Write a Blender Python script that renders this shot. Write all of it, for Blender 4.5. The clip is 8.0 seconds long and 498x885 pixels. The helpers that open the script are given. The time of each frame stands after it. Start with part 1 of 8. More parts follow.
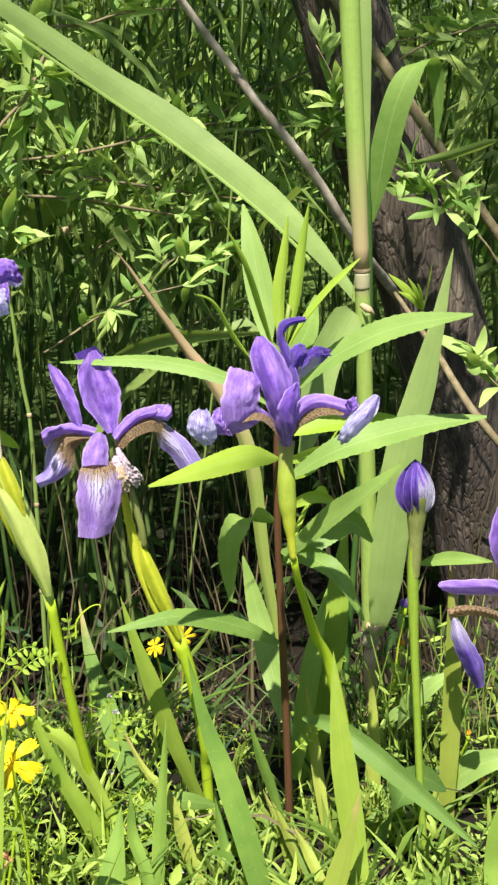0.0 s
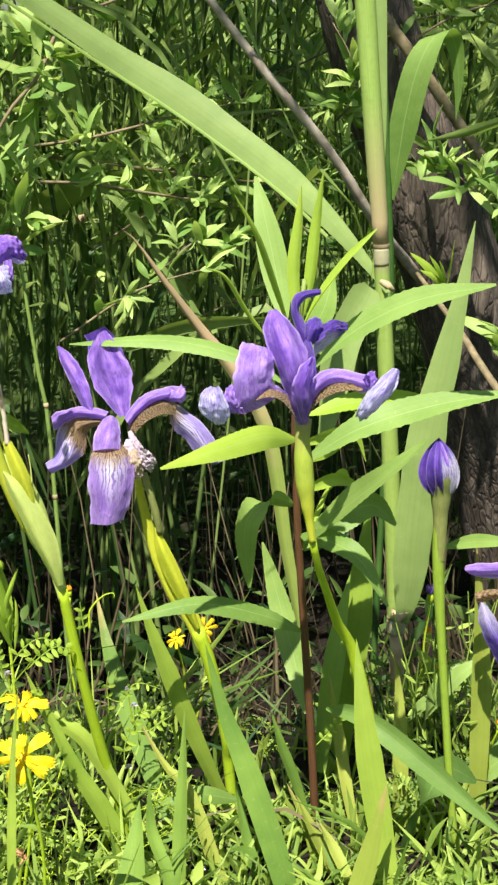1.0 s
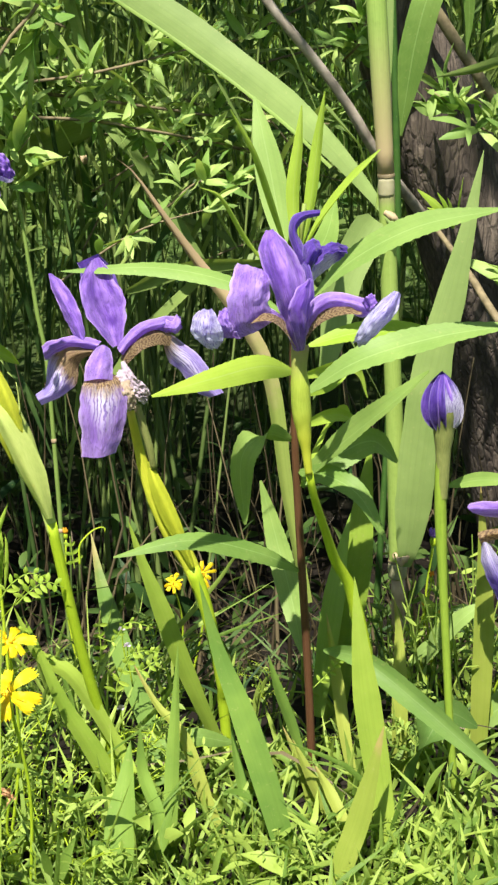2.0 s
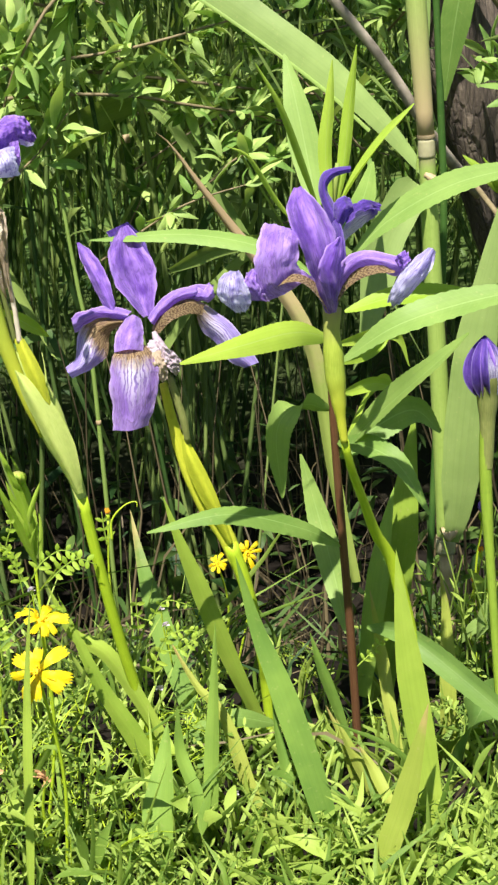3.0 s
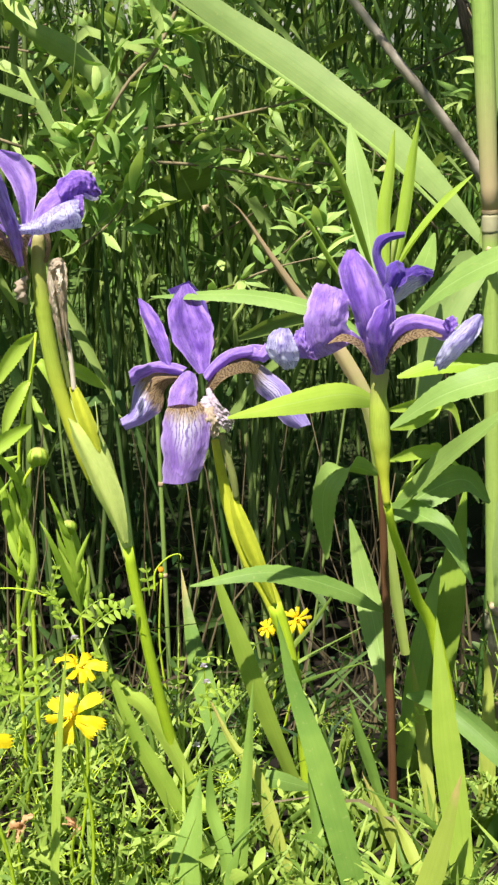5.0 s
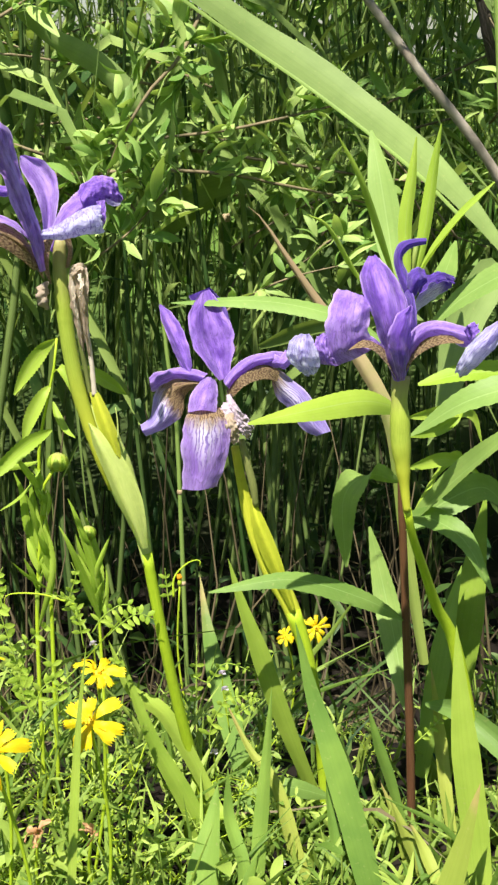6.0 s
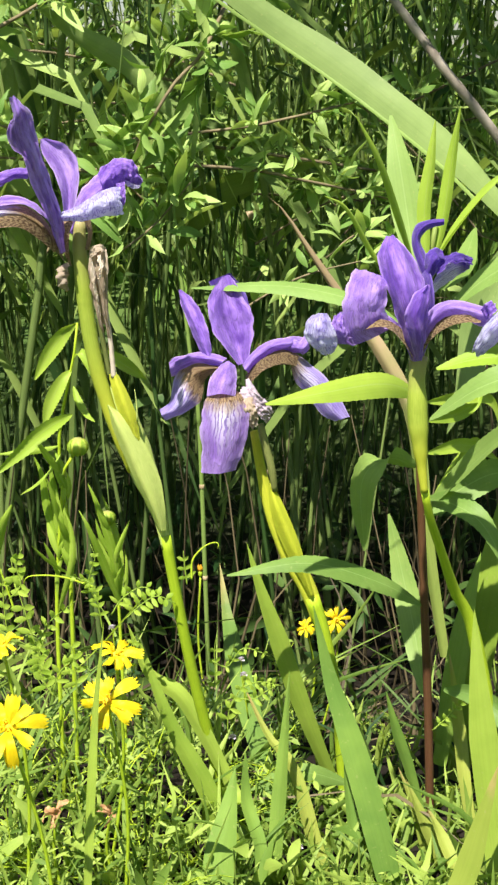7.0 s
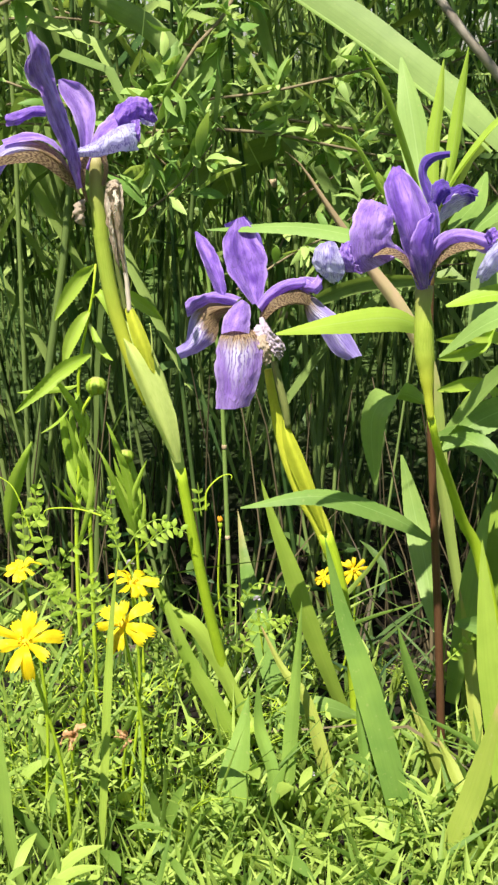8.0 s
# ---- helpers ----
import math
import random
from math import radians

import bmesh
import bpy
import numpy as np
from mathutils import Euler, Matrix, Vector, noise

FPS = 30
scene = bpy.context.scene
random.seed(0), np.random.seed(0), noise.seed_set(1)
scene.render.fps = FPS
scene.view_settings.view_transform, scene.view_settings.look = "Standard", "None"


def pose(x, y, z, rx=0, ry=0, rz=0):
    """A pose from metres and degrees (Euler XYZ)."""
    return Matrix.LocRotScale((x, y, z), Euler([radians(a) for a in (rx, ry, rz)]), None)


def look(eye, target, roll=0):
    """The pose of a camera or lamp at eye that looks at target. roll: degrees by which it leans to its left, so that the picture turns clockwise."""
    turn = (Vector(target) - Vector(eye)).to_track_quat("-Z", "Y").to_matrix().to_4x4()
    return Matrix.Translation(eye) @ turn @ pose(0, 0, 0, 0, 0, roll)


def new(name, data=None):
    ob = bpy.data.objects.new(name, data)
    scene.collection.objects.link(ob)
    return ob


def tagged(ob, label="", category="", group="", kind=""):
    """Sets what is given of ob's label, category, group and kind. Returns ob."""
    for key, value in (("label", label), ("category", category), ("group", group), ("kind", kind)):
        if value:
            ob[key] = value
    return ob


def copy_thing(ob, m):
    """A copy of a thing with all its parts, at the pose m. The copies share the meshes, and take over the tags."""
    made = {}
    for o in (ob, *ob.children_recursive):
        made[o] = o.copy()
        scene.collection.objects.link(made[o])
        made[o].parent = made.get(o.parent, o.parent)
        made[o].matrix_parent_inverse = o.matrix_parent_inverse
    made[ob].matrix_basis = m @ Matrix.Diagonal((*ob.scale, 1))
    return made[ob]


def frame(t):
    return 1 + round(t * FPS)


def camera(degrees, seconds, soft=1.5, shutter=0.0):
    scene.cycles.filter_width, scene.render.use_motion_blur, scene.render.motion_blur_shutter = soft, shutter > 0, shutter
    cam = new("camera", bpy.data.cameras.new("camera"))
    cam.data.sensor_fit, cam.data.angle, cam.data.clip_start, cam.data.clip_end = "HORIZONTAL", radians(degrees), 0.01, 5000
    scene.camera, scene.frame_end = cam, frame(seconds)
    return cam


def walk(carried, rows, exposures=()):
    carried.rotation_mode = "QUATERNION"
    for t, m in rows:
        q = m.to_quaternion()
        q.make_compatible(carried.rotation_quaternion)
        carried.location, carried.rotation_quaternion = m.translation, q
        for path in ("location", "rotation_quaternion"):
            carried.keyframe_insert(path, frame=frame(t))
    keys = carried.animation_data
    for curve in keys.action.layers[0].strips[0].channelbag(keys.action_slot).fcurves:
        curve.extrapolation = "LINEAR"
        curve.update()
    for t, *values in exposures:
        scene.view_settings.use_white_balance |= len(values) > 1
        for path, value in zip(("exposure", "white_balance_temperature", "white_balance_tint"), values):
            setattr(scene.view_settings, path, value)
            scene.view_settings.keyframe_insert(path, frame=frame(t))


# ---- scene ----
cam = camera(20.00, 8.0, soft=2.5)
PATH = [
    (0.0, look((-0.0808, -0.6807, 0.5724), (-0.0252, -0.0625, 0.3794), -0.26)),
    (0.5, look((-0.0773, -0.6704, 0.5686), (-0.0337, -0.0515, 0.3748), -1.59)),
    (1.0, look((-0.0722, -0.6568, 0.5556), (-0.0297, -0.0380, 0.3613), -1.54)),
    (1.5, look((-0.0652, -0.6465, 0.5443), (-0.0290, -0.0280, 0.3479), -1.19)),
    (1.7, look((-0.0656, -0.6450, 0.5407), (-0.0271, -0.0282, 0.3390), -1.11)),
    (2.8, look((-0.0510, -0.6182, 0.5099), (-0.0348, -0.0073, 0.2885), -2.79)),
    (3.0, look((-0.0487, -0.6194, 0.5136), (-0.0410, -0.0055, 0.2999), -3.00)),
    (3.5, look((-0.0386, -0.6249, 0.5028), (-0.0499, -0.0076, 0.2995), -1.37)),
    (4.0, look((-0.0372, -0.6252, 0.5028), (-0.0597, -0.0033, 0.3153), -1.15)),
    (4.5, look((-0.0331, -0.6292, 0.5049), (-0.0579, -0.0054, 0.3240), -1.04)),
    (6.0, look((-0.0339, -0.6294, 0.5020), (-0.0697, -0.0037, 0.3296), -0.86)),
    (6.5, look((-0.0351, -0.6296, 0.4993), (-0.0765, -0.0039, 0.3279), -0.65)),
    (7.0, look((-0.0296, -0.6350, 0.4893), (-0.0776, -0.0089, 0.3214), -0.94)),
    (7.5, look((-0.0251, -0.6437, 0.4771), (-0.0816, -0.0184, 0.3088), -1.38)),
    (8.0, look((-0.0175, -0.6596, 0.4632), (-0.0806, -0.0355, 0.2931), -1.25)),
]
walk(cam, PATH)

# ---- world and sun ----
SUN_EL, SUN_AZ = 60.0, 195.0
world = bpy.data.worlds.new("sky")
scene.world = world
world.use_nodes = True
wn = world.node_tree
sky = wn.nodes.new("ShaderNodeTexSky")
sky.sky_type, sky.sun_disc = "NISHITA", False
sky.sun_elevation, sky.sun_rotation = radians(SUN_EL), radians(SUN_AZ)
wn.nodes["Background"].inputs["Strength"].default_value = 0.053
wn.links.new(sky.outputs["Color"], wn.nodes["Background"].inputs["Color"])
sun = new("sun", bpy.data.lights.new("sun", "SUN"))
sun.data.energy, sun.data.angle, sun.data.color = 4.6, radians(0.5), (1.0, 0.925, 0.86)
SUN_WAY = Vector((math.sin(radians(SUN_AZ)) * math.cos(radians(SUN_EL)), math.cos(radians(SUN_AZ)) * math.cos(radians(SUN_EL)), math.sin(radians(SUN_EL))))
sun.matrix_world = look(SUN_WAY * 20, (0, 0, 0))
scene.view_settings.exposure = 1.26


# ---- materials ----
def nodes_of(name):
    m = bpy.data.materials.new(name)
    m.use_nodes = True
    t = m.node_tree
    b = t.nodes["Principled BSDF"]
    return m, t, b, t.nodes["Material Output"]


def node(t, kind, **values):
    n = t.nodes.new(kind)
    for key, v in values.items():
        key = key.replace("_", " ")
        if key in n.inputs:
            n.inputs[key].default_value = v
    return n


def math_node(t, op, a, b=None):
    n = t.nodes.new("ShaderNodeMath")
    n.operation = op
    for i, v in enumerate((a, b)):
        if v is None:
            continue
        if isinstance(v, (int, float)):
            n.inputs[i].default_value = v
        else:
            t.links.new(v, n.inputs[i])
    return n.outputs[0]


def blend(t, fac, a, b, how="MIX"):
    n = t.nodes.new("ShaderNodeMix")
    n.data_type, n.blend_type = "RGBA", how
    for socket, v in ((n.inputs[0], fac), (n.inputs[6], a), (n.inputs[7], b)):
        if isinstance(v, (int, float)):
            socket.default_value = v
        elif isinstance(v, tuple):
            socket.default_value = (*v, 1.0)
        else:
            t.links.new(v, socket)
    return n.outputs[2]


def ramp(t, fac, stops):
    n = t.nodes.new("ShaderNodeValToRGB")
    e = n.color_ramp.elements
    while len(e) < len(stops):
        e.new(0.5)
    for k, (p, c) in zip(e, stops):
        k.position, k.color = p, (*c, 1.0)
    t.links.new(fac, n.inputs[0])
    return n.outputs[0]


def uv_of(t):
    n = t.nodes.new("ShaderNodeUVMap")
    s = t.nodes.new("ShaderNodeSeparateXYZ")
    t.links.new(n.outputs[0], s.inputs[0])
    return n.outputs[0], s.outputs[0], s.outputs[1]


def noise_of(t, scale, detail=3.0, vector=None, rough=0.55):
    n = t.nodes.new("ShaderNodeTexNoise")
    n.inputs["Scale"].default_value, n.inputs["Detail"].default_value, n.inputs["Roughness"].default_value = scale, detail, rough
    if vector is None:
        g = t.nodes.new("ShaderNodeTexCoord")
        vector = g.outputs["Object"]
    t.links.new(vector, n.inputs["Vector"])
    return n.outputs["Fac"]


def bump(t, b, height, strength, distance=0.0006):
    n = t.nodes.new("ShaderNodeBump")
    n.inputs["Strength"].default_value, n.inputs["Distance"].default_value = strength, distance
    t.links.new(height, n.inputs["Height"])
    t.links.new(n.outputs[0], b.inputs["Normal"])


def thin(t, b, out, colour, amount, gain=(1.25, 1.25, 0.7)):
    """Light that comes through a thin leaf or petal."""
    tr = t.nodes.new("ShaderNodeBsdfTranslucent")
    c = blend(t, 1.0, colour, gain, "MULTIPLY")
    t.links.new(c, tr.inputs[0])
    mix = t.nodes.new("ShaderNodeMixShader")
    mix.inputs[0].default_value = amount
    t.links.new(b.outputs[0], mix.inputs[1])
    t.links.new(tr.outputs[0], mix.inputs[2])
    t.links.new(mix.outputs[0], out.inputs[0])


def leaf_material(name, low, high, tip=None, ribs=14, rough=0.5, through_light=0.35, midrib=None, islands=False, spread=0.5, tip_at=0.8, gain=(1.25, 1.25, 0.7)):
    """A leaf: fine ribs along it, blotches, a tone of its own for each leaf, a tip that may have dried."""
    m, t, b, out = nodes_of(name)
    uv, u, v = uv_of(t)
    if islands:
        g = t.nodes.new("ShaderNodeNewGeometry")
        own = g.outputs["Random Per Island"]
    else:
        g = t.nodes.new("ShaderNodeObjectInfo")
        own = g.outputs["Random"]
    blot = noise_of(t, 55.0, 4.0)
    fac = math_node(t, "ADD", math_node(t, "MULTIPLY", own, spread), math_node(t, "MULTIPLY", blot, 1.0 - spread))
    col = ramp(t, fac, [(0.2, low), (0.75, high)])
    rib = noise_of(t, 2.0, 4.0, stretched(t, uv, (float(max(ribs, 5)) * 1.6, 0.35, 1.0)), 0.6)
    col = blend(t, ramp(t, rib, [(0.45, (0, 0, 0)), (0.75, (0.22, 0.22, 0.22))]), col, tuple(c * 0.5 for c in low))
    patch = noise_of(t, 14.0, 3.0)
    col = blend(t, ramp(t, patch, [(0.45, (0, 0, 0)), (0.75, (0.3, 0.3, 0.3))]), col, tuple(min(1.0, c * 1.25) for c in high))
    fine = noise_of(t, 420.0, 2.0)
    col = blend(t, math_node(t, "MULTIPLY", math_node(t, "GREATER_THAN", fine, 0.68), 0.22), col, (0.42, 0.40, 0.16))
    if midrib:
        line = math_node(t, "LESS_THAN", math_node(t, "ABSOLUTE", math_node(t, "SUBTRACT", u, 0.5)), 0.022)
        col = blend(t, math_node(t, "MULTIPLY", line, 0.34), col, midrib)
        side = math_node(t, "SINE", math_node(t, "MULTIPLY", math_node(t, "ADD", math_node(t, "MULTIPLY", v, 9.0), math_node(t, "ABSOLUTE", math_node(t, "SUBTRACT", u, 0.5))), 18.0))
        col = blend(t, math_node(t, "MULTIPLY", math_node(t, "GREATER_THAN", side, 0.94), 0.06), col, midrib)
    if tip:
        edge = math_node(t, "ADD", v, math_node(t, "MULTIPLY", math_node(t, "SUBTRACT", blot, 0.5), 0.35))
        n = t.nodes.new("ShaderNodeMapRange")
        n.inputs[1].default_value, n.inputs[2].default_value = tip_at, min(1.0, tip_at + 0.25)
        t.links.new(edge, n.inputs[0])
        col = blend(t, n.outputs[0], col, tip)
    t.links.new(col, b.inputs["Base Color"])
    b.inputs["Roughness"].default_value = rough
    b.inputs["Specular IOR Level"].default_value = 0.22
    bump(t, b, math_node(t, "ADD", math_node(t, "MULTIPLY", rib, 1.2), math_node(t, "MULTIPLY", blot, 2.0)), 0.3, 0.0004)
    thin(t, b, out, col, through_light, gain)
    return m


def stem_material(name, low, high, rough=0.45, joint=None, through_light=0.12):
    m, t, b, out = nodes_of(name)
    uv, u, v = uv_of(t)
    s = t.nodes.new("ShaderNodeMapping")
    s.inputs["Scale"].default_value = (9.0, 1.6, 1.0)
    t.links.new(uv, s.inputs[0])
    streak = noise_of(t, 6.0, 4.0, s.outputs[0])
    g = t.nodes.new("ShaderNodeObjectInfo")
    fac = math_node(t, "ADD", math_node(t, "MULTIPLY", streak, 0.8), math_node(t, "MULTIPLY", g.outputs["Random"], 0.25))
    col = ramp(t, fac, [(0.25, low), (0.75, high)])
    speck = noise_of(t, 260.0, 4.0)
    col = blend(t, ramp(t, speck, [(0.5, (0, 0, 0)), (0.75, (0.22, 0.22, 0.22))]), col, tuple(c * 0.6 for c in low))
    if joint:
        col = ramp_along(t, v, col, joint)
    t.links.new(col, b.inputs["Base Color"])
    b.inputs["Roughness"].default_value = rough
    b.inputs["Specular IOR Level"].default_value = 0.3
    bump(t, b, streak, 0.4, 0.0006)
    thin(t, b, out, col, through_light)
    return m


def ramp_along(t, v, col, stops):
    """Tint a stem along its length: stops of (place, amount, colour)."""
    for a, z, c in stops:
        n = t.nodes.new("ShaderNodeMapRange")
        n.inputs[1].default_value, n.inputs[2].default_value = a, z
        t.links.new(v, n.inputs[0])
        col = blend(t, n.outputs[0], col, c)
    return col


def stretched(t, vector, scale):
    n = t.nodes.new("ShaderNodeMapping")
    n.inputs["Scale"].default_value = scale
    t.links.new(vector, n.inputs[0])
    return n.outputs[0]


def petal_material(name, deep, pale, kind="plain"):
    """Iris petal: purple with darker veins; a fall has a netted tan haft and a white signal patch with purple veins."""
    m, t, b, out = nodes_of(name)
    uv, u, v = uv_of(t)
    wob = noise_of(t, 7.0, 3.0, uv)
    fan = math_node(t, "ADD", math_node(t, "MULTIPLY", u, 13.0), math_node(t, "MULTIPLY", wob, 2.6))
    vein = math_node(t, "ABSOLUTE", math_node(t, "SUBTRACT", math_node(t, "FRACT", fan), 0.5))
    vein = math_node(t, "LESS_THAN", vein, 0.17)
    crease = noise_of(t, 3.0, 5.0, stretched(t, uv, (3.2, 1.6, 1.0)), 0.6)
    blot = noise_of(t, 120.0, 4.0)
    tone = noise_of(t, 1.0, 3.0, stretched(t, uv, (3.4, 2.2, 1.0)), 0.5)
    body = ramp(t, math_node(t, "ADD", math_node(t, "MULTIPLY", blot, 0.4), math_node(t, "MULTIPLY", tone, 0.6)), [(0.40, deep), (0.60, pale)])
    # irregular branching veins, and fold lines with their shade drawn into the colour
    thread = noise_of(t, 1.0, 3.0, stretched(t, uv, (15.0, 2.6, 1.0)), 0.6)
    thread = math_node(t, "ABSOLUTE", math_node(t, "SUBTRACT", thread, 0.5))
    col = blend(t, ramp(t, thread, [(0.0, (0.55, 0.55, 0.55)), (0.030, (0, 0, 0))]), body, tuple(c * 0.45 for c in deep))
    fold = math_node(t, "ABSOLUTE", math_node(t, "SUBTRACT", noise_of(t, 1.0, 2.0, stretched(t, uv, (4.5, 2.4, 1.0)), 0.5), 0.48))
    col = blend(t, ramp(t, fold, [(0.0, (0.5, 0.5, 0.5)), (0.014, (0, 0, 0))]), col, tuple(c * 0.40 for c in deep))
    side = math_node(t, "MULTIPLY", math_node(t, "ABSOLUTE", math_node(t, "SUBTRACT", u, 0.5)), 2.0)
    rim = math_node(t, "ADD", side, math_node(t, "MULTIPLY", math_node(t, "SUBTRACT", crease, 0.5), 0.5))
    col = blend(t, ramp(t, rim, [(0.84, (0, 0, 0)), (1.0, (0.6, 0.6, 0.6))]), col, tuple(min(1.0, c * 1.15 + 0.2) for c in pale))
    # Creases get their shade in the colour, where the relief sinks.
    col = blend(t, ramp(t, crease, [(0.30, (0.4, 0.4, 0.4)), (0.46, (0, 0, 0))]), col, tuple(c * 0.55 for c in deep))
    if kind in ("fall", "net", "haft"):
        edge = math_node(t, "ADD", v, math_node(t, "MULTIPLY", math_node(t, "SUBTRACT", wob, 0.5), 0.25))
        centre = math_node(t, "MULTIPLY", math_node(t, "ABSOLUTE", math_node(t, "SUBTRACT", u, 0.5)), 1.0)
        where = math_node(t, "ADD", edge, centre)
        white = ramp(t, where, [(0.42, (1, 1, 1)), (0.86, (0, 0, 0))] if kind == "fall" else [(0.62, (0.95, 0.95, 0.95)), (1.20, (0.15, 0.15, 0.15))])
        patch = blend(t, math_node(t, "MULTIPLY", vein, 0.85), (0.72, 0.70, 0.82), (0.13, 0.08, 0.34))
        col = blend(t, white, col, patch)
        off = math_node(t, "ABSOLUTE", math_node(t, "SUBTRACT", u, 0.35))
        row = math_node(t, "ADD", math_node(t, "MULTIPLY", v, 15.0 if kind == "haft" else 34.0), math_node(t, "ADD", math_node(t, "MULTIPLY", off, -3.0), math_node(t, "MULTIPLY", wob, 3.0)))
        bars = math_node(t, "ABSOLUTE", math_node(t, "SUBTRACT", math_node(t, "FRACT", row), 0.5))
        net = math_node(t, "LESS_THAN", bars, 0.24)
        if kind != "haft":
            branch = math_node(t, "ABSOLUTE", math_node(t, "SUBTRACT", math_node(t, "FRACT", math_node(t, "ADD", math_node(t, "MULTIPLY", u, 17.0), math_node(t, "MULTIPLY", wob, 5.0))), 0.5))
            net = math_node(t, "MAXIMUM", math_node(t, "LESS_THAN", branch, 0.21), math_node(t, "MULTIPLY", net, 0.35))
        haft = blend(t, math_node(t, "MULTIPLY", net, 0.82), (0.42, 0.30, 0.15), (0.09, 0.044, 0.03))
        base = ramp(t, edge, [(0.25, (1, 1, 1)), (0.42, (0, 0, 0))] if kind == "fall" else [(0.44, (1, 1, 1)), (0.60, (0, 0, 0))])
        col = haft if kind == "haft" else blend(t, base, col, haft)
    if kind in ("tipped", "bud"):
        patch = blend(t, math_node(t, "MULTIPLY", vein, 0.75), (0.66, 0.64, 0.78), (0.13, 0.08, 0.34))
        col = blend(t, ramp(t, v, [(0.10, (0.95, 0.95, 0.95)), (0.45, (0, 0, 0))] if kind == "tipped" else [(0.58, (0.95, 0.95, 0.95)), (0.82, (0, 0, 0))]), col, patch)
    if kind == "pale":
        white = ramp(t, math_node(t, "ADD", v, math_node(t, "MULTIPLY", math_node(t, "SUBTRACT", tone, 0.5), 1.6)), [(0.10, (0.4, 0.4, 0.4)), (0.55, (0.95, 0.95, 0.95))])
        patch = blend(t, ramp(t, thread, [(0.0, (0.9, 0.9, 0.9)), (0.045, (0, 0, 0))]), (0.66, 0.67, 0.84), (0.13, 0.09, 0.42))
        col = blend(t, white, col, patch)
    t.links.new(col, b.inputs["Base Color"])
    b.inputs["Roughness"].default_value = 0.5
    b.inputs["Specular IOR Level"].default_value = 0.25
    b.inputs["Sheen Weight"].default_value = 0.15
    bump(t, b, math_node(t, "ADD", math_node(t, "MULTIPLY", vein, 0.3), math_node(t, "ADD", math_node(t, "MULTIPLY", crease, 4.0), ramp(t, fold, [(0.0, (0, 0, 0)), (0.05, (0.7, 0.7, 0.7))]))), 0.45, 0.0006)
    thin(t, b, out, col, 0.44, (1.15, 1.02, 1.2))
    return m


def plain_material(name, low, high, rough=0.7, scale=60.0, through_light=0.0, relief=0.5, islands=False):
    m, t, b, out = nodes_of(name)
    n = noise_of(t, scale, 5.0)
    fac = n
    if islands:
        g = t.nodes.new("ShaderNodeNewGeometry")
        fac = math_node(t, "ADD", math_node(t, "MULTIPLY", n, 0.4), math_node(t, "MULTIPLY", g.outputs["Random Per Island"], 0.6))
    col = ramp(t, fac, [(0.25, low), (0.75, high)])
    t.links.new(col, b.inputs["Base Color"])
    b.inputs["Roughness"].default_value = rough
    b.inputs["Specular IOR Level"].default_value = 0.3
    bump(t, b, n, relief, 0.001)
    if through_light:
        thin(t, b, out, col, through_light)
    return m


def bark_material():
    m, t, b, out = nodes_of("willow_bark")
    uv, u, v = uv_of(t)
    g = t.nodes.new("ShaderNodeTexCoord")
    mp = stretched(t, g.outputs["Object"], (1.0, 1.0, 0.2))
    big = noise_of(t, 85.0, 6.0, mp, 0.65)
    fine = noise_of(t, 380.0, 4.0, g.outputs["Object"])
    vor = t.nodes.new("ShaderNodeTexVoronoi")
    vor.feature = "DISTANCE_TO_EDGE"
    vor.inputs["Scale"].default_value = 150.0
    wob = t.nodes.new("ShaderNodeVectorMath")
    wob.operation = "MULTIPLY_ADD"
    n = t.nodes.new("ShaderNodeTexNoise")
    n.inputs["Scale"].default_value = 60.0
    t.links.new(mp, n.inputs["Vector"])
    t.links.new(n.outputs["Color"], wob.inputs[0])
    wob.inputs[1].default_value = (0.014, 0.014, 0.014)
    t.links.new(mp, wob.inputs[2])
    t.links.new(wob.outputs[0], vor.inputs["Vector"])
    crack = ramp(t, vor.outputs["Distance"], [(0.01, (0.55, 0.55, 0.55)), (0.16, (1, 1, 1))])
    col = ramp(t, big, [(0.32, (0.030, 0.023, 0.016)), (0.50, (0.075, 0.058, 0.042)), (0.68, (0.21, 0.17, 0.125))])
    col = blend(t, math_node(t, "MULTIPLY", fine, 0.3), col, (0.12, 0.098, 0.074))
    col = blend(t, crack, (0.024, 0.019, 0.016), col)
    t.links.new(col, b.inputs["Base Color"])
    b.inputs["Roughness"].default_value = 0.92
    h = math_node(t, "ADD", math_node(t, "ADD", big, math_node(t, "MULTIPLY", fine, 0.3)), crack)
    bump(t, b, h, 0.7, 0.004)
    return m


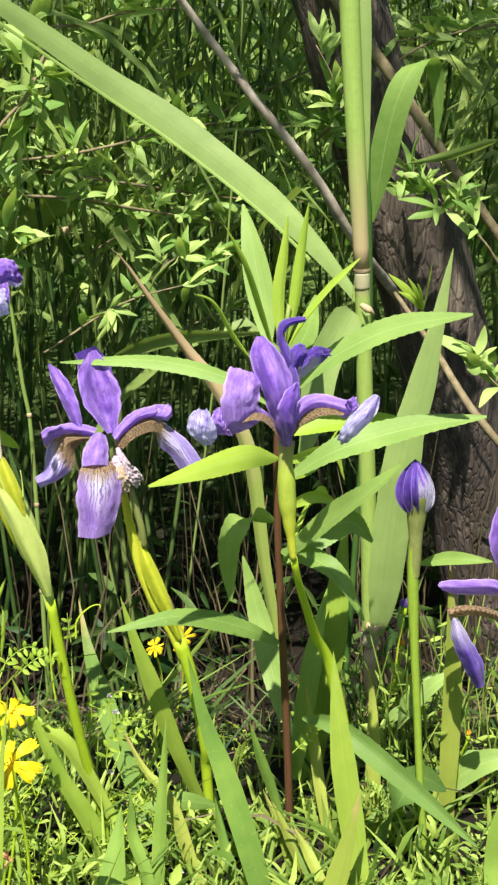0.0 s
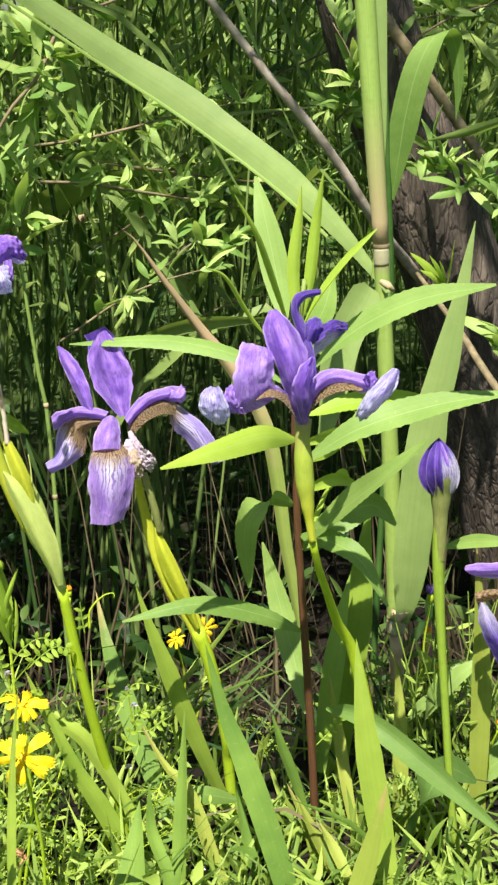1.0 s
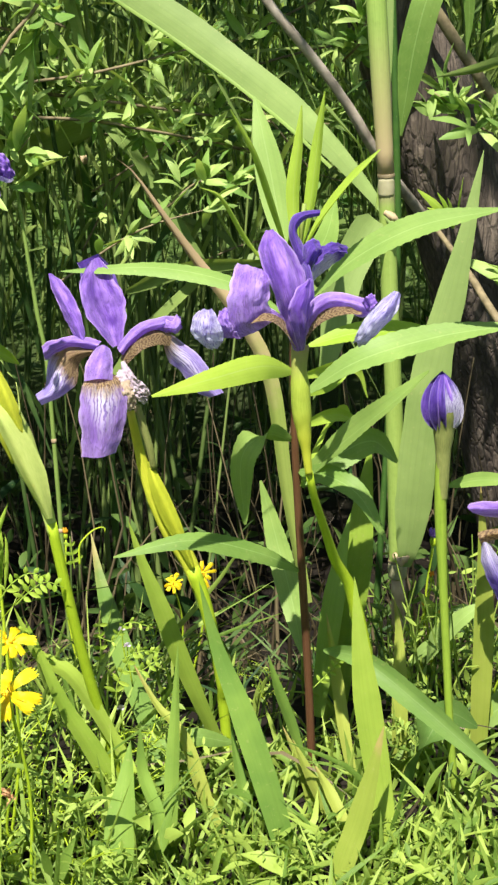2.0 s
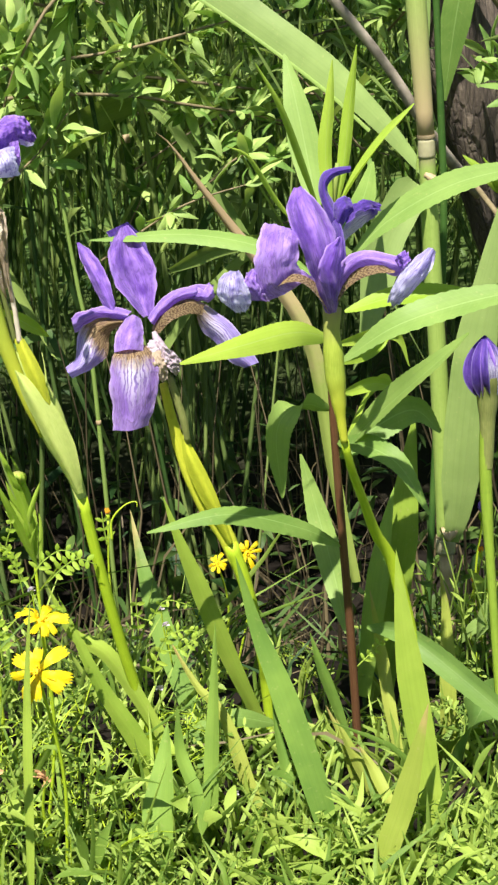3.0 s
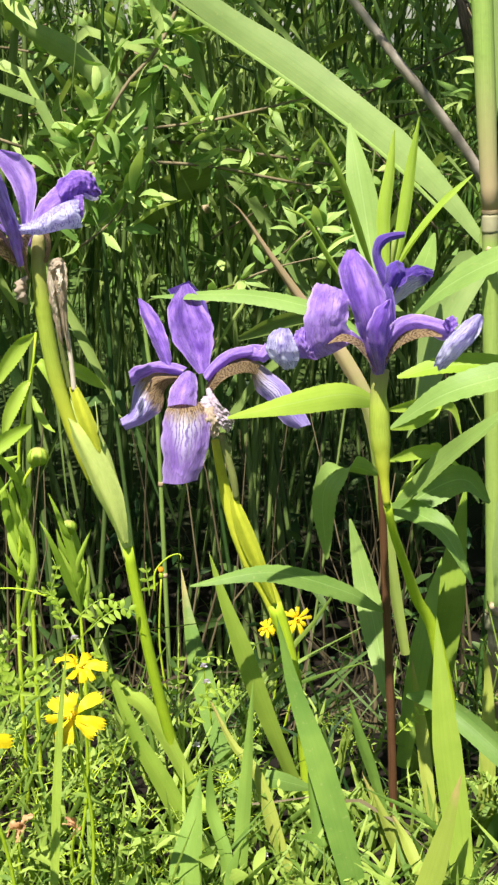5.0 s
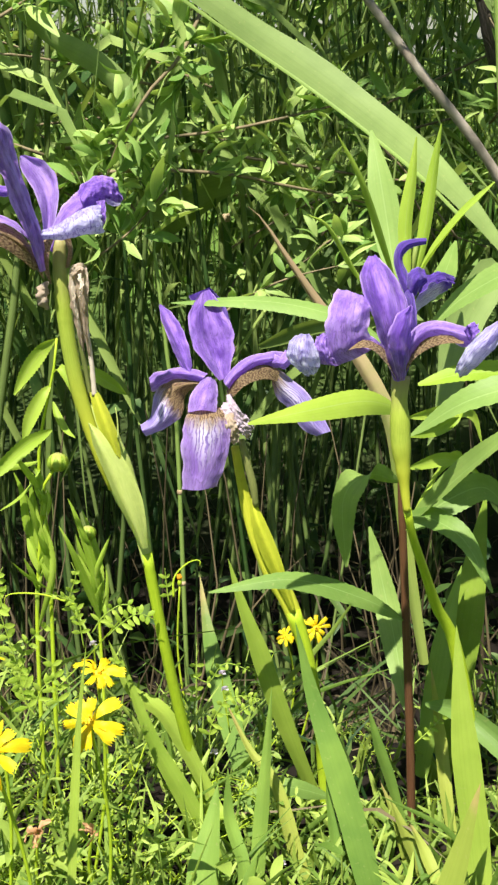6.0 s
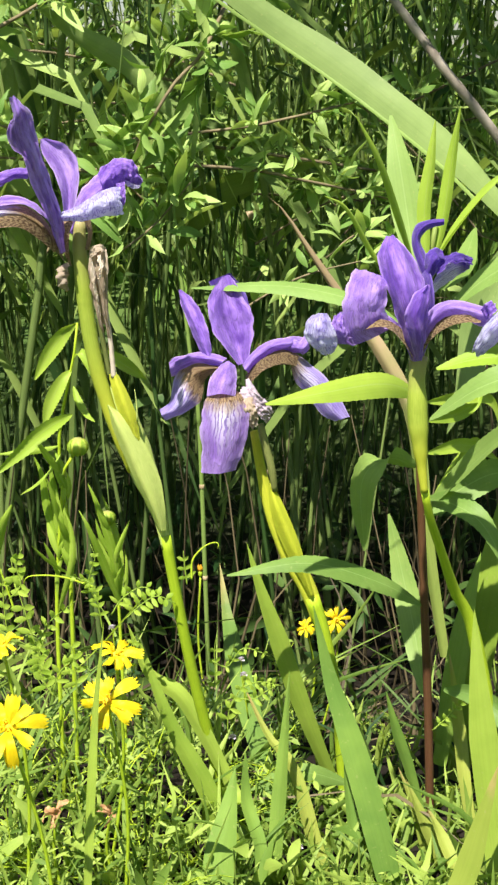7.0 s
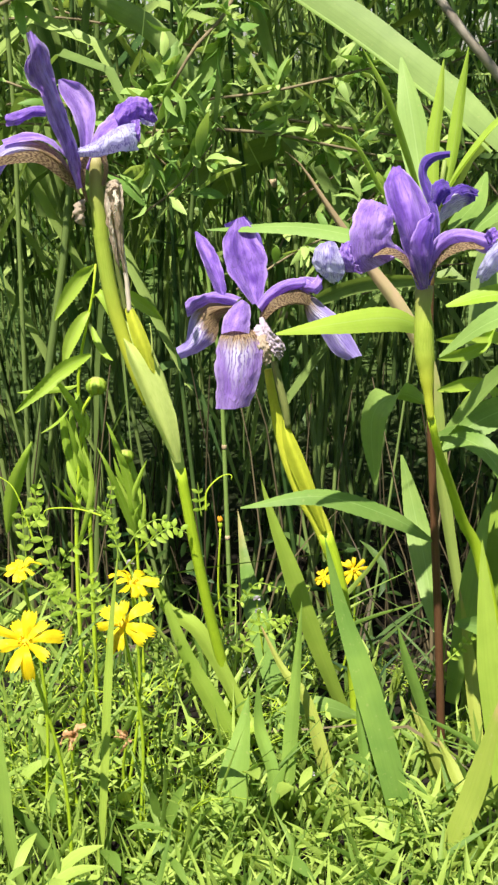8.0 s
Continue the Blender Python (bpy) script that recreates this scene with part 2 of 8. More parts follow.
def soil_material():
    m, t, b, out = nodes_of("dark_soil")
    a, f = noise_of(t, 9.0, 6.0), noise_of(t, 130.0, 4.0)
    # Near-black tones: the shade under the plants is put into the soil colour.
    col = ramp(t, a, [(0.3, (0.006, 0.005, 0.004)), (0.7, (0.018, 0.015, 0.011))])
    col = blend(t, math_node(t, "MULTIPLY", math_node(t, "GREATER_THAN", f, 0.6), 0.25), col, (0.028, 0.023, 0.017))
    g = t.nodes.new("ShaderNodeTexCoord")
    d = t.nodes.new("ShaderNodeVectorMath")
    d.operation = "LENGTH"
    t.links.new(g.outputs["Object"], d.inputs[0])
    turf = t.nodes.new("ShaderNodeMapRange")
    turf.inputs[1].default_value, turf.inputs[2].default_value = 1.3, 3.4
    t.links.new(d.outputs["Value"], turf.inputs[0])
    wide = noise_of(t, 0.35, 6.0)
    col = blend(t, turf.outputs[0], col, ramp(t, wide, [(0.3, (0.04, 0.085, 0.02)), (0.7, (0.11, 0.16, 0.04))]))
    t.links.new(col, b.inputs["Base Color"])
    b.inputs["Roughness"].default_value = 0.95
    b.inputs["Specular IOR Level"].default_value = 0.08
    bump(t, b, f, 0.3, 0.002)
    return m


M_BLADE = leaf_material("iris_leaf_green", (0.14, 0.26, 0.045), (0.29, 0.43, 0.075), ribs=9, spread=0.5)
# Lighter copy of the iris leaf green, with sunlight put into the colour.
M_BLADE_LIGHT = leaf_material("iris_leaf_light_green", (0.20, 0.32, 0.035), (0.35, 0.47, 0.07), ribs=9, spread=0.4)
M_BLADE_YELLOW = leaf_material("yellowing_leaf", (0.26, 0.34, 0.05), (0.40, 0.46, 0.09), tip=(0.44, 0.34, 0.13), ribs=8, tip_at=0.86)
M_BLADE_TIP = leaf_material("iris_leaf_tan_tip", (0.10, 0.20, 0.04), (0.20, 0.31, 0.06), tip=(0.46, 0.38, 0.16), ribs=9, tip_at=0.80)
M_BLADE_DRY = leaf_material("dry_leaf", (0.16, 0.26, 0.05), (0.28, 0.36, 0.08), tip=(0.46, 0.35, 0.20), ribs=8, tip_at=0.40)
M_REED_LEAF = leaf_material("reed_leaf_pale_green", (0.17, 0.255, 0.07), (0.25, 0.345, 0.105), ribs=6, spread=0.2, through_light=0.22, gain=(1.1, 1.15, 0.8))
# Darker copy of the reed green, with shade put into the colour.
M_SHADE_LEAF = leaf_material("reed_green_shade_toned", (0.05, 0.13, 0.025), (0.14, 0.26, 0.05), ribs=0)
M_HERB_DEEP = leaf_material("herb_leaf_deep_green", (0.08, 0.17, 0.035), (0.17, 0.28, 0.065), ribs=0, midrib=(0.26, 0.38, 0.13))
M_HERB = leaf_material("herb_leaf_green", (0.13, 0.24, 0.045), (0.27, 0.39, 0.095), ribs=0, midrib=(0.34, 0.50, 0.16))
M_HERB_PALE = leaf_material("herb_leaf_pale", (0.16, 0.27, 0.06), (0.26, 0.38, 0.10), ribs=0, midrib=(0.36, 0.50, 0.18), through_light=0.25)
M_HERB_YOUNG = leaf_material("young_leaf", (0.23, 0.37, 0.03), (0.38, 0.52, 0.07), ribs=0, midrib=(0.42, 0.54, 0.18))
M_WILLOW = leaf_material("willow_leaf", (0.07, 0.16, 0.025), (0.22, 0.36, 0.07), ribs=0, midrib=(0.24, 0.36, 0.12), islands=True, spread=0.8)
M_WILLOW_PART = leaf_material("willow_leaf_near", (0.15, 0.28, 0.055), (0.41, 0.55, 0.16), ribs=0, midrib=(0.26, 0.38, 0.14), spread=0.8)
M_REEDBED = leaf_material("reed_bed_green", (0.05, 0.11, 0.03), (0.31, 0.42, 0.11), ribs=6, islands=True, spread=0.8)
M_REEDSTALK = leaf_material("reed_bed_stalk_olive", (0.04, 0.09, 0.02), (0.21, 0.29, 0.08), ribs=4, islands=True, spread=0.85)
# Herb green darkened to hold the shade between the reeds in its colour.
M_SHADE_HERB = leaf_material("herb_green_shade_toned", (0.02, 0.06, 0.015), (0.10, 0.17, 0.038), ribs=0, islands=True, spread=0.8)
M_GRASS = leaf_material("undergrowth_green", (0.11, 0.20, 0.03), (0.34, 0.46, 0.085), ribs=0, islands=True, spread=0.85)
M_DRYGRASS = leaf_material("dead_grass", (0.04, 0.032, 0.017), (0.14, 0.115, 0.06), ribs=4, islands=True, spread=0.85, through_light=0.15)
M_STEM = stem_material("flower_stem_green", (0.27, 0.41, 0.016), (0.46, 0.60, 0.035))
M_SPATHE = stem_material("spathe_pale_green", (0.38, 0.50, 0.10), (0.58, 0.65, 0.21), through_light=0.25)
M_SPATHE_TIP = stem_material("spathe_yellow_green", (0.38, 0.46, 0.02), (0.60, 0.62, 0.06), through_light=0.25)
M_OVARY = stem_material("seed_case_green", (0.28, 0.38, 0.04), (0.44, 0.53, 0.08), through_light=0.2, joint=[(0.55, 0.25, (0.46, 0.50, 0.045)), (0.74, 1.0, (0.34, 0.31, 0.12))])
M_REDSTEM = stem_material("red_brown_stem", (0.07, 0.030, 0.014), (0.19, 0.095, 0.045), joint=[(0.80, 1.0, (0.22, 0.30, 0.06))])
M_REED = stem_material("reed_stalk_green", (0.20, 0.31, 0.055), (0.30, 0.41, 0.10), joint=[(0.93, 0.96, (0.28, 0.26, 0.13))])
M_REED_TAN = stem_material("reed_stalk_tan_above_joint", (0.20, 0.31, 0.06), (0.30, 0.42, 0.10), joint=[(0.30, 0.03, (0.40, 0.31, 0.17))])
M_REED_NODE = plain_material("reed_node_tan", (0.28, 0.21, 0.11), (0.50, 0.40, 0.23), 0.6, 120.0)
M_NODE_PALE = plain_material("reed_joint_pale", (0.25, 0.24, 0.13), (0.36, 0.34, 0.20), 0.6, 90.0)
M_STEM_DULL = stem_material("bud_stem_green", (0.16, 0.27, 0.025), (0.29, 0.41, 0.05))
M_TWIG = plain_material("twig_bark_grey", (0.11, 0.09, 0.065), (0.54, 0.47, 0.37), 0.8, 45.0)
M_TWIG_RED = plain_material("twig_bark_olive_tan", (0.10, 0.08, 0.04), (0.27, 0.22, 0.12), 0.7, 140.0)
M_BARK = bark_material()
M_SOIL = soil_material()
M_STANDARD = petal_material("iris_standard_purple", (0.19, 0.085, 0.48), (0.43, 0.25, 0.78))
M_STYLE = petal_material("iris_style_lilac", (0.28, 0.15, 0.57), (0.52, 0.35, 0.84))
M_FALL = petal_material("iris_fall_veined", (0.29, 0.16, 0.57), (0.48, 0.32, 0.79), "fall")
M_FALL_NET = petal_material("iris_fall_netted_white", (0.26, 0.17, 0.60), (0.43, 0.33, 0.80), "net")
M_HAFT = petal_material("iris_haft_netted_tan", (0.30, 0.18, 0.62), (0.46, 0.34, 0.80), "haft")
M_FALL_PALE = petal_material("iris_petal_pale", (0.30, 0.21, 0.66), (0.50, 0.42, 0.82), "pale")
M_DARKPETAL = petal_material("iris_petal_dark", (0.07, 0.03, 0.28), (0.17, 0.085, 0.50))
M_BLUEFALL = petal_material("iris_petal_blue_violet", (0.10, 0.05, 0.36), (0.22, 0.13, 0.58), "tipped")
M_BUDPETAL = petal_material("bud_petal_white_violet_tip", (0.07, 0.03, 0.30), (0.17, 0.085, 0.50), "bud")
M_BUD_NECK = stem_material("bud_neck_olive", (0.11, 0.145, 0.035), (0.26, 0.28, 0.09))
M_WITHER = leaf_material("withered_petal", (0.36, 0.28, 0.19), (0.74, 0.66, 0.53), ribs=7, rough=0.8, through_light=0.3, spread=0.6, gain=(1.1, 1.0, 0.9))
M_WITHER_LILAC = plain_material("withered_petal_lilac", (0.30, 0.23, 0.29), (0.68, 0.60, 0.68), 0.8, 220.0, 0.3, 1.0)
M_YELLOW = leaf_material("yellow_petal", (0.66, 0.47, 0.005), (0.86, 0.69, 0.02), ribs=5, through_light=0.3, spread=0.6)
M_YELLOW_EYE = plain_material("flower_centre_yellow", (0.78, 0.50, 0.01), (0.88, 0.66, 0.03), 0.7, 300.0)
M_ORANGE = plain_material("orange_bud", (0.65, 0.24, 0.01), (0.85, 0.45, 0.03), 0.6, 200.0, 0.2)
M_WHITE = plain_material("pale_vetch_petal", (0.55, 0.45, 0.62), (0.78, 0.72, 0.80), 0.6, 200.0, 0.3)
M_DRYHEAD = plain_material("dry_seed_head", (0.36, 0.17, 0.07), (0.72, 0.46, 0.24), 0.8, 200.0, 0.3)


# ---- mesh tools ----
class Shape:
    """Gathers ribbons and tubes into one mesh."""

    def __init__(self):
        self.v, self.f, self.uv = [], [], []

    def grid(self, rows, uvs, closed=False):
        n0, w = len(self.v), len(rows[0])
        for r, q in zip(rows, uvs):
            self.v.extend(tuple(p) for p in r)
            self.uv.extend(q)
        for j in range(len(rows) - 1):
            for i in range(w if closed else w - 1):
                k = (i + 1) % w
                self.f.append((n0 + j * w + i, n0 + j * w + k, n0 + (j + 1) * w + k, n0 + (j + 1) * w + i))
        return self

    def ribbon(self, pts, width, side, profile="blade", n=14, across=4, cup=0.0, ruffle=0.0, teeth=0.0, twist=0.0, seed=0, thick=0.0, waves=5.0):
        """A leaf or petal along pts, its half width times the profile to each side of the line; side: which way its width lies."""
        c, tan = spline(pts, n)
        sides = [Vector(q) for q in side] if isinstance(side[0], (tuple, list, Vector)) else [Vector(side)] * 2
        rows, uvs, back = [], [], []
        for j in range(n + 1):
            v = j / n
            t = tan[j]
            k = min(int(v * (len(sides) - 1)), len(sides) - 2)
            way = sides[k].lerp(sides[k + 1], v * (len(sides) - 1) - k)
            s = (way - t * way.dot(t)).normalized()
            if twist:
                s = Matrix.Rotation(twist * v, 3, t) @ s
            nm = t.cross(s)
            w = width * PROFILE[profile](v) * 0.5
            row, q, brow = [], [], []
            for i in range(across + 1):
                u = 2.0 * i / across - 1.0
                ww = w
                if across > 7:
                    ww = w * (1.0 + 0.22 * abs(u) * noise.noise(Vector((v * 8.0, seed * 2.7, 3.0 if u > 0 else 8.0))))
                if teeth and abs(u) > 0.99:
                    ww = w * (1.0 + teeth * (1.0 if j % 2 else -1.0))
                p = c[j] + s * (u * ww) + nm * (cup * w * (abs(u) ** 1.5 - 0.4))
                if ruffle:
                    e = noise.noise(Vector((u * 1.3 + seed * 7.1, v * waves, seed * 3.3))) * (0.35 + abs(u))
                    if across > 7:
                        e += 0.5 * noise.noise(Vector((u * 3.1 + seed, v * waves * 1.6, seed * 1.3))) + 0.28 * noise.noise(Vector((u * 6.5, v * waves * 3.0 + seed, 2.0)))
                    e2 = noise.noise(Vector((u * 1.1 + seed * 5.7, v * waves + 9.0, seed * 1.9)))
                    p = p + nm * (e * ruffle * width) + s * (e2 * ruffle * width * 0.5 * u)
                if thick:
                    h = nm * (thick * 0.5 * (1.0 - abs(u)) * min(1.0, 4.0 * (1.0 - v) + 0.15))
                    brow.append(p - h)
                    p = p + h
                row.append(p)
                q.append((0.5 + 0.5 * u, v))
            rows.append(row)
            uvs.append(q)
            back.append(brow)
        self.grid(rows, uvs)
        if thick:
            self.grid([r[::-1] for r in back], [q[::-1] for q in uvs])
        return self

    def sheet(self, edges, n=30, across=14, ruffle=0.0006, seed=0, waves=1.0):
        """A petal or sheath between edge lines that run from its base to its tip, crumpled by a few tenths of a millimetre."""
        cols = [spline(e, n)[0] for e in edges]
        rows, uvs = [], []
        for j in range(n + 1):
            v = j / n
            row = spline([c[j] for c in cols], across)[0]
            ahead = cols[0][min(j + 1, n)] - cols[0][max(j - 1, 0)]
            nm = ahead.cross(cols[-1][j] - cols[0][j])
            nm = nm.normalized() if nm.length > 1e-12 else Vector((0, -1, 0))
            out, q = [], []
            for i, p in enumerate(row):
                u = i / across
                rim = abs(2.0 * u - 1.0)
                e = noise.noise(Vector((u * 2.2 * waves + seed * 7.1, v * 4.0 * waves, seed * 3.3))) + 0.55 * noise.noise(Vector((u * 5.2 * waves + seed, v * 7.0 * waves, seed * 1.7))) + 0.3 * noise.noise(Vector((u * 11.0, v * 13.0 + seed, 4.0)))
                e2 = noise.noise(Vector((v * 9.0 + seed, seed * 2.1, 3.0 if u > 0.5 else 8.0))) * max(0.0, rim - 0.5)
                k = ruffle * min(1.0, v * 5.0 + 0.1)
                out.append(p + nm * (e * k * (0.7 + 0.6 * rim)) + (cols[-1][j] - cols[0][j]) * (e2 * min(0.12, ruffle * 120.0) * (1.0 if u > 0.5 else -1.0)))
                q.append((u, v))
            rows.append(out)
            uvs.append(q)
        return self.grid(rows, uvs)

    def tube(self, pts, radius, n=10, sides=8, cap=True, lumps=0.0, seed=0, flat=1.0):
        """A round stem along pts; radius: a number, or numbers spread along it."""
        rad = radius if isinstance(radius, (list, tuple)) else (radius, radius)
        c, tan = spline(pts, n)
        ref = Vector((0.9, 0.35, 0.1)) if abs(tan[0].x) < 0.8 else Vector((0.1, 0.2, 1.0))
        rows, uvs = [], []
        for j in range(n + 1):
            v = j / n
            a = v * (len(rad) - 1)
            k = min(int(a), len(rad) - 2)
            f = a - k
            f = f * f * (3 - 2 * f)
            r = rad[k] * (1 - f) + rad[k + 1] * f
            t = tan[j]
            s = (ref - t * ref.dot(t)).normalized()
            b = t.cross(s)
            row, q = [], []
            for i in range(sides):
                ang = 2 * math.pi * i / sides
                rr = r
                if lumps:
                    rr = r * (1 + lumps * noise.noise(Vector((math.cos(ang) * 1.7 + seed, math.sin(ang) * 1.7, v * 14.0 + seed))))
                row.append(c[j] + s * (math.cos(ang) * rr) + b * (math.sin(ang) * rr * flat))
                q.append((i / sides, v))
            rows.append(row)
            uvs.append(q)
        n0 = len(self.v)
        self.grid(rows, uvs, True)
        if cap:
            self.f.append(tuple(n0 + i for i in range(sides))[::-1])
            self.f.append(tuple(n0 + n * sides + i for i in range(sides)))
        return self

    def ball(self, at, rx, ry, rz, n=8, sides=10, lumps=0.0, seed=0):
        rows, uvs = [], []
        for j in range(n + 1):
            a = math.pi * j / n
            ring = max(math.sin(a), 0.02)
            row = []
            for i in range(sides):
                b = 2 * math.pi * i / sides
                d = Vector((ring * math.cos(b), ring * math.sin(b), -math.cos(a)))
                k = 1 + lumps * noise.noise(d * 1.9 + Vector((seed, 0, 0)))
                row.append(Vector(at) + Vector((d.x * rx, d.y * ry, d.z * rz)) * k)
            rows.append(row)
            uvs.append([(i / sides, j / n) for i in range(sides)])
        return self.grid(rows, uvs, True)

    def moved(self, m):
        self.v = [tuple(m @ Vector(p)) for p in self.v]
        return self


PROFILE = {
    "blade": lambda v: min(1.0, 0.62 + 0.9 * v) * min(1.0, (1.0 - v) * 2.6 + 0.0) ** 0.85,
    "lance": lambda v: max(0.04, math.sin(math.pi * min(1.0, v * 0.96 + 0.02)) ** 0.8 * (1.18 - 0.4 * v)),
    "reed": lambda v: min(1.0, 0.35 + 4.0 * v) * min(1.0, (1.0 - v) * 2.0 + 0.01) ** 0.9,
    "clasp": lambda v: min(1.0, 0.5 + 9.0 * v) * min(1.0, (1.0 - v) * 2.0 + 0.01) ** 0.9,
    "strap": lambda v: min(1.0, 0.3 + 5.0 * v) * min(1.0, 0.25 + (1.0 - v) * 6.0),
    "fall": lambda v: (0.32 + 0.1 * v if v < 0.35 else 0.355 + 0.645 * min(1.0, (v - 0.35) / 0.25)) * (1.0 if v < 0.85 else math.sqrt(max(0.0, 1.0 - ((v - 0.85) / 0.15) ** 2)) * 0.75 + 0.25),
    "standard": lambda v: (0.2 + 0.8 * math.sin(math.pi * 0.5 * min(1.0, v / 0.6))) * (1.0 if v < 0.6 else math.sqrt(max(0.03, 1.0 - ((v - 0.6) / 0.4) ** 2)) * (1.0 - 0.25 * (v - 0.6) / 0.4)),
    "slant": lambda v: min(1.0, 0.14 + 3.2 * v) * min(1.0, (1.0 - v) * 2.0 + 0.01) ** 0.9,
    "grow": lambda v: min(1.0, 0.15 + 1.4 * v),
    "petal": lambda v: (0.3 + 1.15 * math.sin(math.pi * 0.5 * min(1.0, v / 0.6)) - 0.45) * (1.0 if v < 0.72 else math.sqrt(max(0.0, 1.0 - ((v - 0.72) / 0.285) ** 2))) + 0.03,
    "arm": lambda v: (0.75 + 0.35 * v) * (1.0 if v < 0.86 else 1.0 - 0.5 * (v - 0.86) / 0.14),
    "oval": lambda v: max(0.05, math.sin(math.pi * v) ** 0.7),
    "even": lambda v: 1.0,
    "daisy": lambda v: min(1.0, 0.3 + 1.1 * v) * (1.0 if v < 0.9 else 1.0 - 2.2 * (v - 0.9)),
}


def spline(pts, n):
    """Points and directions along a smooth line through pts, at even steps."""
    p = [Vector(q) for q in pts]
    if len(p) == 2:
        p = [p[0], (p[0] + p[1]) / 2, p[1]]
    ext = [2 * p[0] - p[1], *p, 2 * p[-1] - p[-2]]
    fine = []
    for k in range(1, len(ext) - 2):
        a, b, c, d = ext[k - 1 : k + 3]
        for s in range(12):
            t = s / 12
            fine.append(0.5 * (2 * b + (c - a) * t + (2 * a - 5 * b + 4 * c - d) * t * t + (3 * b - a - 3 * c + d) * t**3))
    fine.append(p[-1])
    run = [0.0]
    for a, b in zip(fine, fine[1:]):
        run.append(run[-1] + (b - a).length)
    out, k = [], 0
    for j in range(n + 1):
        want = run[-1] * j / n
        while k < len(fine) - 2 and run[k + 1] < want:
            k += 1
        step = run[k + 1] - run[k]
        out.append(fine[k].lerp(fine[k + 1], (want - run[k]) / step if step > 1e-9 else 0.0))
    tan = []
    for j in range(n + 1):
        d = out[min(j + 1, n)] - out[max(j - 1, 0)]
        tan.append(d.normalized() if d.length > 1e-9 else Vector((0, 0, 1)))
    return out, tan


ORIGIN = {}


def thing(name, base, label, category, group=""):
    ob = new(name)
    ob.location = base
    ob.empty_display_size = 0.01
    ORIGIN[ob] = Vector(base)
    return tagged(ob, label, category, group)


def mesh_of(name, shape, material, off=Vector((0, 0, 0))):
    me = bpy.data.meshes.new(name)
    me.from_pydata([(p[0] - off[0], p[1] - off[1], p[2] - off[2]) for p in shape.v], [], shape.f)
    layer = me.uv_layers.new(name="UVMap")
    corner = np.empty(len(me.loops), dtype=np.int32)
    me.loops.foreach_get("vertex_index", corner)
    layer.data.foreach_set("uv", np.array(shape.uv, dtype=np.float32)[corner].ravel())
    me.polygons.foreach_set("use_smooth", [True] * len(me.polygons))
    me.materials.append(material)
    me.update()
    return me


def part(name, shape, material, parent, label=""):
    """One mesh object under a thing, or under a part of it."""
    off = ORIGIN[parent]
    ob = new(name, mesh_of(name, shape, material, off))
    ob.parent = parent
    ORIGIN[ob] = off
    return tagged(ob, label)


def single(name, shape, material, label, category, group="", kind="", base=(0, 0, 0)):
    ob = new(name, mesh_of(name, shape, material, Vector(base)))
    ob.location = base
    return tagged(ob, label, category, group, kind)


def ground_z(x, y):
    """The bank: level where the flowers stand, falling away towards the reeds."""
    s = min(1.0, max(0.0, (y - 0.13) / 0.75))
    s = s * s * (3 - 2 * s)
    n = noise.noise(Vector((x * 5.0, y * 5.0, 0.3))) * 0.010 + noise.noise(Vector((x * 19.0, y * 19.0, 4.3))) * 0.004
    return 0.055 - 0.30 * s + n * min(1.0, 3.0 / (1.0 + abs(x) + abs(y)))


X = Vector((1, 0, 0))


def low(p, dx=0.0, dy=0.0):
    return (p[0] + dx, p[1] + dy, ground_z(p[0] + dx, p[1] + dy))


# ---- ground and distance ----
def build_ground():
    s = Shape()
    marks = [-400, -120, -40, -12, -5, -2.5] + [-1.6 + 0.05 * k for k in range(65)] + [2.5, 5, 12, 40, 120, 400]
    rows, uvs = [], []
    for y in marks:
        rows.append([Vector((x, y + 0.4, ground_z(x, y + 0.4))) for x in marks])
        uvs.append([(x, y) for x in marks])
    s.grid(rows, uvs)
    single("ground", s, M_SOIL, "dark soil of a shaded bank, shade put into its colour", "ground", kind="structure")


build_ground()


def far_bank():
    """Sunlit meadow and bushes beyond the reeds."""
    rng = random.Random(5)
    s = Shape()
    for k in range(2600):
        x, y = rng.uniform(-4.5, 4.5), rng.uniform(4.2, 8.0)
        h = rng.uniform(0.2, 0.75) * (0.7 + 0.16 * (y - 4))
        z = ground_z(x, y)
        lean = Vector((rng.uniform(-0.25, 0.25), rng.uniform(-0.2, 0.2), 1)) * h
        b = Vector((x, y, z))
        s.ribbon([b, b + lean * 0.6, b + lean + Vector((rng.uniform(-0.15, 0.15), 0, -0.05))], rng.uniform(0.02, 0.05), (1, rng.uniform(-0.5, 0.5), 0), "blade", n=4, across=1)
    for k in range(33000):
        x, y = (rng.gauss(0, 1.4), 0.5 - abs(rng.gauss(0, 1.6))) if k < 24000 else (rng.uniform(-0.8, 0.8), rng.uniform(-1.2, 0.4))
        if -0.33 < x < 0.31 and y > -0.24:
            continue
        far = min(1.0, max(0.0, (math.hypot(x, y + 0.35) - 0.6) / 0.5))
        h = rng.uniform(0.022, 0.048) * (1.0 - far) + rng.uniform(0.05, 0.16) * far
        b = Vector((x, y, ground_z(x, y) - 0.003))
        lean = Vector((rng.gauss(0, 0.4), rng.gauss(0, 0.4), 1)) * h
        s.ribbon([b, b + lean * 0.6, b + lean + Vector((rng.gauss(0, 0.3), rng.gauss(0, 0.3), -0.1)) * h], rng.uniform(0.002, 0.006) * (1.0 + far), (1, rng.uniform(-0.8, 0.8), 0), "blade", n=4, across=1)
    single("far_meadow", s, M_GRASS, "sunlit green meadow grass around the bank", "grass", kind="stuff")


far_bank()


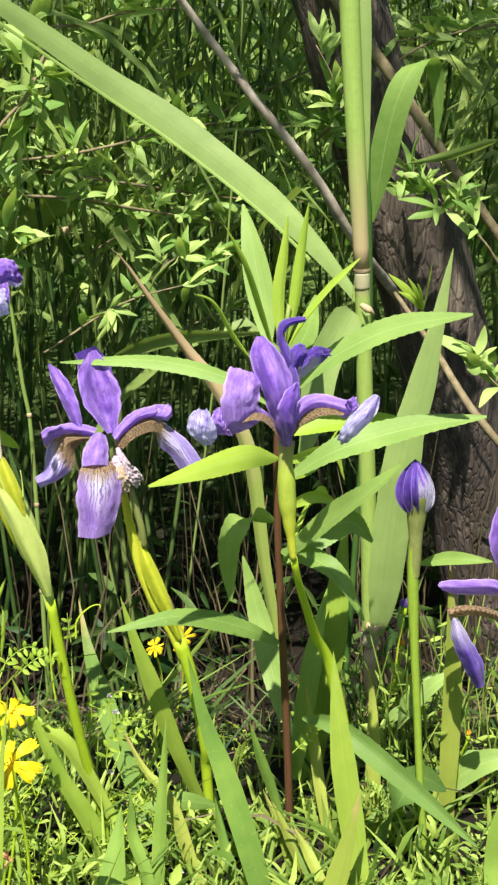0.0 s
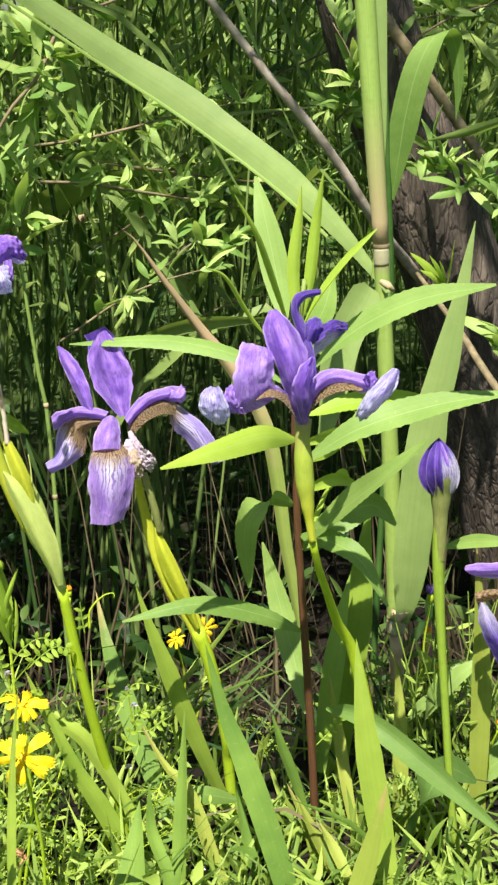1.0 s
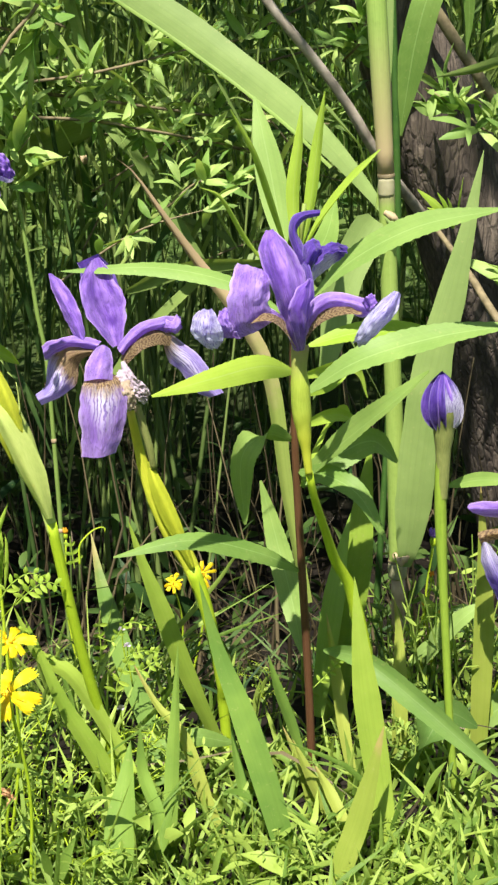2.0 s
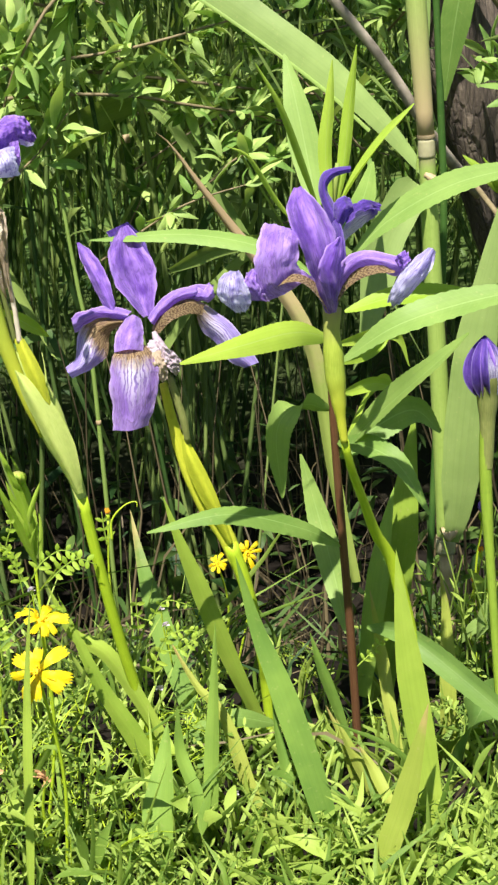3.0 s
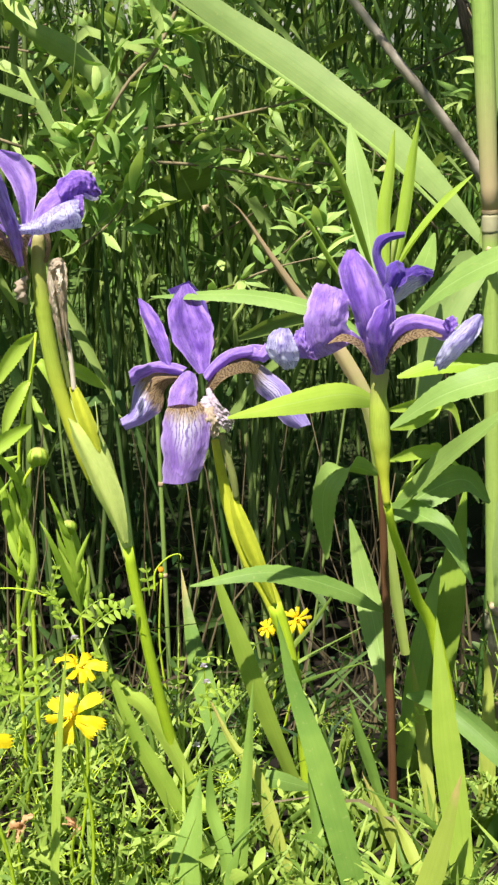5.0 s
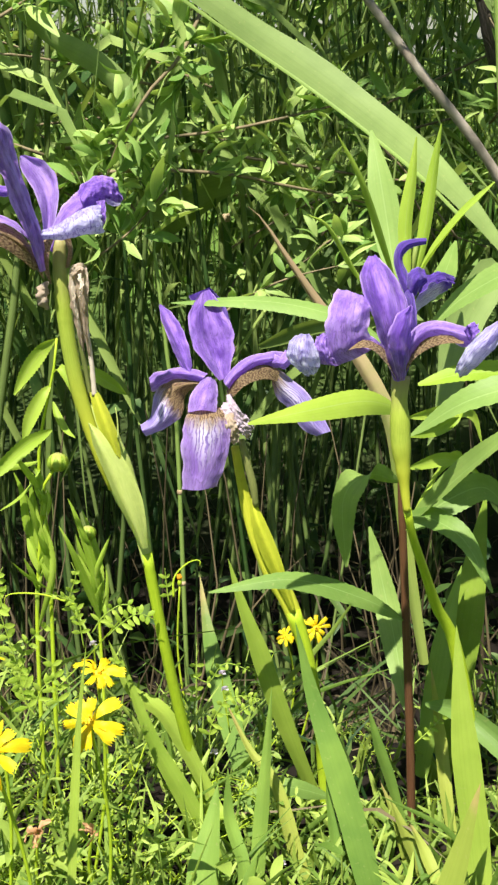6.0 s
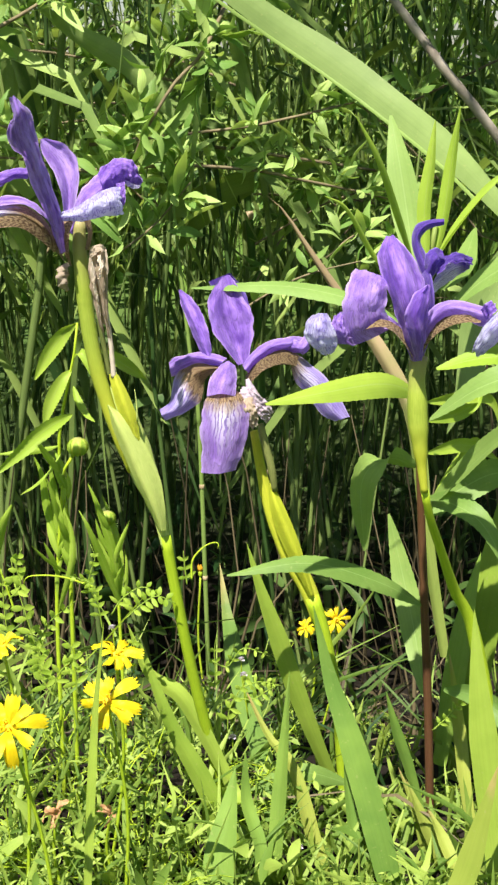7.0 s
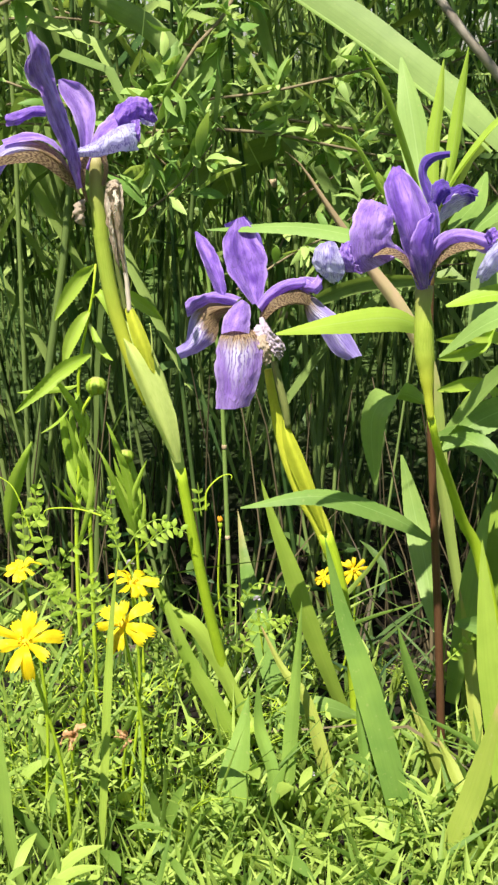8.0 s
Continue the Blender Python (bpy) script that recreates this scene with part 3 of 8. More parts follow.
# ---- reed bed ----
def reed_bed():
    rng = random.Random(11)
    stalks, blades = Shape(), Shape()
    for k in range(1150):
        y = 0.66 + 2.6 * rng.random() ** 1.2
        x = rng.uniform(-0.30 - 0.34 * (y + 0.7), 0.28 + 0.34 * (y + 0.7))
        if k >= 760:
            x = rng.choice((-1, 1)) * rng.uniform(0.3 + 0.34 * (y + 0.7), 2.6)
        if x > -0.02 and y < 1.12:
            continue
        z = ground_z(x, y)
        h = rng.uniform(0.5, 1.8)
        lean = Vector((rng.gauss(0, 0.09), rng.gauss(0, 0.06), 1.0))
        b = Vector((x, y, z - 0.01))
        r = rng.uniform(0.0012, 0.0036) * (1.5 if rng.random() < 0.12 else 1.0)
        bend = Vector((rng.gauss(0, 0.03), rng.gauss(0, 0.02), 0))
        stalks.tube([b, b + lean * h * 0.5 + bend, b + lean * h], (r, r * 0.85, r * 0.3), n=5, sides=5, cap=False)
        for q in range(rng.randint(3, 6)):
            at = b + lean * h * rng.uniform(0.34, 0.95) + bend * 0.7
            side = rng.choice((-1, 1))
            ln = rng.uniform(0.12, 0.5)
            out = Vector((side * rng.uniform(0.15, 0.9), rng.uniform(-0.5, 0.5), 0)) * ln
            blades.ribbon([at, at + out * 0.35 + Vector((0, 0, ln * 0.45)), at + out * 0.75 + Vector((0, 0, ln * 0.6)), at + out * 1.1 + Vector((0, 0, ln * rng.uniform(-0.1, 0.55)))],
                          rng.uniform(0.004, 0.020), (rng.uniform(-0.6, 0.6), 1, rng.uniform(-0.6, 1.2)), "reed", n=7, across=2, cup=0.25)
    single("reed_bed_stalks", stalks, M_REEDSTALK, "dense green reed stalks standing behind the flowers", "reeds", kind="stuff")
    single("reed_bed_leaves", blades, M_REEDBED, "long green reed leaves among dense stalks", "reeds", kind="stuff")


reed_bed()


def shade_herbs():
    """Low leafy plants in the shade between the reeds; the shade is put into their dark green."""
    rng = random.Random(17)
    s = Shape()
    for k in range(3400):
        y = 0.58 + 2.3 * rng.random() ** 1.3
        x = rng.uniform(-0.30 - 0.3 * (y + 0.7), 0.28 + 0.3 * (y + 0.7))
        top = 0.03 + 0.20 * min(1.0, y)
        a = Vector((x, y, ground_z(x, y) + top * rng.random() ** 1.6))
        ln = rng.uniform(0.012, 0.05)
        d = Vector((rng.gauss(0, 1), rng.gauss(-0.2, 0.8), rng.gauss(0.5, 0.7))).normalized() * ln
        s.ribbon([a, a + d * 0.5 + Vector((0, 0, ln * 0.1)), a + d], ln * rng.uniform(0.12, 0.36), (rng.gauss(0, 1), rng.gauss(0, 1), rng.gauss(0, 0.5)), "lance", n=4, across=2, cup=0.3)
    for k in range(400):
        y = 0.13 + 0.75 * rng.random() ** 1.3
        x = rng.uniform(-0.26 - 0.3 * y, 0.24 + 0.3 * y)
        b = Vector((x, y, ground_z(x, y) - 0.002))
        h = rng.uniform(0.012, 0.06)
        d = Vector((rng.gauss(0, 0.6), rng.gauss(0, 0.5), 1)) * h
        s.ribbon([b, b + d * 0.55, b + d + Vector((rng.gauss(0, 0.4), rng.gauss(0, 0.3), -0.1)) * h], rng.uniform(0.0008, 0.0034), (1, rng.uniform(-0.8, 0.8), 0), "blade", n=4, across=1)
    single("shade_herbs", s, M_SHADE_HERB, "small green leaves between reeds, coloured dark for shade", "herbs", kind="stuff")


shade_herbs()


def far_bushes():
    """Bushes beyond the reeds that close the view."""
    rng = random.Random(19)
    s = Shape()
    for k in range(15000):
        x, y, z = rng.uniform(-2.8, 2.8), rng.uniform(3.4, 5.2), -0.25 + 3.0 * rng.random()
        if noise.noise(Vector((x * 2.2, y * 0.4, z * 2.2))) > 0.12:
            continue
        d = Vector((rng.gauss(0, 1), rng.gauss(0, 0.7), rng.gauss(-0.1, 0.9))).normalized() * rng.uniform(0.08, 0.2)
        a = Vector((x, y, z))
        s.ribbon([a, a + d * 0.5 + Vector((0, 0, 0.01)), a + d], rng.uniform(0.03, 0.06), (rng.gauss(0, 1), rng.gauss(0, 1), rng.gauss(0, 1)), "lance", n=4, across=1)
    single("far_bushes", s, M_WILLOW, "leafy green bushes beyond the reeds", "bushes", kind="stuff")


far_bushes()


def dead_litter():
    """Dry stalks and leaves that lie between the reeds."""
    rng = random.Random(21)
    s = Shape()
    for k in range(900):
        y = rng.uniform(0.10, 1.6)
        x = rng.uniform(-0.2 - 0.3 * (y + 0.7), 0.2 + 0.3 * (y + 0.7))
        a, ln = rng.uniform(0, 6.28), rng.uniform(0.03, 0.14)
        up = (rng.uniform(-0.05, 0.3) if y < 0.4 or rng.random() < 0.6 else rng.uniform(0.6, 2.2)) * ln
        b = Vector((x, y, ground_z(x, y) + rng.uniform(0.002, 0.02)))
        e = b + Vector((math.cos(a) * ln, math.sin(a) * ln, up))
        m = (b + e) / 2 + Vector((rng.gauss(0, 0.1), rng.gauss(0, 0.1), abs(rng.gauss(0, 0.12)))) * ln
        s.ribbon([b, m, e], rng.uniform(0.0008, 0.003), (rng.uniform(-1, 1), rng.uniform(-1, 1), 0.4), "reed", n=4, across=1)
    for k in range(230):
        y = rng.uniform(0.40, 1.3)
        x = rng.uniform(-0.2 - 0.3 * (y + 0.7), 0.2 + 0.3 * (y + 0.7))
        b = Vector((x, y, ground_z(x, y)))
        h = rng.uniform(0.08, 0.36)
        d = Vector((rng.gauss(0, 0.14), rng.gauss(0, 0.12), 1)) * h
        s.tube([b, b + d * 0.5 + Vector((rng.gauss(0, 0.02), 0, 0)), b + d], (rng.uniform(0.0006, 0.0024), 0.0006), n=4, sides=5, cap=False)
    single("dry_litter", s, M_DRYGRASS, "dry brown stalks and dead grass on soil", "litter", kind="stuff")


dead_litter()



# ---- willow tree, its branches and twigs ----
def willow():
    base = (0.42, 1.0, ground_z(0.42, 1.0) - 0.02)
    tree = thing("willow_tree", base, "leaning willow with dark furrowed grey-brown bark", "tree")
    s = Shape()
    s.tube([base, (0.3601, 0.9800, -0.0429), (0.3044, 0.9300, 0.1565), (0.2452, 0.9000, 0.3307), (0.1871, 0.9000, 0.4868), (0.1543, 0.9000, 0.5989), (0.06, 0.88, 0.85), (-0.02, 0.85, 1.3), (-0.05, 0.9, 2.0)],
           (0.068, 0.060, 0.056, 0.052, 0.054, 0.052, 0.05, 0.045, 0.03), n=150, sides=64, lumps=0.10, seed=2)
    for k, p in enumerate(s.v):
        q = Vector(p)
        d = noise.noise(Vector((q.x * 95, q.y * 95, q.z * 28))) * 0.0035 + noise.noise(Vector((q.x * 220, q.y * 220, q.z * 90))) * 0.0015
        s.v[k] = (p[0] + d * 0.4, p[1] - d, p[2])
    part("trunk", s, M_BARK, tree)
    b = Shape()
    b.tube([(0.2232, 0.8600, 0.2611), (0.1621, 0.7800, 0.3359), (0.1196, 0.7500, 0.3999), (0.0861, 0.7400, 0.4438), (0.0520, 0.7300, 0.4841), (0.0242, 0.7300, 0.5206), (-0.0178, 0.7200, 0.5759), (-0.0547, 0.6800, 0.6200), (-0.1034, 0.7000, 0.6883)], (0.0062, 0.0052, 0.0044, 0.0038, 0.003), n=26, sides=10, lumps=0.25, seed=4)
    part("branch", b, M_TWIG, tree, "bare grey branch with small knots")
    b = Shape()
    b.tube([(0.1290, 0.8500, 0.6092), (0.1561, 0.8300, 0.5644), (0.2031, 0.8200, 0.5023), (0.2534, 0.8200, 0.4323), (0.3054, 0.8200, 0.3598), (0.3720, 0.8400, 0.2745)], (0.0066, 0.0062, 0.0058, 0.0052), n=18, sides=10, lumps=0.2, seed=8)
    part("branch", b, M_TWIG_RED, tree, "bare olive-brown branch crossing the trunk")
    b = Shape()
    b.tube([(0.1620, 0.5500, 0.3238), (0.1771, 0.4500, 0.2954), (0.1863, 0.4000, 0.2743), (0.1998, 0.3800, 0.2537), (0.2392, 0.3800, 0.2071)], (0.002, 0.0026, 0.0031, 0.0036), n=14, sides=8, lumps=0.2, seed=9)
    part("branch", b, M_TWIG_RED, tree, "bare thin brown branch")
    return tree


willow()


def leaf_mesh(length, width, bend, cup, teeth=0.0, n=7):
    s = Shape()
    s.ribbon([(0, 0, 0), (0, length * 0.5, bend * length * 0.35), (0, length, 0)], width, (1, 0, 0), "lance", n=n, across=2, cup=cup, teeth=teeth)
    return s


WILLOW_LEAVES = [mesh_of("leaf", leaf_mesh(0.034, 0.0098, 0.5, 0.35), M_WILLOW_PART), mesh_of("leaf", leaf_mesh(0.026, 0.0095, -0.3, 0.3), M_WILLOW_PART), mesh_of("leaf", leaf_mesh(0.046, 0.0112, 0.3, 0.4), M_WILLOW_PART)]


def turn_to(way, roll, at, size):
    """A pose that lays a leaf's length along way."""
    q = Vector(way).to_track_quat("Y", "Z").to_matrix().to_4x4()
    return Matrix.Translation(at) @ q @ Matrix.Rotation(roll, 4, "Y") @ Matrix.Diagonal((size, size, size, 1))


def twig(pts, thick, leaves, rng, label, big=1.0, material=None, sprigs=True, upward=0.5):
    """A willow shoot with its leaves in tufts along it."""
    t = thing("willow_twig", pts[0], label, "twig", "willow twigs")
    s = Shape()
    thick *= 0.75
    s.tube(pts, (thick, thick * 0.8, thick * 0.45), n=16, sides=6, lumps=0.2, seed=rng.random() * 9)
    stem = part("twig_stem", s, material or M_TWIG_RED, t)
    c, tan = spline(pts, 60)
    off = ORIGIN[t]
    k = 0
    while k < leaves:
        j = rng.randint(2, 60)
        tuft = rng.randint(3, 7) if sprigs else 1
        at, along = c[j], tan[j]
        stalk = along * rng.uniform(0.1, 0.9) + Vector((rng.gauss(0, 0.5), rng.gauss(0, 0.5), rng.gauss(upward, 0.5)))
        stalk = stalk.normalized() * rng.uniform(0.006, 0.032) * big
        for q in range(tuft):
            way = (stalk.normalized() * 0.9 + Vector((rng.gauss(0, 0.8), rng.gauss(0, 0.6), rng.gauss(0.1, 0.6)))).normalized()
            ob = new("leaf", rng.choice(WILLOW_LEAVES))
            ob.parent = t
            ob.matrix_basis = turn_to(way, rng.uniform(-1.2, 1.2), at + stalk * (q + 1) / tuft - off, rng.uniform(0.55, 1.15) * big)
            k += 1
    return t


rng = random.Random(31)
twig([(-0.1412, 0.6200, 0.5361), (-0.1568, 0.5800, 0.4993), (-0.1785, 0.5700, 0.4763), (-0.1970, 0.5700, 0.4497), (-0.2139, 0.5800, 0.4220), (-0.2302, 0.6000, 0.3805)], 0.0026, 90, rng, "brown willow twig with tufts of narrow green leaves", 1.15)
twig([(-0.3011, 0.6800, 0.3964), (-0.2530, 0.6600, 0.3997), (-0.1868, 0.6600, 0.4021), (-0.1225, 0.6800, 0.3959), (-0.0750, 0.7000, 0.3842), (-0.0172, 0.7400, 0.3681), (0.0276, 0.7800, 0.3525)], 0.0026, 150, rng, "level reddish willow twig with small pale green leaves", 0.8)
twig([(-0.2844, 0.7400, 0.4173), (-0.1899, 0.7200, 0.4272), (-0.1270, 0.7200, 0.4338), (-0.0791, 0.7200, 0.4431), (-0.0273, 0.7300, 0.4544), (0.0179, 0.7500, 0.4596)], 0.0024, 150, rng, "level reddish willow twig with small pale green leaves", 0.8)
twig([(-0.2354, 0.6000, 0.3321), (-0.2149, 0.6000, 0.3465), (-0.1964, 0.6000, 0.3631), (-0.1718, 0.6000, 0.3915)], 0.0016, 40, rng, "thin green willow shoot with narrow leaves", 1.0)
twig([(-0.2248, 0.8000, 0.4175), (-0.1330, 0.7800, 0.4070), (-0.0532, 0.7800, 0.3944), (0.0278, 0.7800, 0.3816), (0.1128, 0.7800, 0.3756)], 0.0024, 150, rng, "level reddish willow twig with small pale green leaves", 0.8)
twig([(-0.2099, 0.7400, 0.4829), (-0.1581, 0.7400, 0.5456), (-0.1096, 0.7500, 0.5530), (-0.0712, 0.7600, 0.5647), (-0.0164, 0.7800, 0.5681)], 0.0028, 90, rng, "reddish willow twig with narrow green leaves", 1.0)
twig([(-0.3641, 0.6200, 0.5127), (-0.3382, 0.6200, 0.5239), (-0.3072, 0.6200, 0.5395), (-0.2712, 0.6200, 0.5617)], 0.0030, 50, rng, "smooth brown willow twig with narrow leaves", 1.1)
twig([(0.1321, 0.8600, 0.4302), (0.1471, 0.8000, 0.4612), (0.1378, 0.7800, 0.4991), (0.1201, 0.7800, 0.5323)], 0.0018, 60, rng, "thin willow shoot with fresh green leaves", 1.0)
twig([(0.3144, 0.7500, 0.3047), (0.2862, 0.7400, 0.3423), (0.2337, 0.7500, 0.3879), (0.2039, 0.7800, 0.4078)], 0.0020, 60, rng, "thin willow shoot with green leaves", 1.0)
twig([(0.2902, 0.6200, 0.2066), (0.2667, 0.6200, 0.2299), (0.2601, 0.6200, 0.2526)], 0.0016, 20, rng, "thin willow shoot with rounded bright leaves", 1.1)
for k in range(52):
    y = rng.uniform(0.60, 1.25)
    x, z = rng.uniform(-0.52, 0.40) * (0.6 + 0.5 * y), rng.uniform(0.34, 0.72)
    if x > 0.05 and k % 3:
        continue
    ln = rng.uniform(0.15, 0.35)
    d = Vector((rng.choice((-1, 1)) * ln, rng.uniform(-0.06, 0.06), rng.uniform(-0.10, 0.16)))
    a = Vector((x, y, z))
    twig([a, a + d * 0.5 + Vector((0, 0, 0.02)), a + d], 0.0020, rng.randint(28, 56), rng, "thin willow twig with narrow green leaves", rng.uniform(0.6, 0.95))


for k in range(16):
    y = rng.uniform(0.60, 0.95)
    x, z = rng.uniform(-0.34, 0.10), rng.uniform(0.20, 0.40)
    d = Vector((rng.choice((-1, 1)) * rng.uniform(0.05, 0.16), rng.uniform(-0.04, 0.04), rng.uniform(0.02, 0.14)))
    a = Vector((x, y, z))
    twig([a, a + d * 0.5 + Vector((0, 0, 0.012)), a + d], 0.0016, rng.randint(14, 30), rng, "thin low willow shoot with narrow green leaves", rng.uniform(0.7, 1.05))


def crown():
    """The willow's crown over the reeds, which shades them."""
    rng = random.Random(77)
    s = Shape()
    for k in range(2900):
        cx, cy, cz = rng.uniform(-2.2, 1.6), rng.uniform(-0.6, 3.2), rng.uniform(1.4, 2.6)
        if k >= 1500:
            cx, cy = rng.uniform(-0.9, 0.6), rng.uniform(-0.8, 1.2)
        shade_x, shade_y = cx - (cz - 0.3) * SUN_WAY.x / SUN_WAY.z, cy - (cz - 0.3) * SUN_WAY.y / SUN_WAY.z
        if shade_y < 0.88 or noise.noise(Vector((cx * 2.4, cy * 2.4, cz * 1.2))) < (-0.25 if shade_x > 0.0 else 0.38):
            continue
        for q in range(7):
            a = Vector((cx + rng.gauss(0, 0.06), cy + rng.gauss(0, 0.06), cz + rng.gauss(0, 0.06)))
            w = Vector((rng.gauss(0, 1), rng.gauss(0, 1), rng.gauss(-0.5, 0.7))).normalized() * rng.uniform(0.05, 0.09)
            s.ribbon([a, a + w * 0.5 + Vector((0, 0, 0.006)), a + w], rng.uniform(0.012, 0.02), (rng.uniform(-1, 1), rng.uniform(-1, 1), 0.5), "lance", n=4, across=1)
    single("willow_crown", s, M_WILLOW, "willow foliage overhead with many narrow leaves", "foliage", kind="stuff")


crown()


# ---- tall herb with a red-brown stem ----
def herb_leaf(parent, pts, width, side, material=None, cup=0.22, teeth=0.07, n=22, twist=0.0, label=""):
    s = Shape()
    side = (side[0], abs(side[1]), side[2])
    s.ribbon(pts, width, side, "lance", n=2 * n, across=4, cup=cup, teeth=teeth * 0.6, ruffle=0.02, seed=len(pts) + width * 100, twist=twist)
    return part("leaf", s, material or M_HERB, parent, label)


def herb():
    base = low((0.0159, 0.1100, 0.0754))
    h = thing("tall_herb", base, "tall herb with red-brown stem and toothed lance-shaped green leaves", "plant")
    s = Shape()
    s.tube([base, (0.0132, 0.1080, 0.1335), (0.0098, 0.1050, 0.2011), (0.0064, 0.1000, 0.2698), (0.0054, 0.0980, 0.3233), (0.0063, 0.0950, 0.3615), (0.0098, 0.0950, 0.3944), (0.0120, 0.0950, 0.4106)], (0.0026, 0.0025, 0.0024, 0.0022, 0.0019, 0.0012), n=26, sides=10)
    part("stem", s, M_REDSTEM, h)
    up = (1, -0.15, 0)
    # whorl at the top
    herb_leaf(h, [(0.0093, 0.0950, 0.3856), (0.0149, 0.0980, 0.4083), (0.0192, 0.1000, 0.4385), (0.0235, 0.1000, 0.4670)], 0.0068, up, M_HERB_YOUNG, 0.5, 0.0)
    herb_leaf(h, [(0.0075, 0.0900, 0.3853), (0.0056, 0.0900, 0.4163), (0.0084, 0.0900, 0.4404), (0.0105, 0.0900, 0.4612)], 0.0072, up, M_HERB_YOUNG, 0.5, 0.0)
    herb_leaf(h, [(0.0014, 0.1000, 0.3849), (-0.0012, 0.1100, 0.4066), (-0.0059, 0.1200, 0.4365), (-0.0107, 0.1300, 0.4626)], 0.0165, up, M_HERB_PALE, 0.15, 0.0)
    herb_leaf(h, [(0.0006, 0.0700, 0.3900), (-0.0085, 0.0500, 0.4184), (-0.0184, 0.0300, 0.4463), (-0.0295, 0.0200, 0.4672)], 0.0042, (0.6, -0.2, 0.8), M_HERB_YOUNG, 0.6, 0.0)
    herb_leaf(h, [(-0.0098, 0.0800, 0.3820), (-0.0207, 0.0700, 0.3985), (-0.0331, 0.0500, 0.4217), (-0.0439, 0.0400, 0.4291)], 0.0032, (0.5, -0.5, 0.7), M_HERB_YOUNG, 0.6, 0.0)
    herb_leaf(h, [(0.0086, 0.0800, 0.3874), (0.0188, 0.0750, 0.4065), (0.0332, 0.0700, 0.4263), (0.0475, 0.0700, 0.4405)], 0.0075, (0.4, -0.4, 0.8), M_HERB_YOUNG, 0.6, 0.0)
    herb_leaf(h, [(0.0161, 0.1200, 0.3716), (0.0310, 0.1600, 0.3806), (0.0402, 0.1900, 0.3967)], 0.014, up, M_HERB, 0.2, 0.0)
    # leaves down the stem
    flat = (0.2, -0.75, 0.65)
    herb_leaf(h, [(0.0164, 0.0950, 0.3612), (0.0358, 0.0850, 0.3824), (0.0678, 0.0700, 0.4018), (0.1061, 0.0500, 0.4124)], 0.0171, (0.15, -0.7, 0.75), M_HERB_PALE, 0.15, 0.06)
    herb_leaf(h, [(0.0023, 0.1000, 0.3501), (-0.0230, 0.1100, 0.3651), (-0.0649, 0.1250, 0.3726), (-0.1191, 0.1340, 0.3711)], 0.0129, (0.1, -0.85, 0.5), M_HERB_PALE, 0.2, 0.06)
    herb_leaf(h, [(0.0107, 0.1000, 0.3051), (0.0391, 0.0800, 0.3295), (0.0823, 0.0850, 0.3395), (0.1270, 0.0900, 0.3431)], 0.0182, (0.1, -0.8, 0.6), M_HERB_PALE, 0.2, 0.07)
    herb_leaf(h, [(0.0138, 0.0980, 0.3332), (0.0394, 0.0980, 0.3396), (0.0700, 0.0980, 0.3397), (0.0931, 0.0980, 0.3335)], 0.0137, (0.1, -0.8, 0.6), M_HERB_YOUNG, 0.2, 0.06)
    herb_leaf(h, [(0.0061, 0.0950, 0.3201), (-0.0145, 0.0600, 0.3333), (-0.0413, 0.0300, 0.3363), (-0.0708, 0.0080, 0.3354)], 0.0144, (0.1, -0.8, 0.55), M_HERB_YOUNG, 0.2, 0.035)
    herb_leaf(h, [(0.0091, 0.1000, 0.2552), (0.0284, 0.0700, 0.2873), (0.0457, 0.0400, 0.3143), (0.0668, 0.0300, 0.3364)], 0.0205, (0.35, -0.55, 0.75), M_HERB, 0.25, 0.05)
    herb_leaf(h, [(0.0097, 0.1050, 0.2495), (0.0308, 0.1100, 0.2650), (0.0522, 0.1150, 0.2714), (0.0673, 0.1200, 0.2560)], 0.0182, (0.2, -0.4, 0.9), M_HERB, 0.3, 0.05)
    herb_leaf(h, [(0.0081, 0.1000, 0.2607), (0.0204, 0.0700, 0.2685), (0.0362, 0.0550, 0.2618), (0.0505, 0.0500, 0.2355)], 0.0137, (0.5, -0.7, 0.5), M_HERB, 0.25, 0.05)
    herb_leaf(h, [(0.0050, 0.1000, 0.2788), (-0.0124, 0.0850, 0.2885), (-0.0248, 0.0750, 0.2771), (-0.0237, 0.0800, 0.2379)], 0.0152, (0.9, -0.3, 0.2), M_HERB, 0.4, 0.05)
    herb_leaf(h, [(0.0092, 0.1050, 0.1974), (-0.0161, 0.0850, 0.2183), (-0.0534, 0.0700, 0.2340), (-0.0957, 0.0600, 0.2306)], 0.0125, (0.1, -0.75, 0.65), M_HERB, 0.2, 0.06)
    herb_leaf(h, [(0.0112, 0.1150, 0.1377), (0.0066, 0.1400, 0.1650), (-0.0005, 0.1600, 0.1960), (-0.0086, 0.1700, 0.2298)], 0.0160, (1, 0.2, 0), M_HERB, 0.15, 0.04)
    herb_leaf(h, [(0.0085, 0.1000, 0.2516), (0.0278, 0.1400, 0.2724), (0.0412, 0.1600, 0.2761), (0.0483, 0.1700, 0.2589)], 0.0106, (0.5, -0.6, 0.6), M_HERB_YOUNG, 0.3, 0.05)
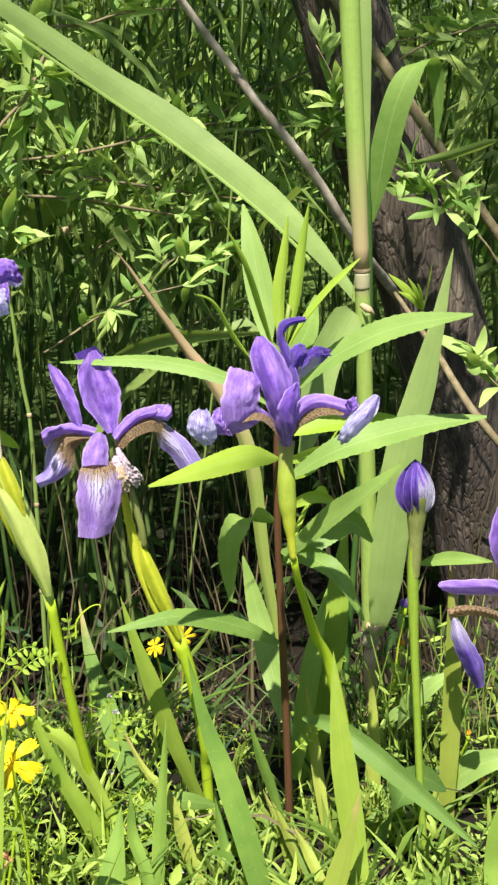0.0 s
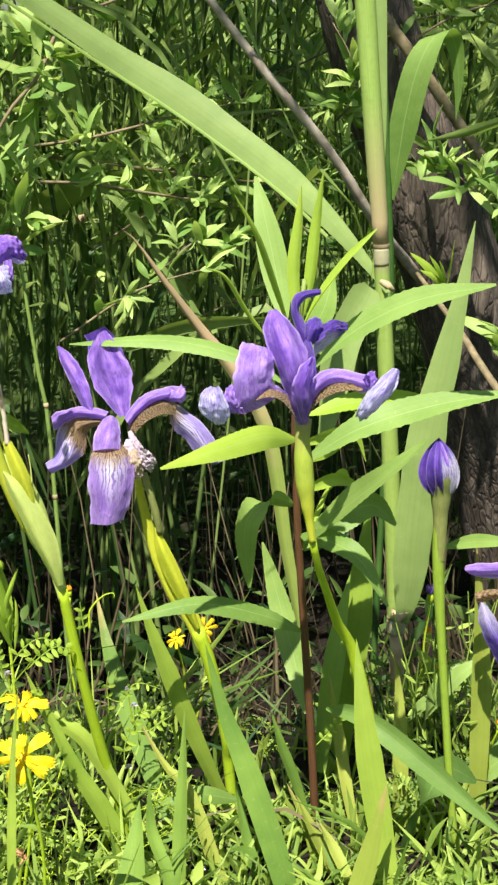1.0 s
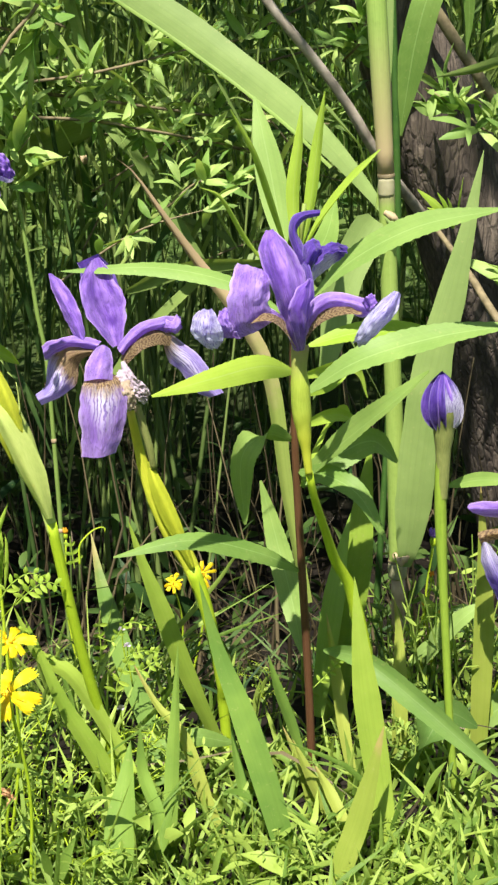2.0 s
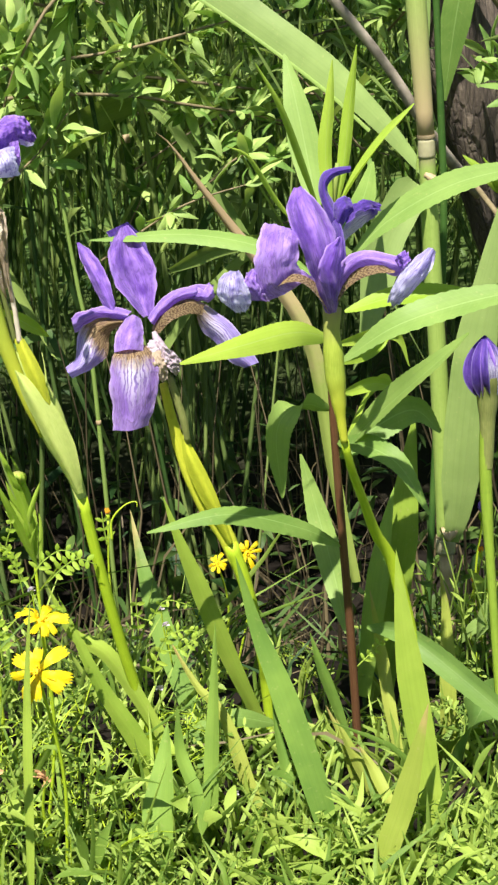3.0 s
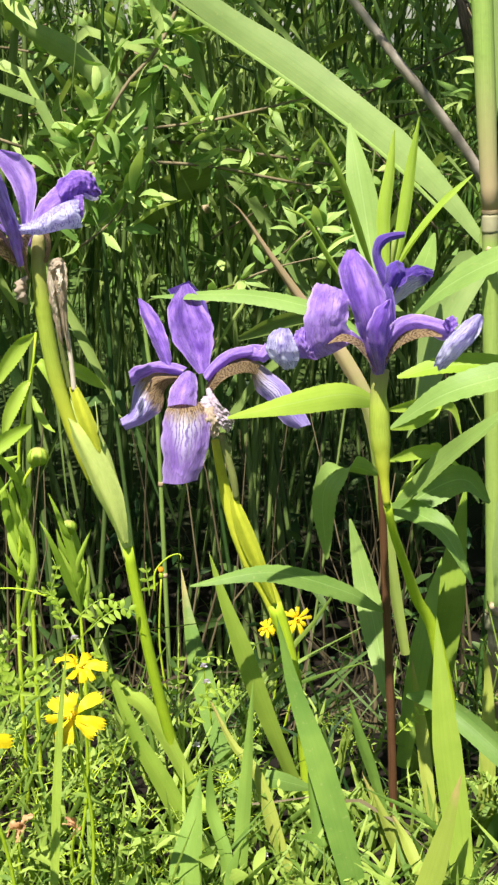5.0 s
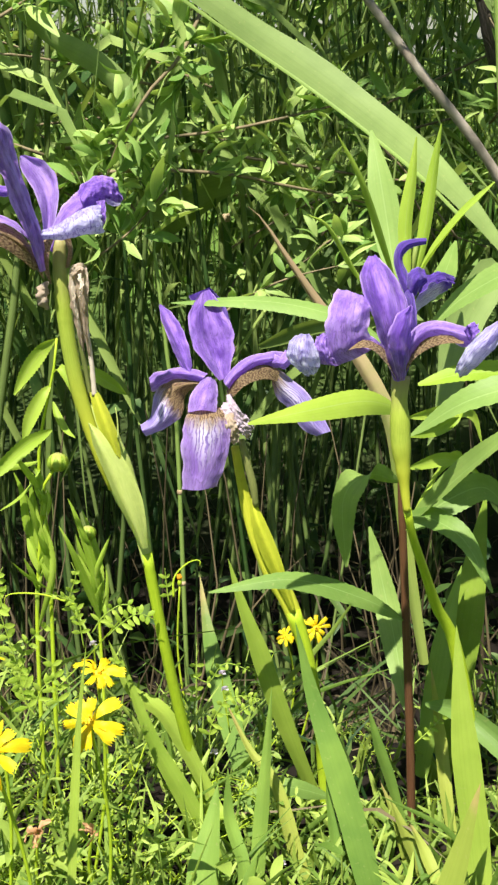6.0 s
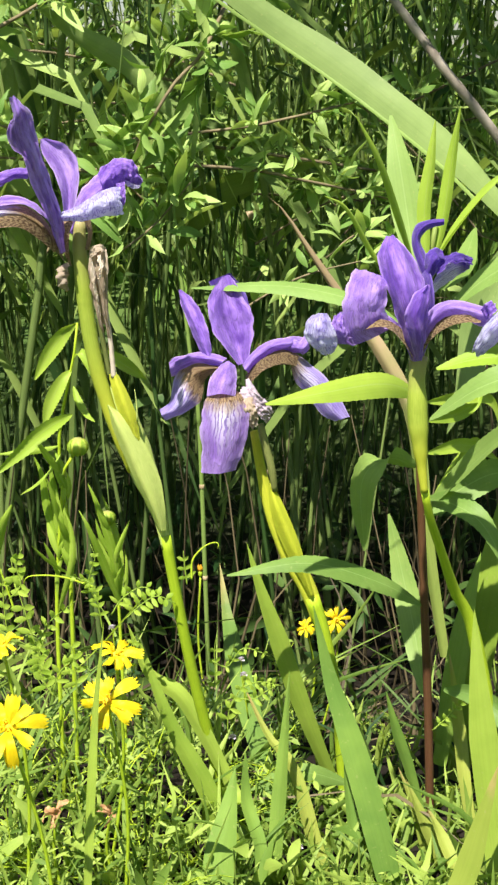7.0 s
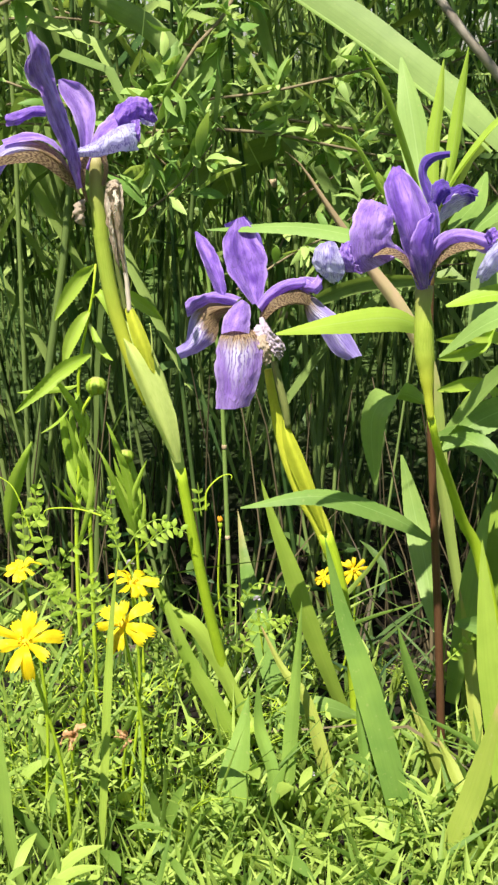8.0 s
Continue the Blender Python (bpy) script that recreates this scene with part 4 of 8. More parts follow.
    # shoots in the leaf joints
    for a, b, c in (((0.0101, 0.1100, 0.3017), (0.0346, 0.1400, 0.3017), (0.0499, 0.1500, 0.3201)), ((0.0102, 0.1100, 0.2838), (0.0334, 0.1300, 0.2831), (0.0526, 0.1400, 0.2714)), ((0.0094, 0.1100, 0.3123), (0.0448, 0.1500, 0.3055), (0.0556, 0.1600, 0.2832))):
        herb_leaf(h, [a, b, c], 0.008, (0.4, -0.5, 0.7), M_HERB_YOUNG, 0.4, 0.0, 12)


herb()


def lance_leaf(pts, width, side, material, label, cup=0.2):
    base = pts[0]
    t = thing("herb_leaf", base, label, "leaf", "loose leaves among the flowers")
    herb_leaf(t, pts, width, side, material, cup, 0.03)


for tip, w in (((0.1349, 0.4400, 0.3619), 0.0085), ((0.1483, 0.4300, 0.3608), 0.0065), ((0.1703, 0.4400, 0.3704), 0.0070), ((0.1542, 0.4200, 0.3581), 0.0070), ((0.1408, 0.4300, 0.3495), 0.0060)):
    foot = Vector((0.1663, 0.4500, 0.3292))
    lance_leaf([foot, foot.lerp(Vector(tip), 0.5) + Vector((0, -0.004, 0.003)), tip], w, (0.3, -0.5, 0.8), M_HERB_YOUNG, "bright young leaf of a small shoot", 0.4)


# ---- irises ----
def petal(parent, name, pts, width, side, material, profile="petal", cup=0.3, ruffle=0.05, seed=1, label="", n=26, across=10, waves=5.0):
    s = Shape()
    s.ribbon(pts, width, side, profile, n=n, across=across, cup=cup, ruffle=ruffle, seed=seed, waves=waves)
    return part(name, s, material, parent, label)


def petal_sheet(parent, name, edges, material, ruffle=0.0006, seed=1, label="", n=36, across=16, waves=1.0):
    s = Shape()
    s.sheet(edges, n, across, ruffle, seed, waves)
    return part(name, s, material, parent, label)


def iris_centre():
    base = low((0.0484, 0.0600, 0.0809))
    t = thing("iris", base, "purple iris in full bloom on a green stem", "flower", "irises")
    s = Shape()
    s.tube([base, (0.0428, 0.0600, 0.1470), (0.0321, 0.0550, 0.2055), (0.0220, 0.0450, 0.2290), (0.0135, 0.0250, 0.2572), (0.0071, 0.0080, 0.2789), (0.0033, 0.0000, 0.2971)], (0.0036, 0.0042, 0.0044, 0.0038, 0.0028, 0.0022, 0.0019), n=30, sides=12)
    part("stem", s, M_STEM, t)
    s = Shape()
    s.tube([(0.0035, 0.0000, 0.2952), (0.0021, 0.0000, 0.3073), (0.0009, 0.0000, 0.3193), (0.0000, 0.0000, 0.3292), (-0.0004, 0.0000, 0.3380), (-0.0009, 0.0000, 0.3477), (-0.0003, 0.0010, 0.3596)], (0.0018, 0.0022, 0.0035, 0.0047, 0.0047, 0.0037, 0.0043), n=30, sides=18, lumps=0.03, seed=3)
    part("ovary", s, M_OVARY, t, "swollen yellow-green seed case under the flower")
    petal_sheet(t, "standard", [[(-0.0037, -0.0020, 0.3584), (-0.0082, -0.0060, 0.3711), (-0.0129, -0.0080, 0.3865), (-0.0174, -0.0060, 0.3972), (-0.0191, -0.0020, 0.4067), (-0.0158, 0.0040, 0.4129)],
                                [(-0.0020, -0.0050, 0.3585), (-0.0049, -0.0130, 0.3744), (-0.0082, -0.0170, 0.3917), (-0.0113, -0.0130, 0.4037), (-0.0128, -0.0060, 0.4108), (-0.0133, 0.0020, 0.4146)],
                                [(0.0004, -0.0030, 0.3586), (0.0016, -0.0060, 0.3728), (0.0023, -0.0070, 0.3879), (-0.0004, -0.0040, 0.4003), (-0.0057, 0.0000, 0.4089), (-0.0106, 0.0050, 0.4137)]], M_STANDARD, 0.0019, 1, waves=1.7)
    petal_sheet(t, "style_arm", [[(-0.0013, -0.0060, 0.3592), (-0.0053, -0.0140, 0.3715), (-0.0075, -0.0190, 0.3824), (-0.0036, -0.0200, 0.3909), (0.0015, -0.0160, 0.3950)], [(-0.0005, -0.0100, 0.3601), (-0.0012, -0.0210, 0.3730), (-0.0022, -0.0240, 0.3833), (-0.0003, -0.0220, 0.3912), (0.0022, -0.0160, 0.3954)], [(0.0010, -0.0060, 0.3592), (0.0021, -0.0120, 0.3710), (0.0031, -0.0140, 0.3812), (0.0044, -0.0130, 0.3894), (0.0033, -0.0140, 0.3948)]], M_STANDARD, 0.0012, 17, waves=1.6)
    petal_sheet(t, "standard", [[(-0.0017, -0.0010, 0.3595), (-0.0001, -0.0030, 0.3741), (0.0011, -0.0030, 0.3872), (0.0004, 0.0020, 0.3971)],
                                [(0.0019, 0.0030, 0.3585), (0.0054, 0.0020, 0.3711), (0.0068, 0.0020, 0.3843), (0.0054, 0.0060, 0.3948), (0.0029, 0.0080, 0.3983)]], M_DARKPETAL, 0.0008, 2)
    petal_sheet(t, "standard", [[(0.0021, 0.0120, 0.3939), (-0.0019, 0.0180, 0.4033), (-0.0033, 0.0210, 0.4104), (-0.0012, 0.0220, 0.4169), (0.0042, 0.0220, 0.4192), (0.0115, 0.0200, 0.4199)],
                                [(0.0042, 0.0100, 0.3961), (0.0007, 0.0140, 0.4039), (-0.0011, 0.0170, 0.4104), (0.0004, 0.0180, 0.4151), (0.0045, 0.0180, 0.4180), (0.0113, 0.0170, 0.4190)],
                                [(0.0066, 0.0120, 0.3957), (0.0035, 0.0180, 0.4033), (0.0008, 0.0210, 0.4094), (0.0022, 0.0220, 0.4129), (0.0055, 0.0220, 0.4154), (0.0114, 0.0200, 0.4171)]], M_DARKPETAL, 0.0004, 3, "narrow petal curled over at its tip")
    petal_sheet(t, "standard", [[(0.0023, 0.0100, 0.3989), (0.0031, 0.0120, 0.4051), (0.0070, 0.0140, 0.4074), (0.0109, 0.0160, 0.4059)], [(0.0039, 0.0060, 0.3977), (0.0057, 0.0050, 0.4028), (0.0080, 0.0070, 0.4043), (0.0113, 0.0120, 0.4035)], [(0.0061, 0.0100, 0.3942), (0.0079, 0.0100, 0.3979), (0.0103, 0.0120, 0.3998), (0.0117, 0.0160, 0.4010)]], M_DARKPETAL, 0.0012, 4)
    petal_sheet(t, "fall", [[(0.0072, 0.0160, 0.3931), (0.0120, 0.0200, 0.3996), (0.0183, 0.0240, 0.4015), (0.0244, 0.0280, 0.4001)], [(0.0066, 0.0120, 0.3910), (0.0119, 0.0140, 0.3962), (0.0179, 0.0180, 0.3979), (0.0240, 0.0240, 0.3988)], [(0.0073, 0.0160, 0.3863), (0.0116, 0.0180, 0.3893), (0.0179, 0.0220, 0.3931), (0.0237, 0.0280, 0.3959)]], M_BUDPETAL, 0.0010, 8, "white veined petal patch")
    petal_sheet(t, "fall", [[(0.0075, 0.0120, 0.3976), (0.0120, 0.0160, 0.4029), (0.0183, 0.0200, 0.4041), (0.0251, 0.0240, 0.4018)], [(0.0078, 0.0080, 0.3960), (0.0127, 0.0100, 0.4001), (0.0182, 0.0140, 0.4010), (0.0244, 0.0220, 0.3980)]], M_DARKPETAL, 0.0016, 7, "dark crumpled petal edge")
    petal_sheet(t, "style_arm", [[(-0.0301, -0.0080, 0.3662), (-0.0345, -0.0100, 0.3700), (-0.0354, -0.0140, 0.3796), (-0.0337, -0.0140, 0.3897), (-0.0314, -0.0080, 0.3974), (-0.0288, -0.0020, 0.4000)],
                                 [(-0.0210, -0.0120, 0.3707), (-0.0250, -0.0180, 0.3775), (-0.0259, -0.0200, 0.3871), (-0.0247, -0.0160, 0.3954), (-0.0223, -0.0060, 0.3995)],
                                 [(-0.0120, -0.0060, 0.3745), (-0.0151, -0.0100, 0.3813), (-0.0146, -0.0100, 0.3905), (-0.0135, -0.0060, 0.3944), (-0.0140, 0.0000, 0.3965)]], M_STYLE, 0.0015, 5, waves=1.5)
    petal_sheet(t, "style_arm", [[(-0.0027, -0.0040, 0.3683), (-0.0092, -0.0080, 0.3760), (-0.0151, -0.0080, 0.3806), (-0.0205, -0.0080, 0.3814)], [(-0.0026, -0.0040, 0.3592), (-0.0077, -0.0080, 0.3696), (-0.0125, -0.0090, 0.3744), (-0.0191, -0.0100, 0.3736)]], M_STYLE, 0.0006, 9)
    petal_sheet(t, "fall", [[(-0.0023, -0.0030, 0.3636), (-0.0083, -0.0080, 0.3738), (-0.0148, -0.0120, 0.3788), (-0.0218, -0.0140, 0.3789), (-0.0280, -0.0140, 0.3756)], [(-0.0023, -0.0050, 0.3585), (-0.0082, -0.0100, 0.3689), (-0.0149, -0.0150, 0.3755), (-0.0212, -0.0170, 0.3764), (-0.0280, -0.0160, 0.3740)]], M_HAFT, 0.0003, 10, "netted tan petal base")
    petal_sheet(t, "fall", [[(-0.0454, -0.0120, 0.3821), (-0.0501, -0.0160, 0.3797), (-0.0514, -0.0180, 0.3742), (-0.0488, -0.0160, 0.3678), (-0.0420, -0.0120, 0.3629)],
                            [(-0.0435, -0.0200, 0.3833), (-0.0442, -0.0260, 0.3802), (-0.0439, -0.0270, 0.3751), (-0.0429, -0.0240, 0.3699), (-0.0401, -0.0180, 0.3646)],
                            [(-0.0417, -0.0120, 0.3821), (-0.0389, -0.0160, 0.3773), (-0.0371, -0.0170, 0.3719), (-0.0366, -0.0160, 0.3684), (-0.0390, -0.0140, 0.3640)]], M_FALL_PALE, 0.0017, 14, "pale curled petal end", waves=1.8)
    petal_sheet(t, "fall", [[(-0.0390, -0.0120, 0.3683), (-0.0398, -0.0160, 0.3751), (-0.0392, -0.0160, 0.3795), (-0.0366, -0.0120, 0.3824)], [(-0.0285, -0.0120, 0.3674), (-0.0322, -0.0180, 0.3736), (-0.0345, -0.0180, 0.3791), (-0.0334, -0.0120, 0.3816)]], M_STYLE, 0.0016, 11, waves=2.0)
    petal_sheet(t, "fall", [[(0.0003, -0.0030, 0.3673), (0.0040, -0.0080, 0.3747), (0.0106, -0.0120, 0.3799), (0.0191, -0.0180, 0.3821), (0.0257, -0.0200, 0.3806)], [(0.0003, -0.0040, 0.3607), (0.0055, -0.0100, 0.3703), (0.0115, -0.0150, 0.3759), (0.0189, -0.0200, 0.3790), (0.0255, -0.0220, 0.3790)]], M_HAFT, 0.0003, 12, "netted tan petal base")
    petal_sheet(t, "style_arm", [[(0.0002, -0.0040, 0.3751), (0.0046, -0.0060, 0.3825), (0.0108, -0.0080, 0.3869), (0.0195, -0.0120, 0.3870), (0.0274, -0.0160, 0.3856), (0.0322, -0.0180, 0.3874)],
                                 [(0.0008, -0.0100, 0.3718), (0.0060, -0.0130, 0.3807), (0.0124, -0.0160, 0.3849), (0.0199, -0.0200, 0.3846), (0.0268, -0.0230, 0.3830), (0.0311, -0.0220, 0.3845)],
                                 [(0.0023, -0.0060, 0.3672), (0.0086, -0.0100, 0.3769), (0.0170, -0.0130, 0.3796), (0.0256, -0.0180, 0.3769), (0.0299, -0.0180, 0.3790)]], M_STYLE, 0.0007, 6)
    petal_sheet(t, "style_arm", [[(0.0252, -0.0240, 0.3853), (0.0267, -0.0260, 0.3882), (0.0295, -0.0260, 0.3896)], [(0.0278, -0.0240, 0.3803), (0.0295, -0.0270, 0.3830), (0.0320, -0.0260, 0.3856)]], M_STANDARD, 0.0014, 16)
    petal_sheet(t, "fall", [[(0.0404, -0.0200, 0.3891), (0.0335, -0.0240, 0.3856), (0.0277, -0.0260, 0.3803), (0.0237, -0.0240, 0.3727), (0.0222, -0.0200, 0.3659)],
                            [(0.0417, -0.0240, 0.3894), (0.0366, -0.0320, 0.3853), (0.0308, -0.0350, 0.3800), (0.0261, -0.0320, 0.3726), (0.0231, -0.0240, 0.3657)],
                            [(0.0435, -0.0200, 0.3872), (0.0415, -0.0240, 0.3824), (0.0361, -0.0270, 0.3755), (0.0304, -0.0250, 0.3688), (0.0249, -0.0200, 0.3642)]], M_FALL_PALE, 0.0018, 15, "pale lilac folded petal end", waves=2.0)


iris_centre()


def iris_veined():
    base = low((-0.0339, 0.1300, 0.0621))
    t = thing("iris", base, "purple iris with white veined falls and a withered bloom beside it", "flower", "irises")
    s = Shape()
    s.tube([base, (-0.0370, 0.1280, 0.1040), (-0.0369, 0.1240, 0.1134), (-0.0419, 0.1200, 0.1502), (-0.0473, 0.1180, 0.1778), (-0.0533, 0.1170, 0.1975)], (0.0033, 0.0034, 0.0036, 0.0040, 0.0044), n=22, sides=12)
    part("stem", s, M_STEM, t)
    s = Shape()
    s.tube([(-0.0841, 0.1120, 0.2955), (-0.0811, 0.1140, 0.2759), (-0.0775, 0.1150, 0.2576), (-0.0715, 0.1160, 0.2389), (-0.0636, 0.1170, 0.2192), (-0.0551, 0.1170, 0.2020), (-0.0491, 0.1180, 0.1831)], (0.0023, 0.0028, 0.0038, 0.0052, 0.0058, 0.0050, 0.0044), n=26, sides=14, flat=0.6)
    part("spathe", s, M_SPATHE_TIP, t, "yellow-green sheath below the bloom")
    petal_sheet(t, "spathe", [[(-0.0764, 0.1100, 0.2658), (-0.0756, 0.1090, 0.2514), (-0.0693, 0.1090, 0.2318), (-0.0610, 0.1100, 0.2144), (-0.0544, 0.1120, 0.1995)], [(-0.0753, 0.1080, 0.2670), (-0.0716, 0.1050, 0.2543), (-0.0644, 0.1050, 0.2351), (-0.0580, 0.1070, 0.2179), (-0.0528, 0.1100, 0.2007)], [(-0.0742, 0.1100, 0.2660), (-0.0677, 0.1090, 0.2535), (-0.0602, 0.1090, 0.2342), (-0.0556, 0.1100, 0.2177), (-0.0515, 0.1120, 0.2005)]], M_SPATHE_TIP, 0.0002, 20, "yellow-green outer sheath with a dry tip")
    s = Shape()
    s.tube([(-0.0798, 0.1040, 0.3014), (-0.0770, 0.1050, 0.2879), (-0.0743, 0.1060, 0.2760), (-0.0727, 0.1080, 0.2624)], (0.0018, 0.0022, 0.0022, 0.0018), n=12, sides=10, lumps=0.1)
    part("ovary", s, M_BUD_NECK, t, "olive stalk of the withered bloom")
    petal_sheet(t, "standard", [[(-0.0943, 0.1320, 0.3289), (-0.1034, 0.1420, 0.3389), (-0.1088, 0.1480, 0.3540), (-0.1094, 0.1500, 0.3670), (-0.1111, 0.1500, 0.3721)], [(-0.0884, 0.1320, 0.3288), (-0.0867, 0.1420, 0.3433), (-0.0877, 0.1480, 0.3560), (-0.0916, 0.1500, 0.3677), (-0.0989, 0.1480, 0.3773)]], M_DARKPETAL, 0.0008, 31)
    petal_sheet(t, "standard", [[(-0.0921, 0.1150, 0.3317), (-0.0984, 0.1130, 0.3405), (-0.1049, 0.1130, 0.3496), (-0.1081, 0.1160, 0.3602), (-0.1077, 0.1230, 0.3689), (-0.1025, 0.1310, 0.3770)],
                                [(-0.0906, 0.1190, 0.3314), (-0.0929, 0.1230, 0.3405), (-0.0959, 0.1260, 0.3513), (-0.0979, 0.1280, 0.3622), (-0.0992, 0.1310, 0.3707), (-0.1001, 0.1340, 0.3776)],
                                [(-0.0877, 0.1160, 0.3321), (-0.0853, 0.1170, 0.3406), (-0.0836, 0.1190, 0.3503), (-0.0852, 0.1230, 0.3590), (-0.0901, 0.1280, 0.3675), (-0.0974, 0.1340, 0.3782)]], M_STANDARD, 0.0014, 21, waves=1.5)
    petal_sheet(t, "standard", [[(-0.1093, 0.1180, 0.3309), (-0.1159, 0.1220, 0.3433), (-0.1211, 0.1270, 0.3537), (-0.1245, 0.1320, 0.3618), (-0.1261, 0.1360, 0.3695)], [(-0.1077, 0.1120, 0.3364), (-0.1129, 0.1160, 0.3480), (-0.1176, 0.1220, 0.3569), (-0.1215, 0.1280, 0.3639), (-0.1256, 0.1350, 0.3701)], [(-0.1068, 0.1180, 0.3396), (-0.1090, 0.1220, 0.3500), (-0.1131, 0.1270, 0.3586), (-0.1185, 0.1320, 0.3656), (-0.1250, 0.1360, 0.3700)]], M_STANDARD, 0.0012, 22, waves=1.5)
    petal_sheet(t, "style_arm", [[(-0.0981, 0.1140, 0.3358), (-0.1053, 0.1160, 0.3377), (-0.1145, 0.1190, 0.3381), (-0.1227, 0.1220, 0.3357), (-0.1286, 0.1240, 0.3339), (-0.1318, 0.1250, 0.3310)], [(-0.0999, 0.1080, 0.3350), (-0.1066, 0.1100, 0.3362), (-0.1149, 0.1130, 0.3365), (-0.1230, 0.1170, 0.3332), (-0.1306, 0.1210, 0.3278)], [(-0.1019, 0.1140, 0.3309), (-0.1082, 0.1160, 0.3316), (-0.1161, 0.1190, 0.3319), (-0.1237, 0.1220, 0.3279), (-0.1281, 0.1240, 0.3242), (-0.1306, 0.1250, 0.3231)]], M_STYLE, 0.0010, 26)
    petal_sheet(t, "fall", [[(-0.1029, 0.1160, 0.3316), (-0.1126, 0.1200, 0.3319), (-0.1219, 0.1230, 0.3295), (-0.1279, 0.1220, 0.3243), (-0.1296, 0.1180, 0.3170), (-0.1303, 0.1140, 0.3115), (-0.1356, 0.1120, 0.3075)],
                            [(-0.1029, 0.1110, 0.3311), (-0.1111, 0.1130, 0.3299), (-0.1180, 0.1140, 0.3265), (-0.1204, 0.1110, 0.3209), (-0.1213, 0.1070, 0.3155), (-0.1254, 0.1060, 0.3099), (-0.1341, 0.1080, 0.3053)],
                            [(-0.1043, 0.1160, 0.3277), (-0.1091, 0.1180, 0.3250), (-0.1116, 0.1190, 0.3207), (-0.1123, 0.1170, 0.3142), (-0.1160, 0.1140, 0.3093), (-0.1227, 0.1120, 0.3053), (-0.1326, 0.1110, 0.3015)]], M_FALL_NET, 0.0006, 25, "hanging petal with a netted tan base and pale veined end")
    petal_sheet(t, "fall", [[(-0.1002, 0.1060, 0.3215), (-0.1053, 0.0980, 0.3204), (-0.1097, 0.0930, 0.3136), (-0.1109, 0.0910, 0.3011), (-0.1107, 0.0890, 0.2881), (-0.1112, 0.0880, 0.2786)],
                            [(-0.0971, 0.1000, 0.3220), (-0.0977, 0.0900, 0.3192), (-0.0982, 0.0840, 0.3119), (-0.0989, 0.0810, 0.3016), (-0.1001, 0.0800, 0.2907), (-0.1013, 0.0800, 0.2803)],
                            [(-0.0945, 0.1060, 0.3205), (-0.0896, 0.0980, 0.3193), (-0.0854, 0.0930, 0.3125), (-0.0856, 0.0910, 0.3009), (-0.0882, 0.0890, 0.2897), (-0.0923, 0.0880, 0.2800)]], M_FALL, 0.0010, 23, "broad hanging petal, white centre with purple veins")
    petal_sheet(t, "style_arm", [[(-0.1001, 0.1100, 0.3340), (-0.1037, 0.1040, 0.3310), (-0.1064, 0.0980, 0.3271), (-0.1077, 0.0945, 0.3190)], [(-0.0967, 0.1060, 0.3358), (-0.0975, 0.0980, 0.3323), (-0.0985, 0.0920, 0.3280), (-0.0993, 0.0885, 0.3218)], [(-0.0935, 0.1100, 0.3326), (-0.0921, 0.1040, 0.3291), (-0.0919, 0.0980, 0.3249), (-0.0924, 0.0945, 0.3191)]], M_STYLE, 0.0004, 24)
    petal_sheet(t, "fall", [[(-0.0883, 0.1140, 0.3253), (-0.0851, 0.1160, 0.3316), (-0.0773, 0.1220, 0.3374), (-0.0669, 0.1280, 0.3394), (-0.0612, 0.1320, 0.3346), (-0.0531, 0.1320, 0.3285), (-0.0445, 0.1300, 0.3214), (-0.0365, 0.1270, 0.3095), (-0.0316, 0.1250, 0.3005)],
                            [(-0.0866, 0.1090, 0.3251), (-0.0826, 0.1100, 0.3307), (-0.0748, 0.1150, 0.3353), (-0.0656, 0.1210, 0.3361), (-0.0619, 0.1250, 0.3316), (-0.0571, 0.1250, 0.3246), (-0.0499, 0.1230, 0.3185), (-0.0419, 0.1210, 0.3069), (-0.0357, 0.1210, 0.3003)],
                            [(-0.0852, 0.1140, 0.3225), (-0.0808, 0.1160, 0.3270), (-0.0734, 0.1220, 0.3298), (-0.0651, 0.1280, 0.3290), (-0.0641, 0.1320, 0.3254), (-0.0619, 0.1320, 0.3183), (-0.0560, 0.1300, 0.3131), (-0.0479, 0.1270, 0.3016), (-0.0398, 0.1250, 0.2978)]], M_FALL_NET, 0.0006, 27, "arching petal with a netted tan base and pale veined end", 40)
    petal_sheet(t, "fall", [[(-0.0856, 0.1060, 0.3277), (-0.0811, 0.1060, 0.3350), (-0.0755, 0.1100, 0.3379), (-0.0679, 0.1150, 0.3382), (-0.0596, 0.1200, 0.3357)], [(-0.0842, 0.1060, 0.3246), (-0.0783, 0.1060, 0.3303), (-0.0727, 0.1100, 0.3324), (-0.0662, 0.1150, 0.3323), (-0.0607, 0.1200, 0.3301)]], M_HAFT, 0.0002, 39, "tan netted petal base")
    petal_sheet(t, "style_arm", [[(-0.0897, 0.1120, 0.3321), (-0.0845, 0.1160, 0.3388), (-0.0758, 0.1220, 0.3437), (-0.0657, 0.1280, 0.3446), (-0.0614, 0.1320, 0.3443), (-0.0538, 0.1340, 0.3434)], [(-0.0880, 0.1060, 0.3312), (-0.0823, 0.1090, 0.3377), (-0.0737, 0.1150, 0.3421), (-0.0642, 0.1210, 0.3427), (-0.0609, 0.1260, 0.3419), (-0.0551, 0.1300, 0.3401)], [(-0.0867, 0.1120, 0.3280), (-0.0806, 0.1160, 0.3333), (-0.0723, 0.1220, 0.3376), (-0.0627, 0.1280, 0.3375), (-0.0616, 0.1320, 0.3365), (-0.0571, 0.1340, 0.3351)]], M_STYLE, 0.0012, 28, waves=1.5)
